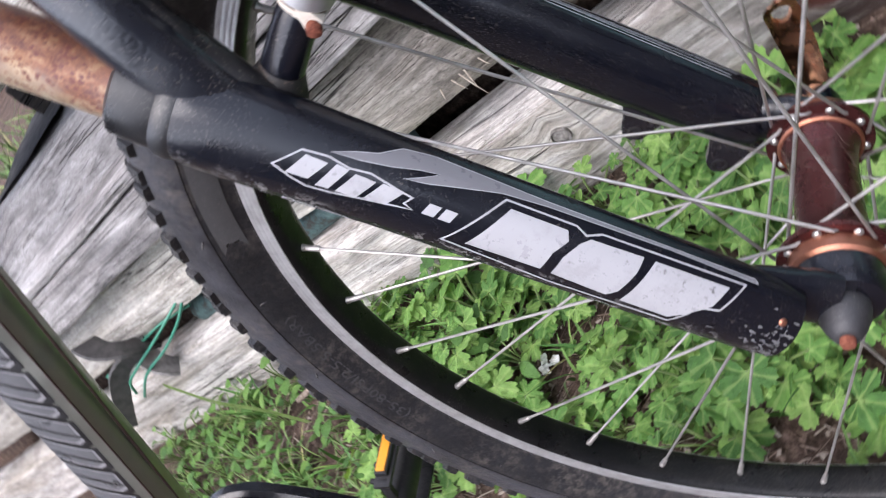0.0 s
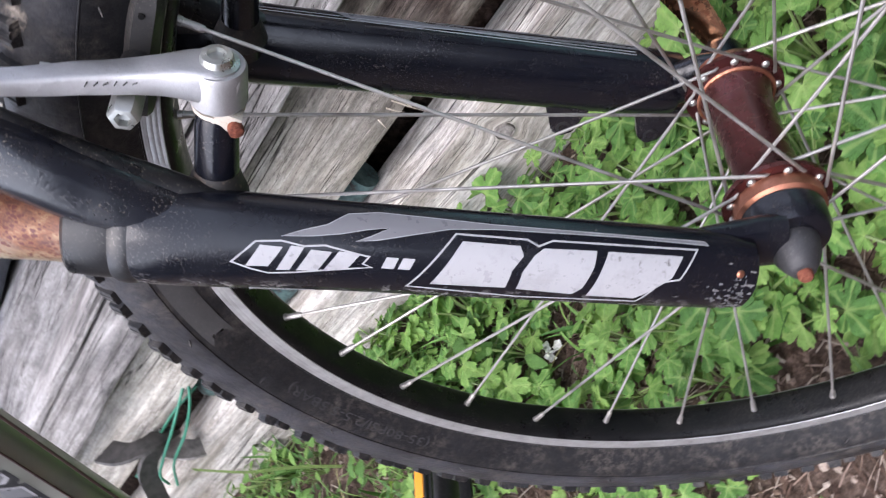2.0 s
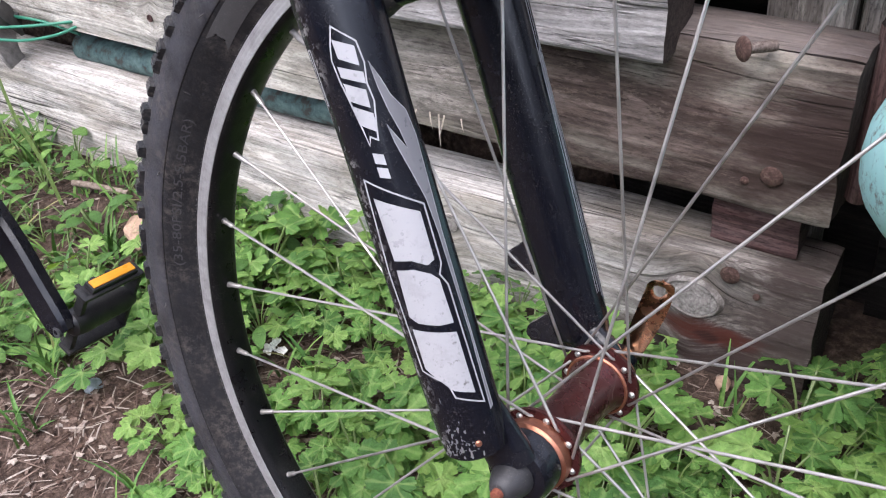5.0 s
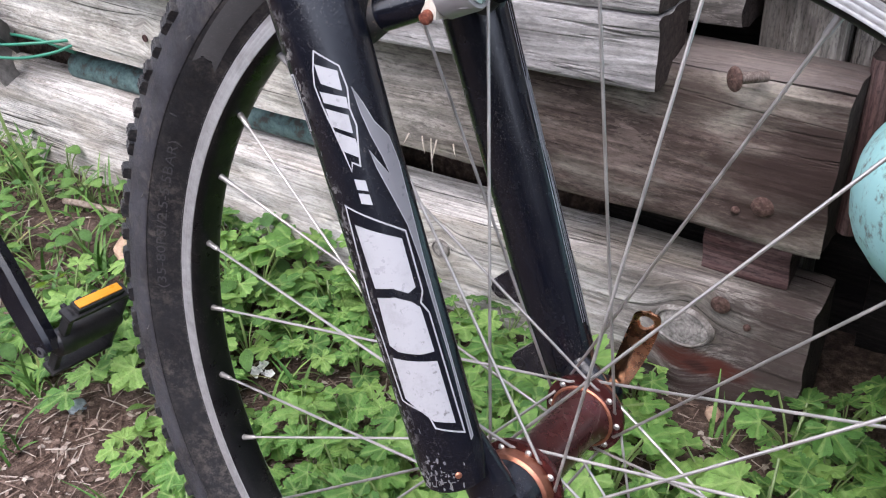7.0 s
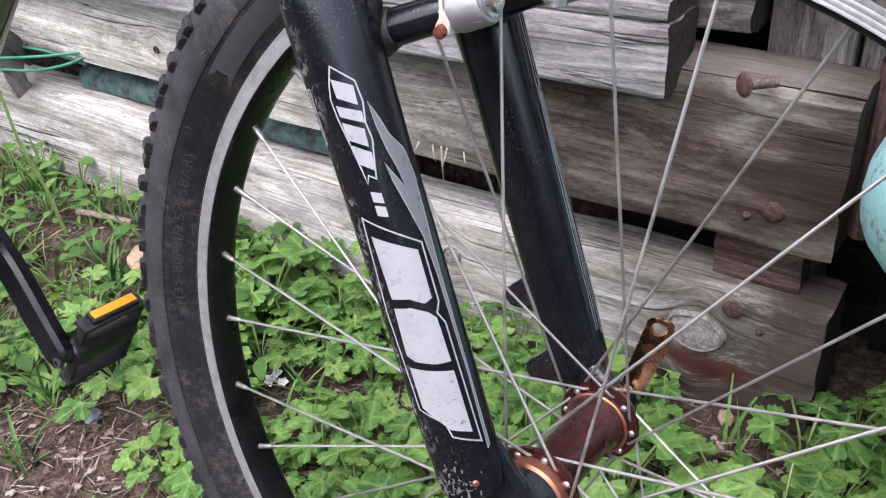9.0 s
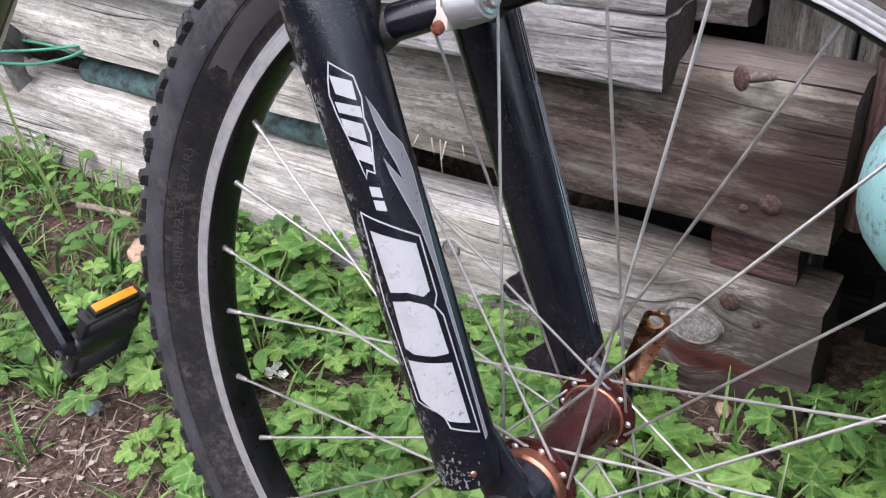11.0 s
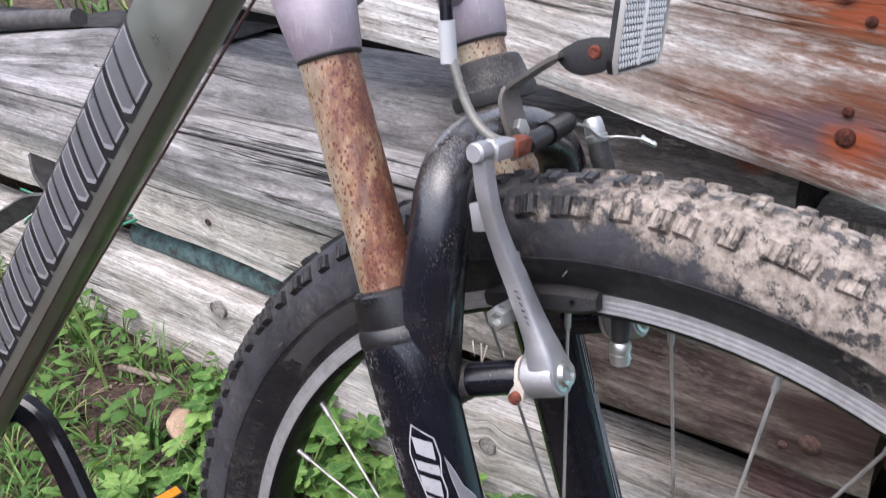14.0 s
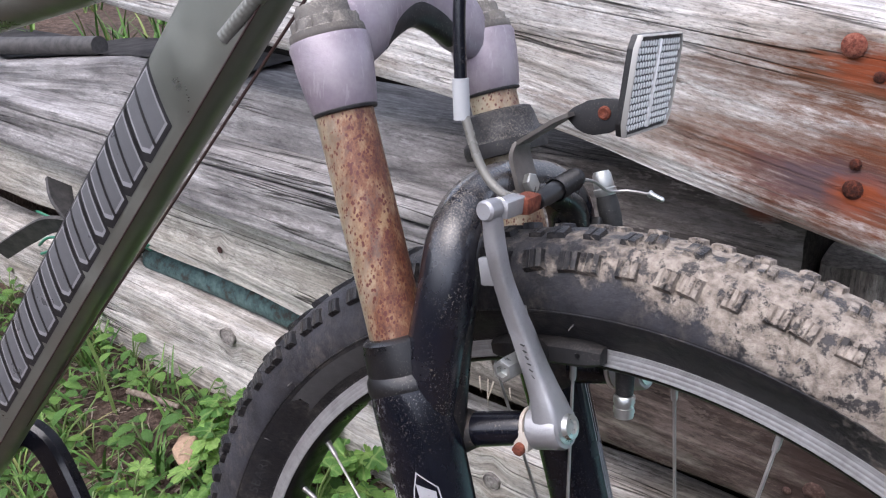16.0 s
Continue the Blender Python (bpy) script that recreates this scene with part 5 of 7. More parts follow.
for s in (-1, 1):
    leg = part("fork_leg", leg_body(s), black_paint, bike, "glossy scuffed black fork leg with silver decals")
    bm = sweep(bmesh.new(), curve_path([fk(LEG_AT[s][0] - 0.003, s * 0.0605, 0.060), fk(LEG_AT[s][0] - (0.006 if s > 0 else -0.003), s * 0.0585, 0.036), fk(0.0060 if s > 0 else 0.0090, s * 0.0555, 0.015), fk(0.0115, s * 0.0545, 0.002)], 5), ([0.0060, 0.0085, 0.0105, 0.0120, 0.0130, 0.0136] if s < 0 else [0.004, 0.006, 0.008, 0.0098, 0.0108, 0.0115]) + [0.0140 if s < 0 else 0.0122] * 5 + [0.0145 if s < 0 else 0.0135] * 5, 20, flat=0.58)
    part("dropout", bm, black_paint, leg)
    part("axle_boss", lathe(bmesh.new(), (0, s * 0.0402, 0), (0, s, 0), [(0, 0.0175), (0.001, 0.0186), (0.011, 0.0184), (0.0150, 0.0165), (0.0160, 0.0130)], 32), black_paint, leg)
    leg_decals(leg, s)
    part("bolt_dot", lathe(bmesh.new(), leg_skin(s, -0.001)(0.0262, 42), fk(0.5, s * 0.6, 0.026), [(0, 0.0018), (0.0014, 0.0017), (0.002, 0.001)], 10), copper, leg)
    if s < 0:
        scuffs(leg, s)
    if s > 0:
        for h in (0.071, 0.022):
            lug = [(-0.012, h + 0.017), (-0.028, h + 0.009), (-0.036, h + 0.006), (-0.0395, h), (-0.036, h - 0.006), (-0.028, h - 0.008), (-0.012, h - 0.014)]
            bm = bmesh.new()
            f = [bm.verts.new(fk(p, 0.054, hh)) for p, hh in lug]
            g = [bm.verts.new(fk(p, 0.062, hh)) for p, hh in lug]
            bm.faces.new(f)
            bm.faces.new(g[::-1])
            for i in range(len(f)):
                bm.faces.new((f[i], g[i], g[(i + 1) % len(f)], f[(i + 1) % len(f)]))
            bmesh.ops.recalc_face_normals(bm, faces=bm.faces)
            bmesh.ops.bevel(bm, geom=bm.edges[:], offset=0.001, segments=2, affect='EDGES')
            part("brake_lug", bm, black_dusty, leg)
            part("lug_rim", lathe(bmesh.new(), fk(-0.0325, 0.0545, h), fk(-0.0325, 0, h), [(0, 0.0042), (0.0008, 0.0040), (0.0009, 0.0026), (-0.004, 0.0024)], 16), black_plastic, leg)
    part("stanchion", sweep(bmesh.new(), [fk(-0.0011, 0.062 * s, 0.25 + 0.0185 * k) for k in range(11)], 0.0141, 32), stan, bike, "rust-spotted chrome fork stanchion")
    # brake boss
    part("brake_boss", lathe(bmesh.new(), fk(0.012, s * 0.0490, 0.2392), fk(0.0626, s * 0.0425, 0.2384), [(-0.009, 0.0108), (0.004, 0.0094), (0.010, 0.0086), (0.032, 0.0082), (0.0365, 0.0072), (0.038, 0.0050)], 24), black_paint, leg)
    part("dirt_collar", lathe(bmesh.new(), fk(0.012, s * 0.0490, 0.2392), fk(0.0626, s * 0.0425, 0.2384), [(-0.001, 0.0126), (0.0030, 0.0112), (0.0060, 0.0100), (0.0085, 0.0092), (0.0105, 0.0086)], 30), dirt_mat, leg, "dried dirt caked round the boss")
arch_r = [0.0125, 0.0152, 0.0150, 0.0142, 0.0134, 0.0130, 0.0125, 0.0122, 0.0120]
half = [fk(0.001, -0.0625, 0.205), fk(0.005, -0.0630, 0.246), fk(0.0185, -0.0615, 0.280), fk(0.032, -0.0590, 0.310), Vector((-0.0985, -0.0530, 0.3225)), Vector((-0.1025, -0.0390, 0.3345)), Vector((-0.1060, -0.0195, 0.3395)), Vector((-0.1072, 0, 0.3410))]
halfp = curve_path(half, 5)
rad = [np.interp(i / (len(halfp) - 1), np.linspace(0, 1, len(arch_r)), arch_r).item() for i in range(len(halfp))]
full = halfp + [Vector((p.x, -p.y, p.z)) for p in halfp[-2::-1]]
arch = part("fork_arch", sweep(bmesh.new(), full, rad + rad[-2::-1], 24, flat=0.92), black_dusty, bike, "dusty black fork brace arch")
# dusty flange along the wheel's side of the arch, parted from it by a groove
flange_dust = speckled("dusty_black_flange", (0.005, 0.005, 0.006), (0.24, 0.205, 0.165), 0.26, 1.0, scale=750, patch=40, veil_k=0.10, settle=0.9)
fl_half = [fk(0.004, -0.0590, 0.205), fk(0.0100, -0.0585, 0.236), fk(0.0185, -0.0570, 0.262), fk(0.0280, -0.0560, 0.288), fk(0.0365, -0.0535, 0.310), Vector((-0.0930, -0.0480, 0.3220)), Vector((-0.0975, -0.0340, 0.3315)), Vector((-0.1000, -0.0160, 0.3358)), Vector((-0.1005, 0, 0.3368))]
fl_path = curve_path(fl_half, 5)
fl_rad = [np.interp(i / (len(fl_path) - 1), [0, 0.15, 0.4, 0.7, 1], [0.0065, 0.0098, 0.0098, 0.0085, 0.0080]).item() for i in range(len(fl_path))]
part("arch_flange", sweep(bmesh.new(), fl_path + [Vector((p.x, -p.y, p.z)) for p in fl_path[-2::-1]], fl_rad + fl_rad[-2::-1], 16, flat=0.8), flange_dust, arch, "dusty flange of the arch")
part("wiper_seal", lathe(bmesh.new(), fk(0, -0.062, 0.2655), fk(0, -0.062, 1), [(0, 0.0206), (0.003, 0.0216), (0.008, 0.0212), (0.0105, 0.0196), (0.0125, 0.0198), (0.019, 0.0196), (0.026, 0.0190), (0.0275, 0.0172), (0.028, 0.0155)], 32), seal_rubber, bike, "dark rubber dust seal")
part("wiper_seal", lathe(bmesh.new(), fk(0, 0.062, 0.366), fk(0, 0.062, 1), [(0, 0.0160), (0.0005, 0.0242), (0.004, 0.0250), (0.0085, 0.0246), (0.011, 0.0222), (0.021, 0.0205), (0.025, 0.0190), (0.0262, 0.0157)], 32), far_seal, bike, "dusty rubber seal pushed up the stanchion")

# crown with two sockets and a bridge
def thin_ahead(bm, k=0.72):
    """Flatten the bridge of the crown fore and aft, about the legs' axis."""
    for v in bm.verts:
        d = (v.co - FOOT).dot(FWD) - 0.002
        v.co -= FWD * d * (1 - k)
    return bm


def notched_cap(s):
    """A cap nut: a ring with notches under a smaller rough top, all a little chipped."""
    bm = lathe(bmesh.new(), fk(0, 0.062 * s, 0.4372), fk(0, 0.062 * s, 1), [(0, 0.0180), (0.0004, 0.0183), (0.0020, 0.0183), (0.0042, 0.0180), (0.0046, 0.0168), (0.0052, 0.0164), (0.0080, 0.0164), (0.0096, 0.0160), (0.0102, 0.0136), (0.0125, 0.0132), (0.0150, 0.0130), (0.0165, 0.0118), (0.0168, 0.006)], 48)
    foot = fk(0, 0.062 * s, 0.4372)
    for v in bm.verts:
        d = v.co - foot
        h = d.dot(UP)
        out = d - UP * h
        a = math.atan2(out.y, out.dot(FWD))
        n = noise.noise(v.co * 420 + Vector((0, 0, 7 * s)))
        if h > 0.0043:
            k = 1 + 0.05 * n - (0.10 if h < 0.0098 and math.sin(9 * a) > 0.55 else 0.0)
            v.co = foot + UP * (h + 0.0009 * n) + out * k
    return bm


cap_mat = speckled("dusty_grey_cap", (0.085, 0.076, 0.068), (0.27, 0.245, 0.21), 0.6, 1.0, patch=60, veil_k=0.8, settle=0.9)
crown = part("fork_crown", thin_ahead(sweep(bmesh.new(), curve_path([fk(0.001, -0.062, 0.4270), fk(0.002, -0.047, 0.4385), fk(0.001, -0.026, 0.4545), fk(0, 0, 0.4625), fk(0.001, 0.026, 0.4545), fk(0.002, 0.047, 0.4385), fk(0.001, 0.062, 0.4270)], 6), [0.0105, 0.0112, 0.0120, 0.0130, 0.0140, 0.0150, 0.0160, 0.0170] + [0.018] * 21 + [0.0170, 0.0160, 0.0150, 0.0140, 0.0130, 0.0120, 0.0112, 0.0105], 24, flat=1.05)), lilac, bike, "faded lilac-grey fork crown")
for s in (-1, 1):
    part("crown_socket", lathe(bmesh.new(), fk(0, 0.062 * s, 0.4035), fk(0, 0.062 * s, 1), [(0, 0.0143), (0.0002, 0.0152), (0.0018, 0.0160), (0.012, 0.0176), (0.0235, 0.0190), (0.0243, 0.0187), (0.0315, 0.0195), (0.0338, 0.0186), (0.0342, 0.012)], 40), lilac, crown)
    part("socket_lip", lathe(bmesh.new(), fk(0, 0.062 * s, 0.4020), fk(0, 0.062 * s, 1), [(0, 0.0142), (0.0003, 0.0153), (0.0014, 0.0156), (0.0022, 0.0150)], 36), black_plastic, crown, "dark rubber lip under the socket")
    part("top_cap", notched_cap(s), cap_mat, crown, "dirty grey notched cap nut")

# black insert put in for the shade under the bridge
part("crown_shade", thin_ahead(sweep(bmesh.new(), curve_path([fk(0.003, -0.040, 0.4360), fk(0.003, -0.024, 0.4462), fk(0.003, 0, 0.4536), fk(0.003, 0.024, 0.4462), fk(0.003, 0.040, 0.4360)], 8), [0.004, 0.007, 0.0095] + [0.0122] * 27 + [0.0095, 0.007, 0.004], 28, flat=1.0)), black_plastic, crown, "black insert that paints the shade under the crown")

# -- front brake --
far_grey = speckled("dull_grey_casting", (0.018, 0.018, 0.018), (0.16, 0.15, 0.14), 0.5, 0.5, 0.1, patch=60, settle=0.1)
for s in (-1, 1):
    pts = [(-0.0405, s * 0.0415, 0.2385), (-0.0415, s * 0.0425, 0.2455), (-0.0438, s * 0.0433, 0.2535), (-0.0478, s * 0.0440, 0.2620), (-0.0520, s * 0.0450, 0.2705), (-0.0558, s * 0.0465, 0.2790), (-0.0588, s * 0.0482, 0.2870), (-0.0622, s * 0.0512, 0.2965), (-0.0652, s * 0.0545, 0.3065), (-0.0678, s * 0.0580, 0.3175), (-0.0698, s * 0.0615, 0.3310), (-0.0712, s * 0.0640, 0.3455)]
    if s > 0:
        pts = [(x - 0.0135 * min(1.0, max(0.0, (z - 0.25) / 0.05)), y, z) for x, y, z in pts if z < 0.325]
    wid = [0.0088, 0.0098, 0.0086, 0.0070, 0.0062, 0.0058, 0.0056, 0.0052, 0.0047, 0.0045, 0.0047, 0.0044]
    sect = [(math.copysign(abs(math.cos(q)) ** 0.42, math.cos(q)), math.copysign(abs(math.sin(q)) ** 0.42, math.sin(q))) for q in (TAU * j / 20 for j in range(20))]
    bm = sweep(bmesh.new(), curve_path(pts, 3), [np.interp(i / 33, np.linspace(0, 1, 12), wid).item() * (1.0 if s < 0 else 0.82) for i in range(3 * len(pts) - 2)], shape=[(a * 0.94, b) for a, b in sect], flat=0.8, up=(0.93, 0, 0.37))
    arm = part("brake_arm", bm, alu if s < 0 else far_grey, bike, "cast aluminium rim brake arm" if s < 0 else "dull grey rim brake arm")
    piv = Vector((-0.0415, s * 0.042, 0.2445))
    part("arm_barrel", lathe(bmesh.new(), piv - FWD * 0.010, piv + FWD, [(0, 0.0098), (0.001, 0.0106), (0.015, 0.0106), (0.0165, 0.0098)], 28), alu, arm)
    part("pivot_bolt", lathe(bmesh.new(), piv + FWD * 0.0062, piv + FWD, [(0, 0.0080), (0.0012, 0.0080), (0.0018, 0.0062), (0.0042, 0.0055), (0.0046, 0.0034), (0.0030, 0.0030), (0.0026, 0.0004)], 24), zinc, arm, "zinc socket-head bolt")
    part("return_spring", sweep(bmesh.new(), curve_path([piv - FWD * 0.012 + Vector((0, s * 0.004, 0.008)), Vector((-0.0535, s * 0.044, 0.262)), Vector((-0.058, s * 0.0445, 0.285)), Vector((-0.061, s * 0.046, 0.300))], 5), 0.0009, 8), zinc, arm)
    part("spring_plate", lathe(bmesh.new(), piv - FWD * 0.0135, piv, [(0, 0.0092), (0.0008, 0.0098), (0.0024, 0.0096)], 20), dirty_white, arm, "yellowed plastic spring plate")
    part("adjuster_block", brick(bmesh.new(), (0.008, 0.008, 0.010), Matrix.Translation((-0.0525, s * 0.0475, 0.2365)), 0.001), dirty_white, arm)
    part("rust_screw", lathe(bmesh.new(), (-0.0525, s * 0.050, 0.2335), (-0.053, s * 0.2, 0.18), [(0, 0.0026), (0.002, 0.0030), (0.0045, 0.0028), (0.005, 0.0018)], 10), rust, arm, "rusted adjuster screw")
    # brake pad curved along the rim
    rings = []
    for i in range(13):
        a = radians(109.6 - 12.8 * i / 12)
        e = 1 - 0.35 * (abs(2 * i / 12 - 1) ** 6)
        hh, yy0, yy1 = 0.0062 * e, s * 0.0137, s * (0.0137 + 0.0105 * e)
        r0 = 0.2765
        rings.append([Vector(((r0 + q) * math.cos(a), w, (r0 + q) * math.sin(a))) for q, w in ((-hh, yy0), (hh, yy0), (hh, yy0 * 0.35 + yy1 * 0.65), (hh * 0.6, yy1), (-hh * 0.6, yy1), (-hh, yy0 * 0.35 + yy1 * 0.65))])
    bm = bmesh.new()
    ring_strip(bm, rings)
    bmesh.ops.recalc_face_normals(bm, faces=bm.faces)
    pad = part("brake_pad", bm, black_plastic, bike, "black rubber brake block")
    part("pad_hole", lathe(bmesh.new(), Vector((0.2775 * math.cos(radians(98.9)), s * 0.0241, 0.2775 * math.sin(radians(98.9)))), Vector((0.2775 * math.cos(radians(98.9)), s * 0.3, 0.2775 * math.sin(radians(98.9)))), [(0, 0.0014), (0.0003, 0.0013)], 10), rim_black, pad)
    c0 = Vector((-0.064, s * 0.024, 0.2695))
    part("pad_washer", lathe(bmesh.new(), c0, c0 + Vector((0, s, 0)), [(0, 0.0062), (0.006, 0.0066), (0.0062, 0.0076), (0.011, 0.0076), (0.0112, 0.0055), (0.017, 0.0052)], 20), black_plastic, pad)
    part("pad_nut", lathe(bmesh.new(), c0 + Vector((0, s * 0.017, 0)), c0 + Vector((0, s, 0)), [(0, 0.0050), (0.0002, 0.0058), (0.013, 0.0058), (0.0145, 0.0050), (0.0147, 0.0032), (0.0115, 0.0030), (0.011, 0.0005)] if s < 0 else [(0, 0.0064)] + [(0.0005 + 0.0016 * j + 0.0005 * q, 0.0078 - 0.0007 * (q % 3 == 2)) for j in range(9) for q in range(3)] + [(0.0158, 0.006), (0.016, 0.001)], 6 if s < 0 else 20), zinc, pad, "bright hexagon pad nut" if s < 0 else "bright ribbed metal cap")
    if s < 0:
        run = Vector((0.0083, 0.0, -0.0204))
        for i in range(7):
            f = (i + 0.5) / 7
            q = Vector((-0.0566, -0.0533 + 0.0036 * f, 0.2860)) + run * f
            nb = brick(bmesh.new(), (0.0021, 0.0008, 0.0004), Matrix.Translation(q) @ Matrix.Rotation(radians(22 + 14 * (i % 3 - 1)), 4, 'Y'))
            part("engraved_mark", nb, boot_rubber, arm)
    else:
        top = Vector((-0.0815, 0.0625, 0.331))
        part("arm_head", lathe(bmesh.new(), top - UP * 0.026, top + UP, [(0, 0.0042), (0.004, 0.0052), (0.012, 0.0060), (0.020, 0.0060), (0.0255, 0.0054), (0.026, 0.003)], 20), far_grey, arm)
        part("pinch_cap", lathe(bmesh.new(), top, top + UP, [(-0.002, 0.0054), (0, 0.0062), (0.0022, 0.0063), (0.0028, 0.0054), (0.004, 0.0056), (0.0100, 0.0052), (0.0118, 0.0042), (0.0120, 0.001)], 20), zinc, arm, "zinc cable pinch bolt")
part("link_head", lathe(bmesh.new(), (-0.0712, -0.0705, 0.3465), (-0.0705, 0, 0.3465), [(0, 0.0036), (0.0012, 0.0046), (0.008, 0.0047), (0.0090, 0.0040), (0.011, 0.0039), (0.0115, 0.0046), (0.013, 0.0042)], 20), alu, bike)
part("link_plate", brick(bmesh.new(), (0.0085, 0.018, 0.0080), Matrix.Translation((-0.0700, -0.0520, 0.3460)) @ Matrix.Rotation(radians(4), 4, 'Z'), 0.0018), alu, bike, "dull metal link plate")
part("stop_lug", brick(bmesh.new(), (0.010, 0.004, 0.013), Matrix.Translation((-0.0745, -0.0560, 0.3155)) @ Matrix.Rotation(radians(-14), 4, 'Y'), 0.0012), alu, bike)
part("noodle_holder", brick(bmesh.new(), (0.0088, 0.0150, 0.0086), Matrix.Translation((-0.0688, -0.0400, 0.3455)) @ Matrix.Rotation(radians(6), 4, 'Z'), 0.0028), rust, bike, "rusted cable noodle holder")
part("noodle", sweep(bmesh.new(), curve_path([(-0.0690, -0.0400, 0.3475), (-0.0755, -0.0385, 0.3462), (-0.0840, -0.0370, 0.3462), (-0.0945, -0.0355, 0.3518), (-0.1025, -0.0345, 0.3615), (-0.1085, -0.0338, 0.3730), (-0.1126, -0.0335, 0.3800)], 6), 0.0023, 12), noodle_mat, bike, "cloudy grey curved cable noodle")
part("ferrule", sweep(bmesh.new(), [(-0.1124, -0.0335, 0.3755), (-0.1148, -0.0338, 0.3945)], 0.0040, 16), grey_sleeve, bike)
part("cable_housing", sweep(bmesh.new(), curve_path([(-0.1146, -0.0338, 0.3930), (-0.1185, -0.0335, 0.4250), (-0.1230, -0.0300, 0.4700), (-0.150, -0.020, 0.540)], 6), 0.0030, 12), black_paint, bike)
part("cable_boot", lathe(bmesh.new(), (-0.0680, -0.0330, 0.3450), (-0.0705, 0.0080, 0.3500), [(0, 0.0030), (0.0005, 0.0038), (0.010, 0.0045), (0.020, 0.0047)] + [(0.018 + 0.0023 * i, 0.0056 - 0.0016 * (i % 2)) for i in range(10)] + [(0.0405, 0.0046), (0.0415, 0.0015)], 18), seal_rubber, bike, "black bellows cable boot")
part("brake_cable", sweep(bmesh.new(), curve_path([(-0.0703, 0.004, 0.3494), (-0.0735, 0.030, 0.3440), (-0.0760, 0.052, 0.3350), (-0.0745, 0.0600, 0.3335), (-0.0680, 0.0630, 0.3345), (-0.0540, 0.0622, 0.3355)], 5), 0.0008, 8), steel, bike)
part("cable_crimp", lathe(bmesh.new(), (-0.0560, 0.0622, 0.3358), (-0.0480, 0.0620, 0.3338), [(0, 0.0019), (0.0008, 0.0021), (0.002, 0.0015), (0.008, 0.0015), (0.009, 0.0008)], 12), zinc, bike)

# -- reflector on its bracket --
bracket_mat = speckled("tarnished_bracket_steel", (0.115, 0.105, 0.098), (0.24, 0.2, 0.16), 0.4, 0.7, 0.5, patch=60)
plate = curve_path([(-0.0890, -0.001, 0.3300), (-0.0945, -0.001, 0.3455), (-0.0990, -0.001, 0.3570), (-0.0985, -0.001, 0.3640)], 4)
bracket = part("reflector_bracket", sweep(bmesh.new(), plate, [0.0088] * 8 + [0.0084, 0.008, 0.0075, 0.007, 0.006], shape=[(-0.14, -1), (0.14, -1), (0.14, 1), (-0.14, 1)], up=(0, 1, 0)), bracket_mat, bike, "bent dusty metal reflector bracket")
arm_path = curve_path([(-0.1000, 0, 0.3620), (-0.0940, -0.001, 0.3665), (-0.0850, -0.0015, 0.3730), (-0.0770, -0.002, 0.3785), (-0.0700, -0.0025, 0.3822)], 4)
part("arm", sweep(bmesh.new(), arm_path, 0.0062, shape=[(-0.16, -1), (0.16, -1), (0.16, 1), (-0.16, 1)], up=(0, 1, 0)), bracket_mat, bracket)
paddle = [(-0.0750, 0.3803), (-0.0730, 0.3830), (-0.0710, 0.3849), (-0.0641, 0.3891), (-0.0570, 0.3912), (-0.0500, 0.3918), (-0.0462, 0.3910), (-0.0448, 0.3888), (-0.0445, 0.3840), (-0.0455, 0.3797), (-0.0510, 0.3760), (-0.0591, 0.3736), (-0.0640, 0.3738), (-0.0683, 0.3752)]
part("paddle", slab(bmesh.new(), paddle, 0.0024, Matrix.Translation((0, -0.0035, 0)), 0.0006), black_plastic, bracket, "dusty black paddle plate")
part("bracket_bolt", lathe(bmesh.new(), (-0.0935, -0.001, 0.3430), Vector((-0.0935, -0.001, 0.3430)) + FWD, [(0, 0.0050), (0.0008, 0.0054), (0.0040, 0.0054), (0.0046, 0.0048), (0.0047, 0.0003)], 6), zinc, bracket, "bright hexagon bolt")
part("rust_screw", lathe(bmesh.new(), (-0.0545, -0.0030, 0.3848), (-0.0545, -1, 0.3848), [(0, 0.0034), (0.0012, 0.0032), (0.0018, 0.0022), (0.0012, 0.0012), (0.001, 0.0003)], 12), rust, bracket, "rusted screw")
RM = Matrix.Translation((-0.0352, 0.0015, 0.4005)) @ Matrix.Rotation(radians(5), 4, 'Z') @ Matrix.Rotation(radians(2), 4, 'Y')
face = [(-0.0285, -0.0160), (-0.0255, -0.0215), (0.0255, -0.0215), (0.0285, -0.0160), (0.0285, 0.0160), (0.0255, 0.0215), (-0.0255, 0.0215), (-0.0285, 0.0160)]
bm = slab(bmesh.new(), face, 0.0034, RM @ Matrix.Translation((-0.0040, 0, 0)) @ Matrix.Rotation(radians(-90), 4, 'Z') @ Matrix.Scale(-1, 4, (1, 0, 0)), 0.0007)
bmesh.ops.recalc_face_normals(bm, faces=bm.faces)
refl = part("reflector", bm, black_plastic, bike, "clear prismatic front reflector in a black case")
lens_mat = node_mat("clear_prism_plastic", (0.70, 0.70, 0.70), 0.30, 0.1)
bm = bmesh.new()
pit = 0.0033
prism = random.Random(77)
for j in range(15):
    for i in range(-9, 10):
        y0, z0 = (i + (0.5 if j % 2 else 0)) * pit, (j - 7) * pit * 0.9
        if abs(y0) > 0.0276 or abs(z0) > 0.0206 or abs(y0) + abs(z0) > 0.0445 or abs(y0) < 0.0012:
            continue
        ring = [bm.verts.new((0.0, y0 + pit * 0.47 * math.sin(TAU * q / 6), z0 + pit * 0.47 * math.cos(TAU * q / 6))) for q in range(6)]
        tip = bm.verts.new((0.0004, y0 + prism.uniform(-0.0007, 0.0007), z0 + prism.uniform(-0.0008, 0.0008)))
        for q in range(6):
            bm.faces.new((ring[q], ring[(q + 1) % 6], tip))
turned(bm, RM)
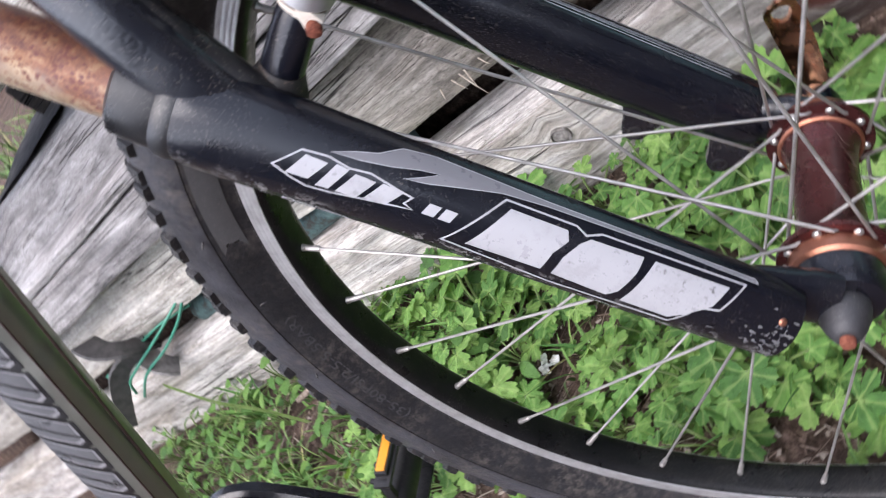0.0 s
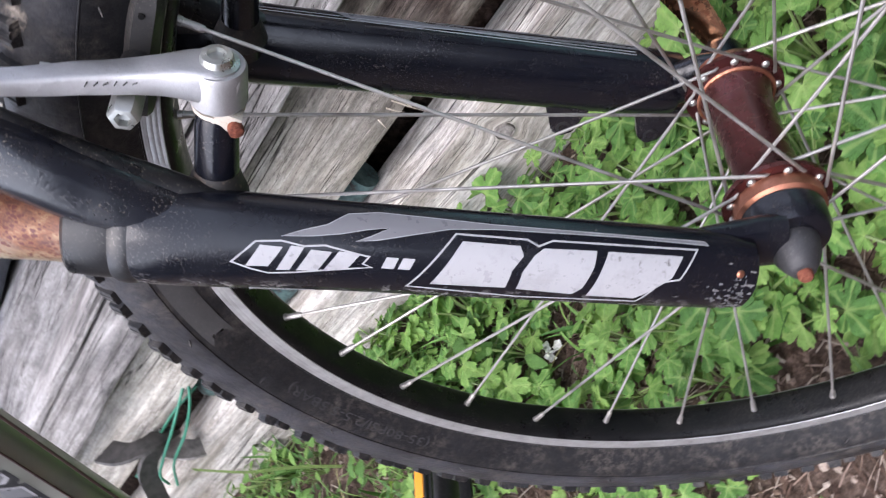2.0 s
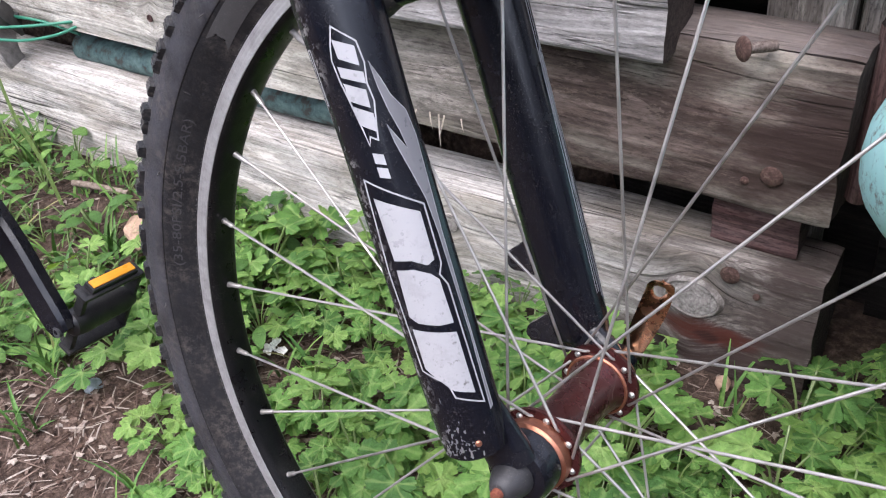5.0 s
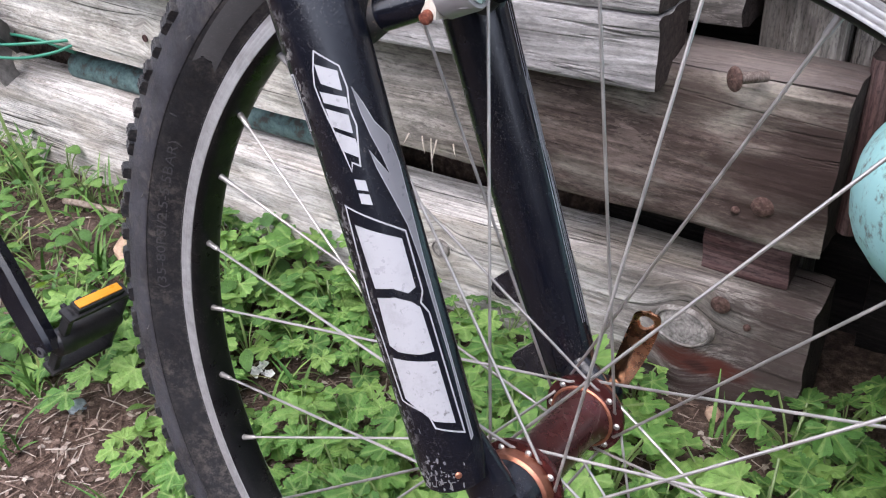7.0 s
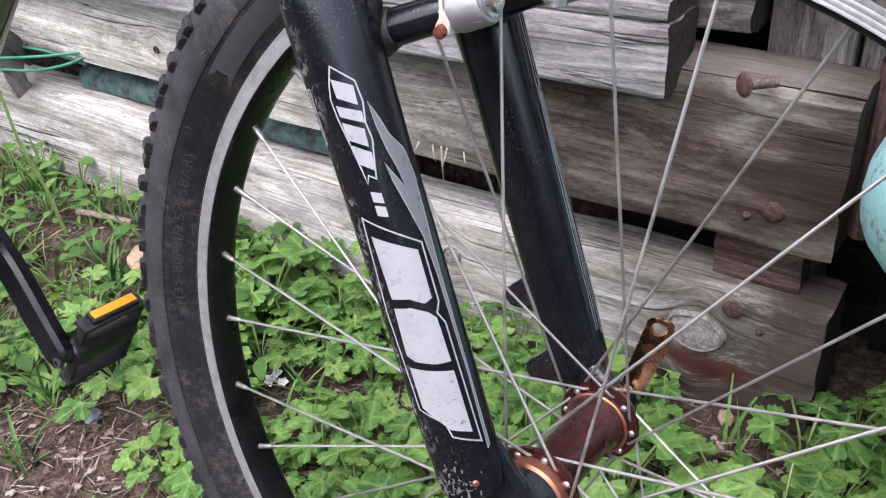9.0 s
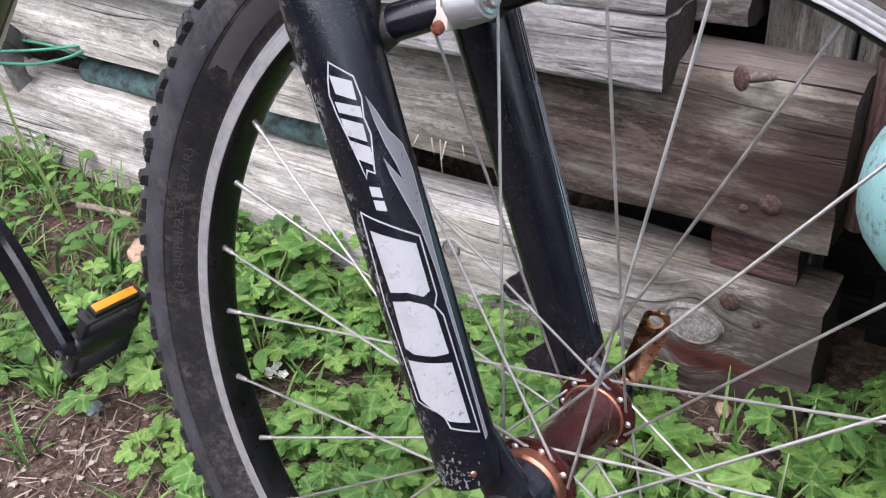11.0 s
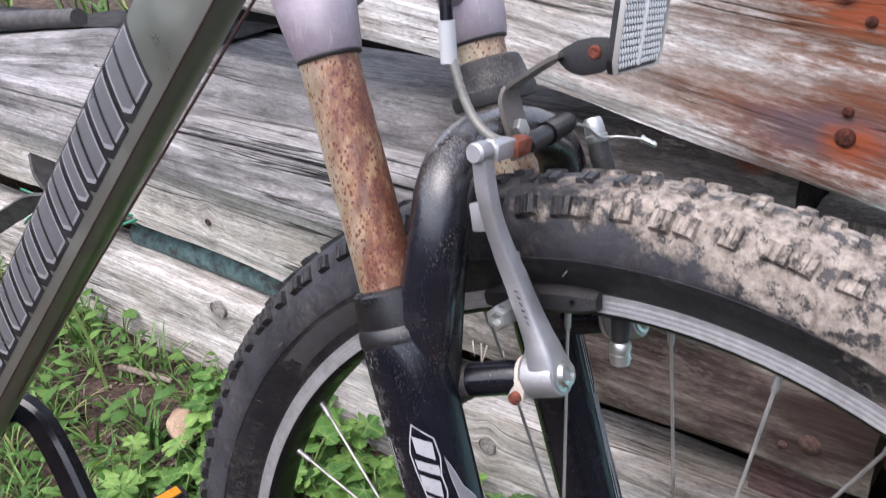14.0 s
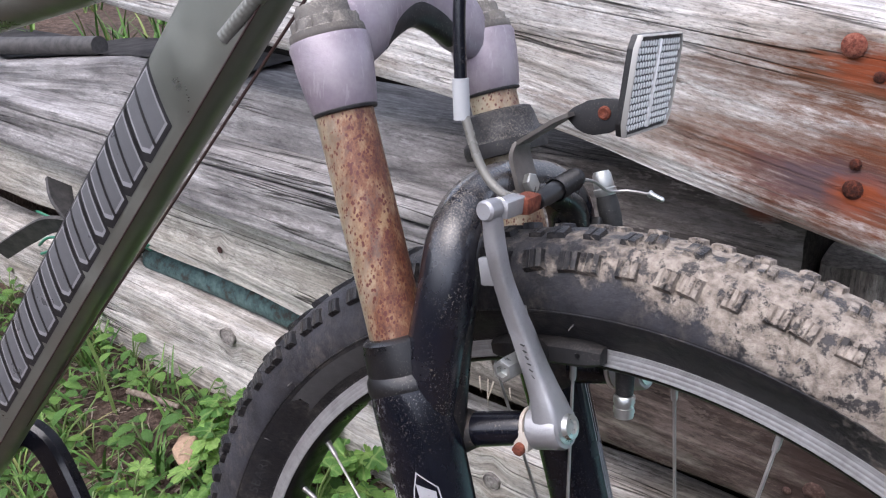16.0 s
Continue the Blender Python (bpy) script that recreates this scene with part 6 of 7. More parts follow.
bmesh.ops.recalc_face_normals(bm, faces=bm.faces)
part("lens", bm, lens_mat, refl, "clear prism lens", smooth=False)
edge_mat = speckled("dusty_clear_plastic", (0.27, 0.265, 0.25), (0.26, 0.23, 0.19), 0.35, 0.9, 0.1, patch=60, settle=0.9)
bm = bmesh.new()
inner = [(a * 0.975, b * 0.968) for a, b in face]
ring_strip(bm, [[Vector((-0.0006, a, b)) for a, b in inner], [Vector((0.0010, a, b)) for a, b in inner], [Vector((0.0012, a * 0.985, b * 0.985)) for a, b in face], [Vector((0.0004, a * 1.004, b * 1.004)) for a, b in face], [Vector((-0.0012, a * 1.004, b * 1.004)) for a, b in face]], cap=False)
turned(bm, RM)
part("lens_rim", bm, edge_mat, refl, "dusty clear lens rim")
part("lens_rib", brick(bmesh.new(), (0.0016, 0.0014, 0.039), RM @ Matrix.Translation((0.0002, 0, 0)), 0.0004, 1), lens_mat, refl)

# -- frame, steered 3.5 degrees from the fork --
STEER = Matrix.Translation((-0.0715, 0, 0.15)) @ Matrix.Rotation(radians(3.5), 4, UP) @ Matrix.Translation((0.0715, 0, -0.15))


def frame_part(name, bm, material, parent=None, label="", smooth=True):
    return part(name, turned(bm, STEER), material, parent or bike, label, smooth)


DT = (Vector((-0.540, 0, 0.100)) - Vector((-0.306, 0, 0.402))).normalized()
DN = Vector((DT.z, 0, -DT.x))
if DN.z < 0:
    DN = -DN
d0, d1 = Vector((-0.216, 0, 0.518)), Vector((-0.668, 0, -0.066))
# half section of the tube: up from its mid line, out to the side; a crease runs along its lower edge
TUBE = [(0.0300, 0), (0.0296, 0.008), (0.0280, 0.0155), (0.0250, 0.0208), (0.0205, 0.0240), (0.0140, 0.0252), (0.0020, 0.0252), (-0.0100, 0.0240), (-0.0190, 0.0220), (-0.0248, 0.0196), (-0.0254, 0.0184), (-0.0285, 0.0095), (-0.0300, 0)]
TY, TW = 0.0080, 0.0172 / 0.0252
sq = [(v / 0.03, -(TY + y * TW) / 0.03) for v, y in TUBE] + [(v / 0.03, (y * TW - TY) / 0.03) for v, y in TUBE[-2:0:-1]]
down = frame_part("down_tube", sweep(bmesh.new(), [d0.lerp(d1, k / 16) for k in range(17)], 0.0300, shape=sq, flat=1.0, up=(0, 1, 0)), olive, None, "olive green down tube with grey mark")


def tube_side(along, across, lift=0.0):
    """A point on the near side of the down tube: along from its top end, across from its mid line (up)."""
    return d0 + DT * along + DN * across + Vector((0, -0.0253 - lift, 0))


letter_dark = speckled("dark_decal_edge", (0.008, 0.008, 0.009), (0.2, 0.19, 0.18), 0.35, 0.3)
letter_grey = speckled("grey_decal_fill", (0.085, 0.087, 0.093), (0.16, 0.16, 0.16), 0.3, 0.4)


def flat_loops(loops, lift):
    bm = bmesh.new()
    edges = []
    for lp in loops:
        vs = [bm.verts.new((u, v, 0)) for u, v in lp]
        edges += [bm.edges.new((vs[i], vs[(i + 1) % len(vs)])) for i in range(len(vs))]
    bmesh.ops.triangle_fill(bm, use_beauty=True, use_dissolve=False, edges=edges)
    for c in (-0.02, -0.01, 0.0, 0.01, 0.017, 0.021, 0.024):
        bmesh.ops.bisect_plane(bm, geom=bm.verts[:] + bm.edges[:] + bm.faces[:], plane_co=(0, c, 0), plane_no=(0, 1, 0))
    for v in bm.verts:
        u, w = v.co.x, v.co.y
        y = np.interp(-w, [-q for q, _ in TUBE], [q for _, q in TUBE]).item()
        v.co = d0 + DT * u + DN * w + Vector((0, -TY - y * TW - lift, 0))
    bmesh.ops.recalc_face_normals(bm, faces=bm.faces)
    return bm


letter_line = speckled("pale_decal_line", (0.20, 0.20, 0.21), (0.2, 0.2, 0.2), 0.3, 0.4)
at_u = 0.208
for i, w in enumerate((0.039, 0.033, 0.033, 0.018, 0.031, 0.038, 0.018, 0.034, 0.032, 0.034, 0.036)):
    def block(d):
        lo, hi = -0.0165 + d, 0.0250 - d
        lean = 0.55
        return [(at_u - lean * hi * 0.6 + d, hi), (at_u - lean * lo + d, lo), (at_u - lean * lo + w - 0.006 - d, lo), (at_u - lean * lo + w - d - 0.002, lo + 0.006), (at_u - lean * hi * 0.6 + w - d, hi)]
    frame_part("mark_edge", flat_loops([block(-0.0008)], 0.0003), letter_dark, down)
    frame_part("mark_line", flat_loops([block(0.0026)], 0.0005), letter_line, down)
    frame_part("mark_block", flat_loops([block(0.0044)], 0.0007), letter_grey, down)
    if w > 0.02:
        mid = at_u + 0.5 * w + 0.002
        slot = [(mid - 0.0100, 0.0235), (mid + 0.0072, -0.0150), (mid + 0.0100, -0.0150), (mid - 0.0070, 0.0235)]
        frame_part("mark_slot", flat_loops([slot], 0.0009), letter_dark, down)
    at_u += w + 0.0006
frame_part("head_tube", sweep(bmesh.new(), [fk(0, 0, 0.475 + 0.03 * k) for k in range(6)], 0.0220, 28), olive)
frame_part("top_tube", sweep(bmesh.new(), [(-0.205, 0, 0.487), (-0.30, 0, 0.462), (-0.50, 0, 0.408), (-0.80, 0, 0.33)], 0.0205, 28), olive, None, "olive green top tube")
weld_mat = speckled("worn_weld_bead", (0.165, 0.168, 0.152), (0.3, 0.3, 0.28), 0.35, 0.5, 0.4, patch=50, veil_k=0.5)
weld_path = [tube_side(0.088 + 0.0005 * k, -0.0245 + 0.000075 * k, -0.0046) for k in range(118)]
frame_part("weld_bead", sweep(bmesh.new(), weld_path, [0.0052 * min(1.0, 0.45 + 0.11 * min(k, 117 - k)) - 0.00010 * math.sin(TAU * k / 7) for k in range(118)], 14), weld_mat, down, "rippled weld bead")
gear_mat = speckled("dark_cable", (0.035, 0.016, 0.014), (0.1, 0.06, 0.05), 0.5, 0.5)
frame_part("gear_cable", sweep(bmesh.new(), [d0 + DT * u - DN * (0.0405 - 0.014 * max(0, u - 0.1) / 0.6) + Vector((0, -TY, 0)) for u in (0.06, 0.3, 0.7)], 0.0010, 8), gear_mat, None, "thin dark cable under the down tube")
frame_part("gear_cable", sweep(bmesh.new(), [d0 + DT * u - DN * 0.0258 + Vector((0, -TY - 0.0196 * TW, 0)) for u in (0.10, 0.3, 0.5, 0.7)], 0.0007, 6), gear_mat, None, "thin rusty cable along the crease of the down tube")
frame_part("bottom_bracket", lathe(bmesh.new(), (-0.685, -0.045, -0.05), (-0.685, 1, -0.05), [(0, 0.016), (0.004, 0.021), (0.09, 0.021), (0.094, 0.017), (0.11, 0.012)], 28), black_paint)
crank_path = curve_path([(-0.692, 0.062, -0.043), (-0.676, 0.070, -0.043), (-0.652, 0.076, -0.056), (-0.620, 0.077, -0.090), (-0.588, 0.0765, -0.133), (-0.557, 0.076, -0.174)], 5)
crank = frame_part("crank_arm", sweep(bmesh.new(), crank_path, [0.0145] * 6 + [0.0150] * 15 + [0.0148] * 3 + [0.0142, 0.011], shape=[(0.7, -1), (1, -0.6), (1, 0.6), (0.7, 1), (-0.7, 1), (-1, 0.6), (-1, -0.6), (-0.7, -1)], flat=0.62, up=(0, 1, 0)), black_paint, None, "black crank arm with worn edges")
frame_part("spindle_end", lathe(bmesh.new(), (-0.559, 0.072, -0.171), (-0.559, -1, -0.171), [(0, 0.0062), (0.0045, 0.0058), (0.0048, 0.003), (0.003, 0.0028), (0.0028, 0.0003)], 18), boot_rubber, crank)

# pedal, turned so that its reflector looks up and ahead
PX, PZ = Vector((0.47, 0, 0.88)), Vector((-0.88, 0, 0.47))
pc = Vector((-0.559, 0.1215, -0.170))


def pedal_box(name, c, size, material, parent, label="", bev=0.002):
    m = Matrix.Translation(pc + PX * c[0] + Vector((0, c[1], 0)) + PZ * c[2])
    turn = Matrix((PX, Vector((0, 1, 0)), PZ)).transposed().to_4x4()
    return frame_part(name, brick(bmesh.new(), size, m @ turn, bev), material, parent, label)


pedal = frame_part("pedal", lathe(bmesh.new(), pc + Vector((0, -0.040, 0)), pc + Vector((0, 1, 0)), [(0, 0.0085), (0.004, 0.0135), (0.018, 0.0150), (0.022, 0.0145), (0.066, 0.0140), (0.072, 0.0120), (0.078, 0.0105)], 20), black_plastic, None, "black plastic pedal with amber reflectors")
pedal_box("side_plate", (0, 0.036, 0), (0.090, 0.005, 0.016), black_plastic, pedal)
for q in (-1, 1):
    pedal_box("side_arm", (q * 0.030, -0.030, 0), (0.030, 0.007, 0.011), black_plastic, pedal)
    for k in range(4):
        pedal_box("stud", (q * 0.042, -0.028 + 0.018 * k, 0.0105), (0.004, 0.005, 0.006), black_plastic, pedal, "", 0.001)
for q in (-1, 1):
    pedal_box("cage_bar", (q * 0.042, 0.001, 0), (0.005, 0.074, 0.018), black_plastic, pedal)
    pedal_box("reflector_case", (q * 0.0470, 0.003, 0.001), (0.007, 0.056, 0.014), black_plastic, pedal)
    pedal_box("amber_reflector", (q * 0.0510, 0.003, 0.001), (0.0022, 0.051, 0.0095), glow_amber, pedal, "amber pedal reflector", 0.0006)

# ---- plants and litter ----
def leaf_mat(name, lo, mid, hi, grain=5.0):
    m = node_mat(name, mid, 0.5, 0, 0.35)
    v = coords(m)
    oi = add(m, "ShaderNodeObjectInfo")
    c = ramp(m, oi.outputs["Random"], [(0.0, lo), (0.5, mid), (1.0, hi)])
    n = ramp(m, noise_tex(m, v, grain, 6, 0.65), [(0.3, grey(0.62)), (0.7, grey(1.2))])
    c = mix(m, 0.8, c, n, 'MULTIPLY')
    va = add(m, "ShaderNodeAttribute")
    va.attribute_name = "vein"
    c = mix(m, va.outputs["Fac"], c, tuple(min(0.5, q * 1.6 + 0.03) for q in hi))
    to(m, "Base Color", c)
    m.node_tree.nodes["Principled BSDF"].inputs["Transmission Weight"].default_value = 0.0
    tr = add(m, "ShaderNodeBsdfTranslucent")
    wire(m, mix(m, 1.0, c, (1.25, 1.2, 0.5), 'MULTIPLY'), tr.inputs["Color"])
    ms = add(m, "ShaderNodeMixShader")
    ms.inputs[0].default_value = 0.28
    out = m.node_tree.nodes["Material Output"]
    wire(m, m.node_tree.nodes["Principled BSDF"].outputs[0], ms.inputs[1])
    wire(m, tr.outputs[0], ms.inputs[2])
    wire(m, ms.outputs[0], out.inputs["Surface"])
    bump(m, noise_tex(m, v, grain * 1.6, 5, 0.65), 0.8, 0.004)
    return m


LEAF = leaf_mat("bright_lobed_leaf", (0.066, 0.168, 0.038), (0.125, 0.270, 0.058), (0.215, 0.365, 0.092))
CLOVER = leaf_mat("small_round_leaf", (0.045, 0.115, 0.028), (0.08, 0.18, 0.04), (0.14, 0.26, 0.06))
STEM = node_mat("pale_leaf_stalk", (0.13, 0.19, 0.06), 0.5)
BLADE = leaf_mat("grass_blade", (0.045, 0.11, 0.026), (0.085, 0.17, 0.042), (0.17, 0.22, 0.07), 90)


def lobed_leaf(seed, lobes=5):
    """A rounded, lobed and toothed leaf about 1 wide, stalk at the origin, tip along +x, crinkled and folded along its veins."""
    rnd = random.Random(seed)
    dirs = {5: [-122, -62, 0, 62, 122], 3: [-88, 0, 88]}[lobes]
    lens = {5: [0.54, 0.68, 0.78, 0.68, 0.54], 3: [0.62, 0.74, 0.62]}[lobes]
    deep = rnd.uniform(0.34, 0.52)
    out = []
    for k, (d, ln) in enumerate(zip(dirs, lens)):
        d += rnd.uniform(-7, 7)
        ln *= rnd.uniform(0.88, 1.1)
        half = 31 if lobes == 5 else 44
        for j in range(13):
            f = -1 + 2 * j / 13
            tooth = 0.055 if j % 3 == 1 else (-0.06 if j % 3 == 0 else 0.03)
            if j == 0:
                tooth = -0.10
            r = ln * (1 - deep * abs(f) ** 3.4 + tooth * rnd.uniform(0.6, 1.3))
            out.append((radians(d + f * half), r, abs(f)))
    bm = bmesh.new()
    c = bm.verts.new((0.0, 0, 0))
    cup, droop, ph = rnd.uniform(-0.10, 0.22), rnd.uniform(0.0, 0.35), rnd.uniform(0, 6)

    def at(a, r, f):
        x, y = r * math.cos(a), r * math.sin(a)
        fold = 0.13 * r * (f - 0.4)
        return (x + 0.05, y, cup * r * r + fold - droop * max(0, x) ** 2 * 0.6 + 0.05 * r * math.sin(5 * a + ph) + 0.035 * noise.noise(Vector((x * 5, y * 5, seed))))
    levels = [[bm.verts.new(at(a, r * q, f * g)) for a, r, f in out] for q, g in ((0.35, 0.8), (0.7, 1.0), (1.0, 0.9))]
    n = len(out)
    for i in range(n - 1):
        bm.faces.new((c, levels[0][i], levels[0][i + 1]))
        for p, q in zip(levels, levels[1:]):
            bm.faces.new((p[i], q[i], q[i + 1], p[i + 1]))
    bmesh.ops.recalc_face_normals(bm, faces=bm.faces)
    me = bpy.data.meshes.new("leaf")
    bm.to_mesh(me)
    bm.free()
    me.polygons.foreach_set("use_smooth", [True] * len(me.polygons))
    vein = me.attributes.new("vein", 'FLOAT', 'POINT')
    vein.data.foreach_set("value", [0.6] + [max(0.0, 0.55 - 3.2 * f) for _ in range(3) for a, r, f in out])
    me.materials.append(LEAF)
    return me


def oval_leaf(seed):
    rnd = random.Random(seed)
    bm = bmesh.new()
    n = 9
    wmax = rnd.uniform(0.22, 0.36)
    rows = []
    for i in range(n):
        t = i / (n - 1)
        w = wmax * math.sin(math.pi * min(0.97, t * 0.94 + 0.03)) ** 0.8
        z = 0.12 * math.sin(t * 2.5) - 0.14 * t * t
        rows.append([Vector((t, -w, z + 0.05 * w)), Vector((t, 0, z)), Vector((t, w, z + 0.05 * w))])
    ring_strip(bm, rows, closed=False)
    me = bpy.data.meshes.new("leaf")
    bm.to_mesh(me)
    bm.free()
    me.polygons.foreach_set("use_smooth", [True] * len(me.polygons))
    me.materials.append(CLOVER)
    return me


LEAVES = [lobed_leaf(k, 5 if k % 3 else 3) for k in range(12)]
OVALS = [oval_leaf(k) for k in range(5)]


stalk_bm = sweep(bmesh.new(), curve_path([(0, 0, -0.08), (0.35, 0, 0.6), (1, 0, 1)], 3), 0.035, 5)
STALK = bpy.data.meshes.new("stalk")
stalk_bm.to_mesh(STALK)
stalk_bm.free()
STALK.materials.append(STEM)


def plant(seed, kind):
    """A low weed: arching stalks from one root, a leaf on each."""
    rnd = random.Random(seed)
    root = thing("weed", "low green weed with toothed lobed leaves" if kind == "lobed" else "small weed with oval green leaves", "weed", group="weeds at the foot of the wall" if kind == "lobed" else "small oval-leaved weeds")
    count = rnd.randint(10, 14) if kind == "lobed" else rnd.randint(7, 11)
    for k in range(count):
        a = TAU * k / count + rnd.uniform(-0.4, 0.4)
        reach = rnd.uniform(0.008, 0.052) if kind == "lobed" else rnd.uniform(0.006, 0.03)
        high = rnd.uniform(0.025, 0.075) - reach * 0.3 if kind == "lobed" else rnd.uniform(0.01, 0.045)
        tip = Vector((reach * math.cos(a), reach * math.sin(a), high))
        stalk = new("stalk", STALK)
        stalk.parent = root
        stalk.matrix_local = Matrix.Rotation(a, 4, 'Z') @ Matrix.Diagonal((reach, 0.032, high, 1))
        size = rnd.uniform(0.017, 0.040) if kind == "lobed" else rnd.uniform(0.011, 0.026)
        ob = new("leaf", rnd.choice(LEAVES if kind == "lobed" else OVALS))
        ob.parent = root
        ob.matrix_local = Matrix.Translation(tip) @ Matrix.Rotation(a + rnd.uniform(-0.5, 0.5), 4, 'Z') @ Matrix.Rotation(rnd.uniform(-0.25, 0.5), 4, 'Y') @ Matrix.Rotation(rnd.uniform(-0.35, 0.35), 4, 'X') @ Matrix.Scale(size, 4)
    return root


rnd = random.Random(77)


def fits(x, y):
    """How densely the lobed weeds grow here."""
    if y > 0.385 or (x > 0.05 and y > 0.62):
        return 0.0
    bare = math.exp(-(((x + 0.62) / 0.20) ** 2 + ((y - 0.02) / 0.10) ** 2)) + 1.0 * math.exp(-(((x + 0.005) / 0.105) ** 2 + ((y - 0.345) / 0.065) ** 2)) + 0.8 * math.exp(-(((x + 0.33) / 0.08) ** 2 + ((y - 0.10) / 0.035) ** 2))
    n = noise.noise(Vector((x * 7, y * 7, 9))) * 0.5
    return max(0.0, 0.85 + n - 1.3 * bare)


protos = [plant(100 + k, "lobed") for k in range(7)]
placed = []
for _ in range(2600):
    x, y = rnd.uniform(-0.80, 0.62), rnd.uniform(-0.02, 0.40)
    if rnd.random() > fits(x, y) or any((x - a) ** 2 + (y - b) ** 2 < 0.045 ** 2 for a, b in placed):
        continue
    if (y < 0.05 and x > -0.3) or ((x + 0.785) / 0.075) ** 2 + ((y - 0.245) / 0.055) ** 2 < 1:
        continue
    if (x + 0.463) ** 2 + (y - 0.183) ** 2 < 0.052 ** 2:
        continue
    placed.append((x, y))
for x, y in [(0.10 + 0.075 * k, 0.42 + 0.05 * (k % 3)) for k in range(7)]:
    placed.append((x, y))
for i, (x, y) in enumerate(placed):
    s = rnd.uniform(0.75, 1.15)
    m = Matrix.Translation((x, y, ground_height(x, y))) @ Matrix.Rotation(rnd.uniform(0, TAU), 4, 'Z') @ Matrix.Scale(s, 4)
    if i < len(protos):
        protos[i].matrix_world = m
    else:
        ob = copy_thing(protos[i % len(protos)], m)
        ob.scale = (s, s, s)

small = [plant(300 + k, "oval") for k in range(5)]
spots = []
for _ in range(900):
    x, y = rnd.uniform(-1.5, -0.45), rnd.uniform(-0.05, 0.39)
    bare = math.exp(-(((x + 0.62) / 0.17) ** 2 + ((y - 0.02) / 0.10) ** 2))
    keep = 0.82 + 0.5 * noise.noise(Vector((x * 6, y * 6, 3))) - 1.1 * bare - (0.4 if x > -0.7 else 0)
    if ((x + 0.785) / 0.075) ** 2 + ((y - 0.245) / 0.055) ** 2 < 1 or ((x + 0.93) / 0.095) ** 2 + ((y - 0.295) / 0.046) ** 2 < 1:
        continue
    if rnd.random() < keep and all((x - a) ** 2 + (y - b) ** 2 > 0.040 ** 2 for a, b in spots):
        spots.append((x, y))
for i, (x, y) in enumerate(spots):
    s = rnd.uniform(0.8, 1.4)
    m = Matrix.Translation((x, y, ground_height(x, y))) @ Matrix.Rotation(rnd.uniform(0, TAU), 4, 'Z')
    if i < len(small):
        small[i].matrix_world = m
    else:
        ob = copy_thing(small[i % len(small)], m)
        ob.scale = (s, s, s)


def grass():
    r = random.Random(5)
    bm = bmesh.new()
    tufts = []
    for _ in range(330):
        x, y = r.uniform(-1.7, 0.15), r.uniform(-0.16, 0.39)
        far = x < -0.62
        nearcam = y < 0.03 and x > -0.45
        bare = math.exp(-(((x + 0.62) / 0.15) ** 2 + ((y - 0.0) / 0.08) ** 2))
        if r.random() < (0.75 if far else (0.65 if nearcam else 0.10)) - 0.75 * bare:
            tufts.append((x, y, 1.0))
    for k in range(26):
        tufts.append((r.uniform(-2.0, -1.2), r.uniform(0.62, 1.1), 1.5))
    for x, y, big in tufts:
        for b in range(r.randint(4, 10)):
            a, ln = r.uniform(0, TAU), r.uniform(0.03, 0.095) * big
            lean = r.uniform(0.25, 1.1)
            w = r.uniform(0.0012, 0.0034)
            base = Vector((x + r.uniform(-0.02, 0.02), y + r.uniform(-0.02, 0.02), 0))
            base.z = ground_height(base.x, base.y) - 0.002
            d, sd = Vector((math.cos(a), math.sin(a), 0)), Vector((-math.sin(a), math.cos(a), 0))
            prev = None
            for i in range(6):
                t = i / 5
                p = base + d * ln * lean * t * (0.4 + 0.6 * t) + Vector((0, 0, ln * (t - 0.42 * lean * t * t)))
                ww = w * (1 - t ** 2.2) + 0.0001
                row = [bm.verts.new(p - sd * ww), bm.verts.new(p - Vector((0, 0, ww * 0.4))), bm.verts.new(p + sd * ww)]
                if prev:
                    bm.faces.new((prev[0], prev[1], row[1], row[0]))
                    bm.faces.new((prev[1], prev[2], row[2], row[1]))
                prev = row
    ob = link_bm("grass", bm, GRASS_MAT)
    tagged(ob, "scattered tufts of green grass blades", "grass", kind="stuff")


def island_mat(name, stops, rough=0.9):
    m = node_mat(name, stops[0][1], rough, 0, 0.2)
    ge = add(m, "ShaderNodeNewGeometry")
    c = ramp(m, ge.outputs["Random Per Island"], stops)
    v = coords(m)
    n = ramp(m, noise_tex(m, v, 260, 5, 0.65), [(0.3, grey(0.6)), (0.7, grey(1.2))])
    to(m, "Base Color", mix(m, 0.85, c, n, 'MULTIPLY'))
    bump(m, noise_tex(m, v, 420, 4, 0.6), 0.4, 0.0012)
    return m


GRASS_MAT = island_mat("green_grass_blades", [(0.0, (0.045, 0.115, 0.025)), (0.5, (0.085, 0.18, 0.04)), (0.85, (0.14, 0.24, 0.06)), (1.0, (0.26, 0.24, 0.10))], 0.5)
grass()


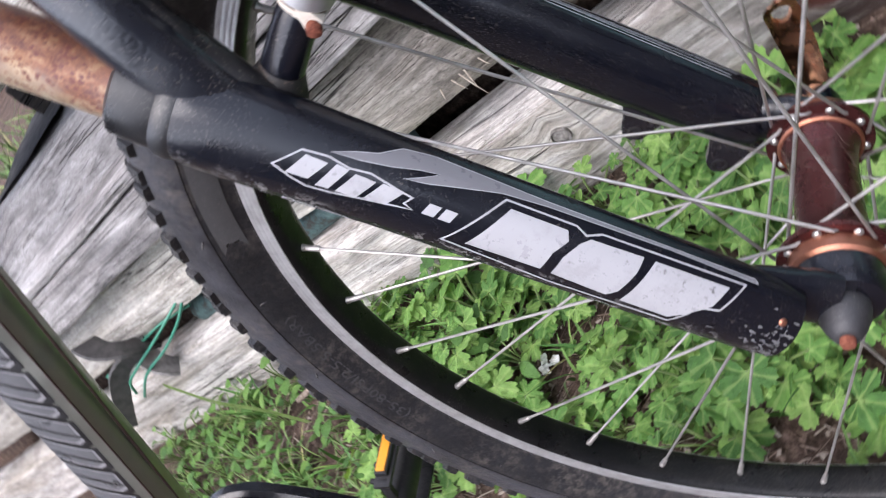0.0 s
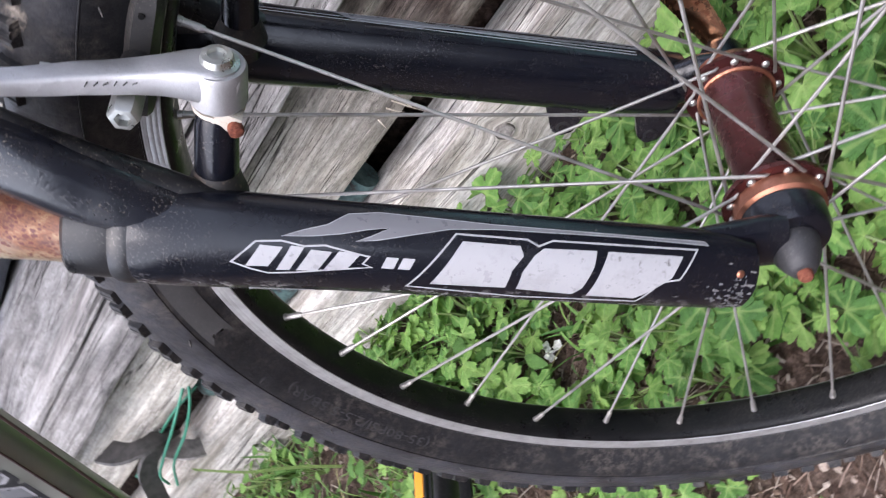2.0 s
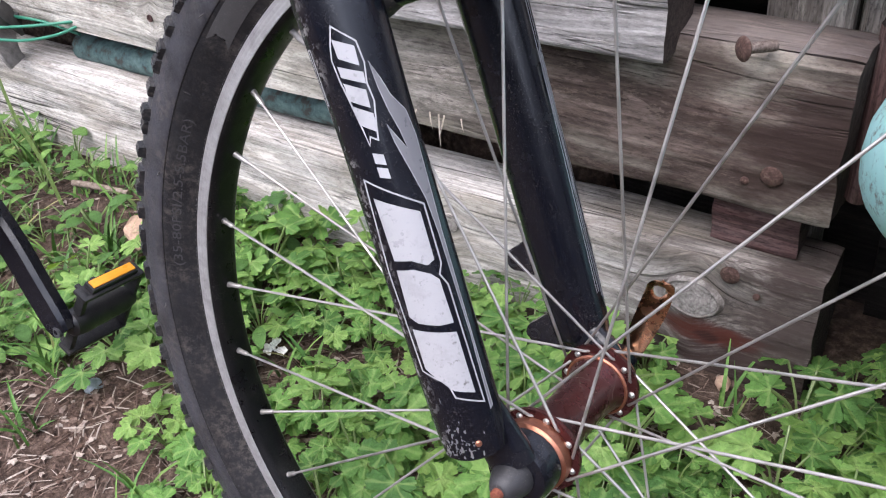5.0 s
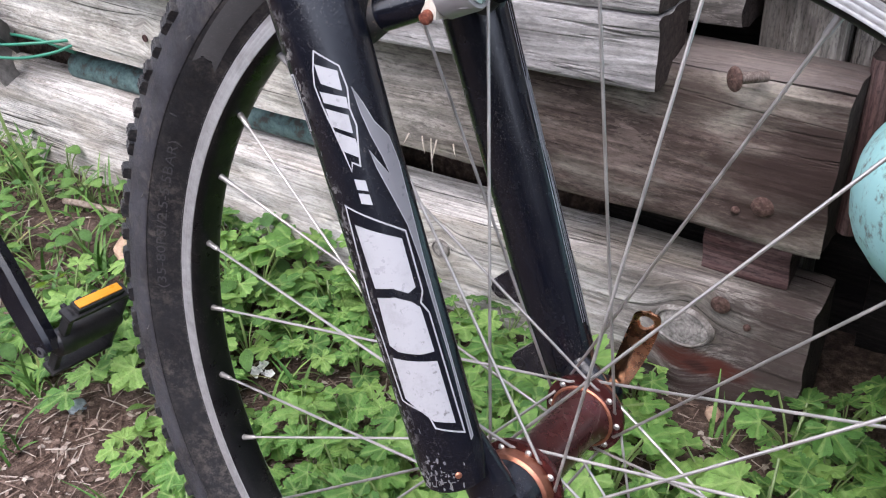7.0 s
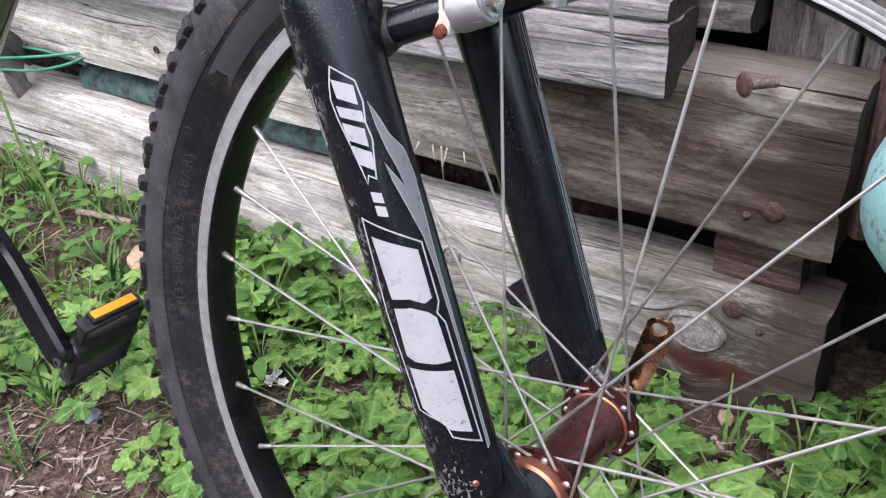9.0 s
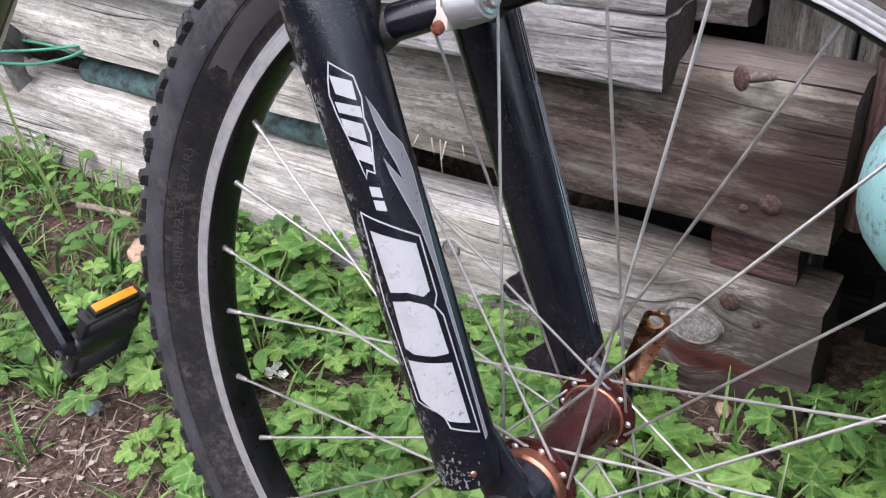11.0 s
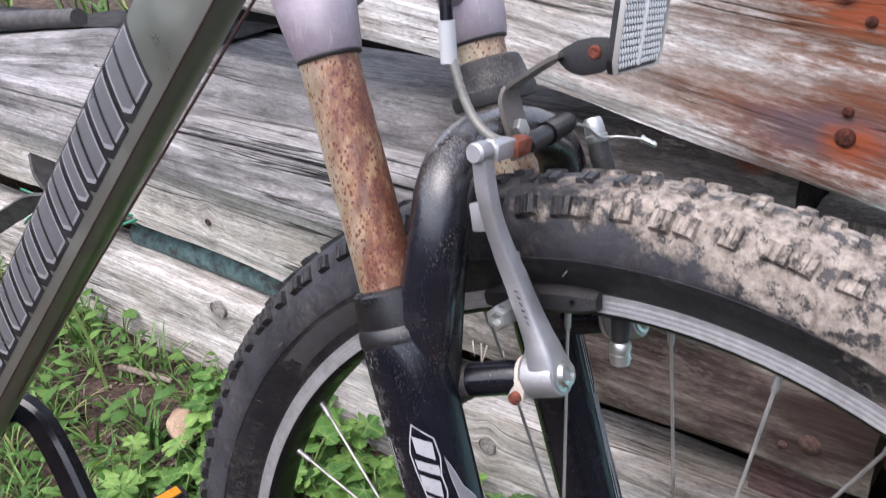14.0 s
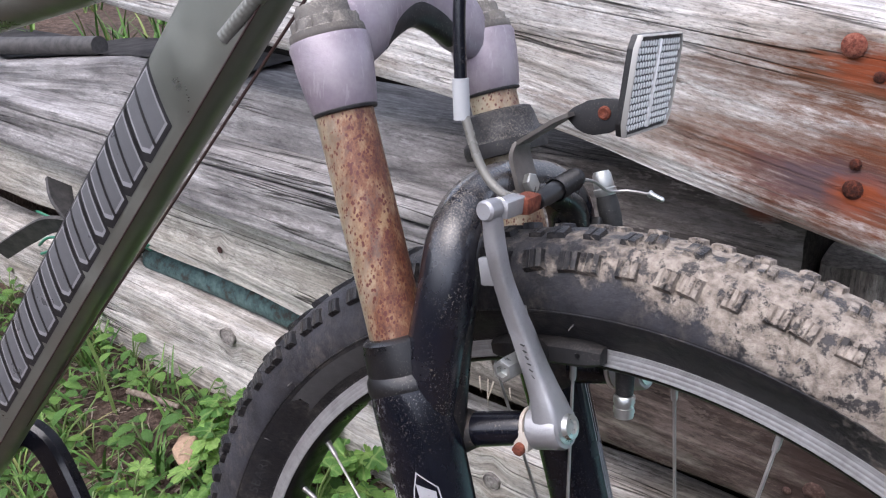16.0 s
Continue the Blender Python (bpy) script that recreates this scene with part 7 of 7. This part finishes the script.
def mulch():
    r = random.Random(9)
    bm = bmesh.new()
    for _ in range(15000):
        x, y = r.uniform(-1.3, 0.35), r.uniform(-0.22, 0.41)
        if r.random() > 0.35 + 0.8 * math.exp(-(((x + 0.55) / 0.3) ** 2 + (y / 0.14) ** 2)) + (0.3 if x > -0.5 and y < 0.36 else 0):
            continue
        z = ground_height(x, y)
        twig = r.random() < 0.62
        ln = r.uniform(0.010, 0.048) if twig else r.uniform(0.003, 0.011)
        wd = r.uniform(0.00035, 0.0011) if twig else r.uniform(0.0014, 0.0042)
        th = wd * (0.9 if twig else 0.35)
        m = Matrix.Translation((x, y, z + th + r.uniform(0, 0.004))) @ Euler((r.uniform(-0.35, 0.35), r.uniform(-0.25, 0.25), r.uniform(0, TAU))).to_matrix().to_4x4()
        k = r.uniform(-0.3, 0.3) * wd * 3
        a = [bm.verts.new(m @ Vector(c)) for c in ((-ln / 2, -wd, 0), (-ln / 2, wd * 0.7, 0), (-ln / 2, 0, th))]
        c_ = [bm.verts.new(m @ Vector(c)) for c in ((0, -wd + k, 0.001), (0, wd + k, 0.001), (0, k, th * 1.3))]
        b = [bm.verts.new(m @ Vector(c)) for c in ((ln / 2, -wd * 0.6, 0), (ln / 2, wd, 0), (ln / 2, 0, th * 0.8))]
        for p, q in ((a, c_), (c_, b)):
            for i in range(3):
                j = (i + 1) % 3
                bm.faces.new((p[i], p[j], q[j], q[i]))
        bm.faces.new(a[::-1])
        bm.faces.new(b)
    ob = link_bm("mulch", bm, island_mat("bark_chips", [(0.0, (0.035, 0.021, 0.016)), (0.35, (0.090, 0.057, 0.043)), (0.66, (0.19, 0.138, 0.112)), (1.0, (0.36, 0.31, 0.265))]), smooth=False)
    tagged(ob, "loose brown bark chips and dry twigs", "mulch", kind="stuff")


mulch()


def lump(name, label, category, x, y, size, material, seed, lift=0.3):
    bm = bmesh.new()
    bmesh.ops.create_icosphere(bm, subdivisions=3, radius=1.0)
    for v in bm.verts:
        v.co *= 1 + 0.28 * noise.noise(v.co * 1.6 + Vector((seed, 0, 0))) + 0.08 * noise.noise(v.co * 5 + Vector((seed, 2, 0)))
    bmesh.ops.scale(bm, vec=size, verts=bm.verts)
    ob = link_bm(name, bm, material)
    ob.location = (x, y, ground_height(x, y) + size[2] * lift)
    ob.rotation_euler = (0, 0, seed * 1.3)
    return tagged(ob, label, category)


stone_mat = island_mat("blue_grey_stone", [(0.0, (0.30, 0.34, 0.37)), (1.0, (0.36, 0.40, 0.43))], 0.8)
chunk_mat = island_mat("broken_pale_wood", [(0.0, (0.36, 0.24, 0.17)), (1.0, (0.42, 0.29, 0.21))])
petal_mat = island_mat("crumpled_white_petal", [(0.0, (0.72, 0.71, 0.69)), (1.0, (0.78, 0.77, 0.74))], 0.7)
lump("stone", "small blue-grey stone on the mulch", "stone", -0.625, 0.056, (0.011, 0.009, 0.008), stone_mat, 1)
lump("wood_chunk", "broken lump of pale brown wood", "wood chunk", -0.795, 0.275, (0.040, 0.020, 0.017), chunk_mat, 2, 1.3)
lump("stone", "small pale stone by the timber", "stone", -0.018, 0.392, (0.010, 0.008, 0.007), chunk_mat, 4, 0.5)
lump("stone", "small white pebble on the mulch", "stone", -0.545, 0.055, (0.006, 0.005, 0.004), petal_mat, 6)
stick_mat = node_mat("grey_brown_bark", (0.2, 0.16, 0.13), 0.9, 0, 0.2)
to(stick_mat, "Base Color", ramp(stick_mat, noise_tex(stick_mat, coords(stick_mat), 160, 6, 0.7), [(0.32, (0.09, 0.07, 0.055)), (0.52, (0.20, 0.16, 0.13)), (0.72, (0.32, 0.27, 0.225))]))
bump(stick_mat, noise_tex(stick_mat, coords(stick_mat), 300, 5, 0.7), 0.6, 0.002)
stick = thing("stick", "bare grey-brown broken stick on the ground", "stick")
zz = ground_height(-0.96, 0.365)
part("wood", sweep(bmesh.new(), [(-0.992, 0.312, zz + 0.020), (-0.965, 0.318, zz + 0.021), (-0.935, 0.325, zz + 0.020), (-0.893, 0.335, zz + 0.018)], [0.0046, 0.0052, 0.0049, 0.0036], 12), stick_mat, stick)
flower = thing("petals", "crumpled white fallen petals on the leaves", "petals")
for k in range(5):
    bm = bmesh.new()
    bmesh.ops.create_grid(bm, x_segments=5, y_segments=5, size=0.0055)
    for v in bm.verts:
        v.co.z = 0.004 * noise.noise(v.co * 260 + Vector((k * 7, 0, 0)))
        v.co += Vector((0.008 * math.cos(k * 1.9), 0.006 * math.sin(k * 1.9), 0.003 * (k % 3)))
    turned(bm, Matrix.Translation((-0.472, 0.200, ground_height(-0.472, 0.2) + 0.014)) @ Matrix.Rotation(0.5 * k, 4, 'X'))
    part("petal", bm, petal_mat, flower)
sprig = thing("grass_stalk", "long flat green grass leaf against the timber", "grass")
part("blade", sweep(bmesh.new(), curve_path([(-1.14, 0.33, 0.215), (-1.07, 0.30, 0.155), (-1.02, 0.29, 0.10), (-0.98, 0.28, 0.02)], 6), 0.0075, 6, flat=0.15), BLADE, sprig)
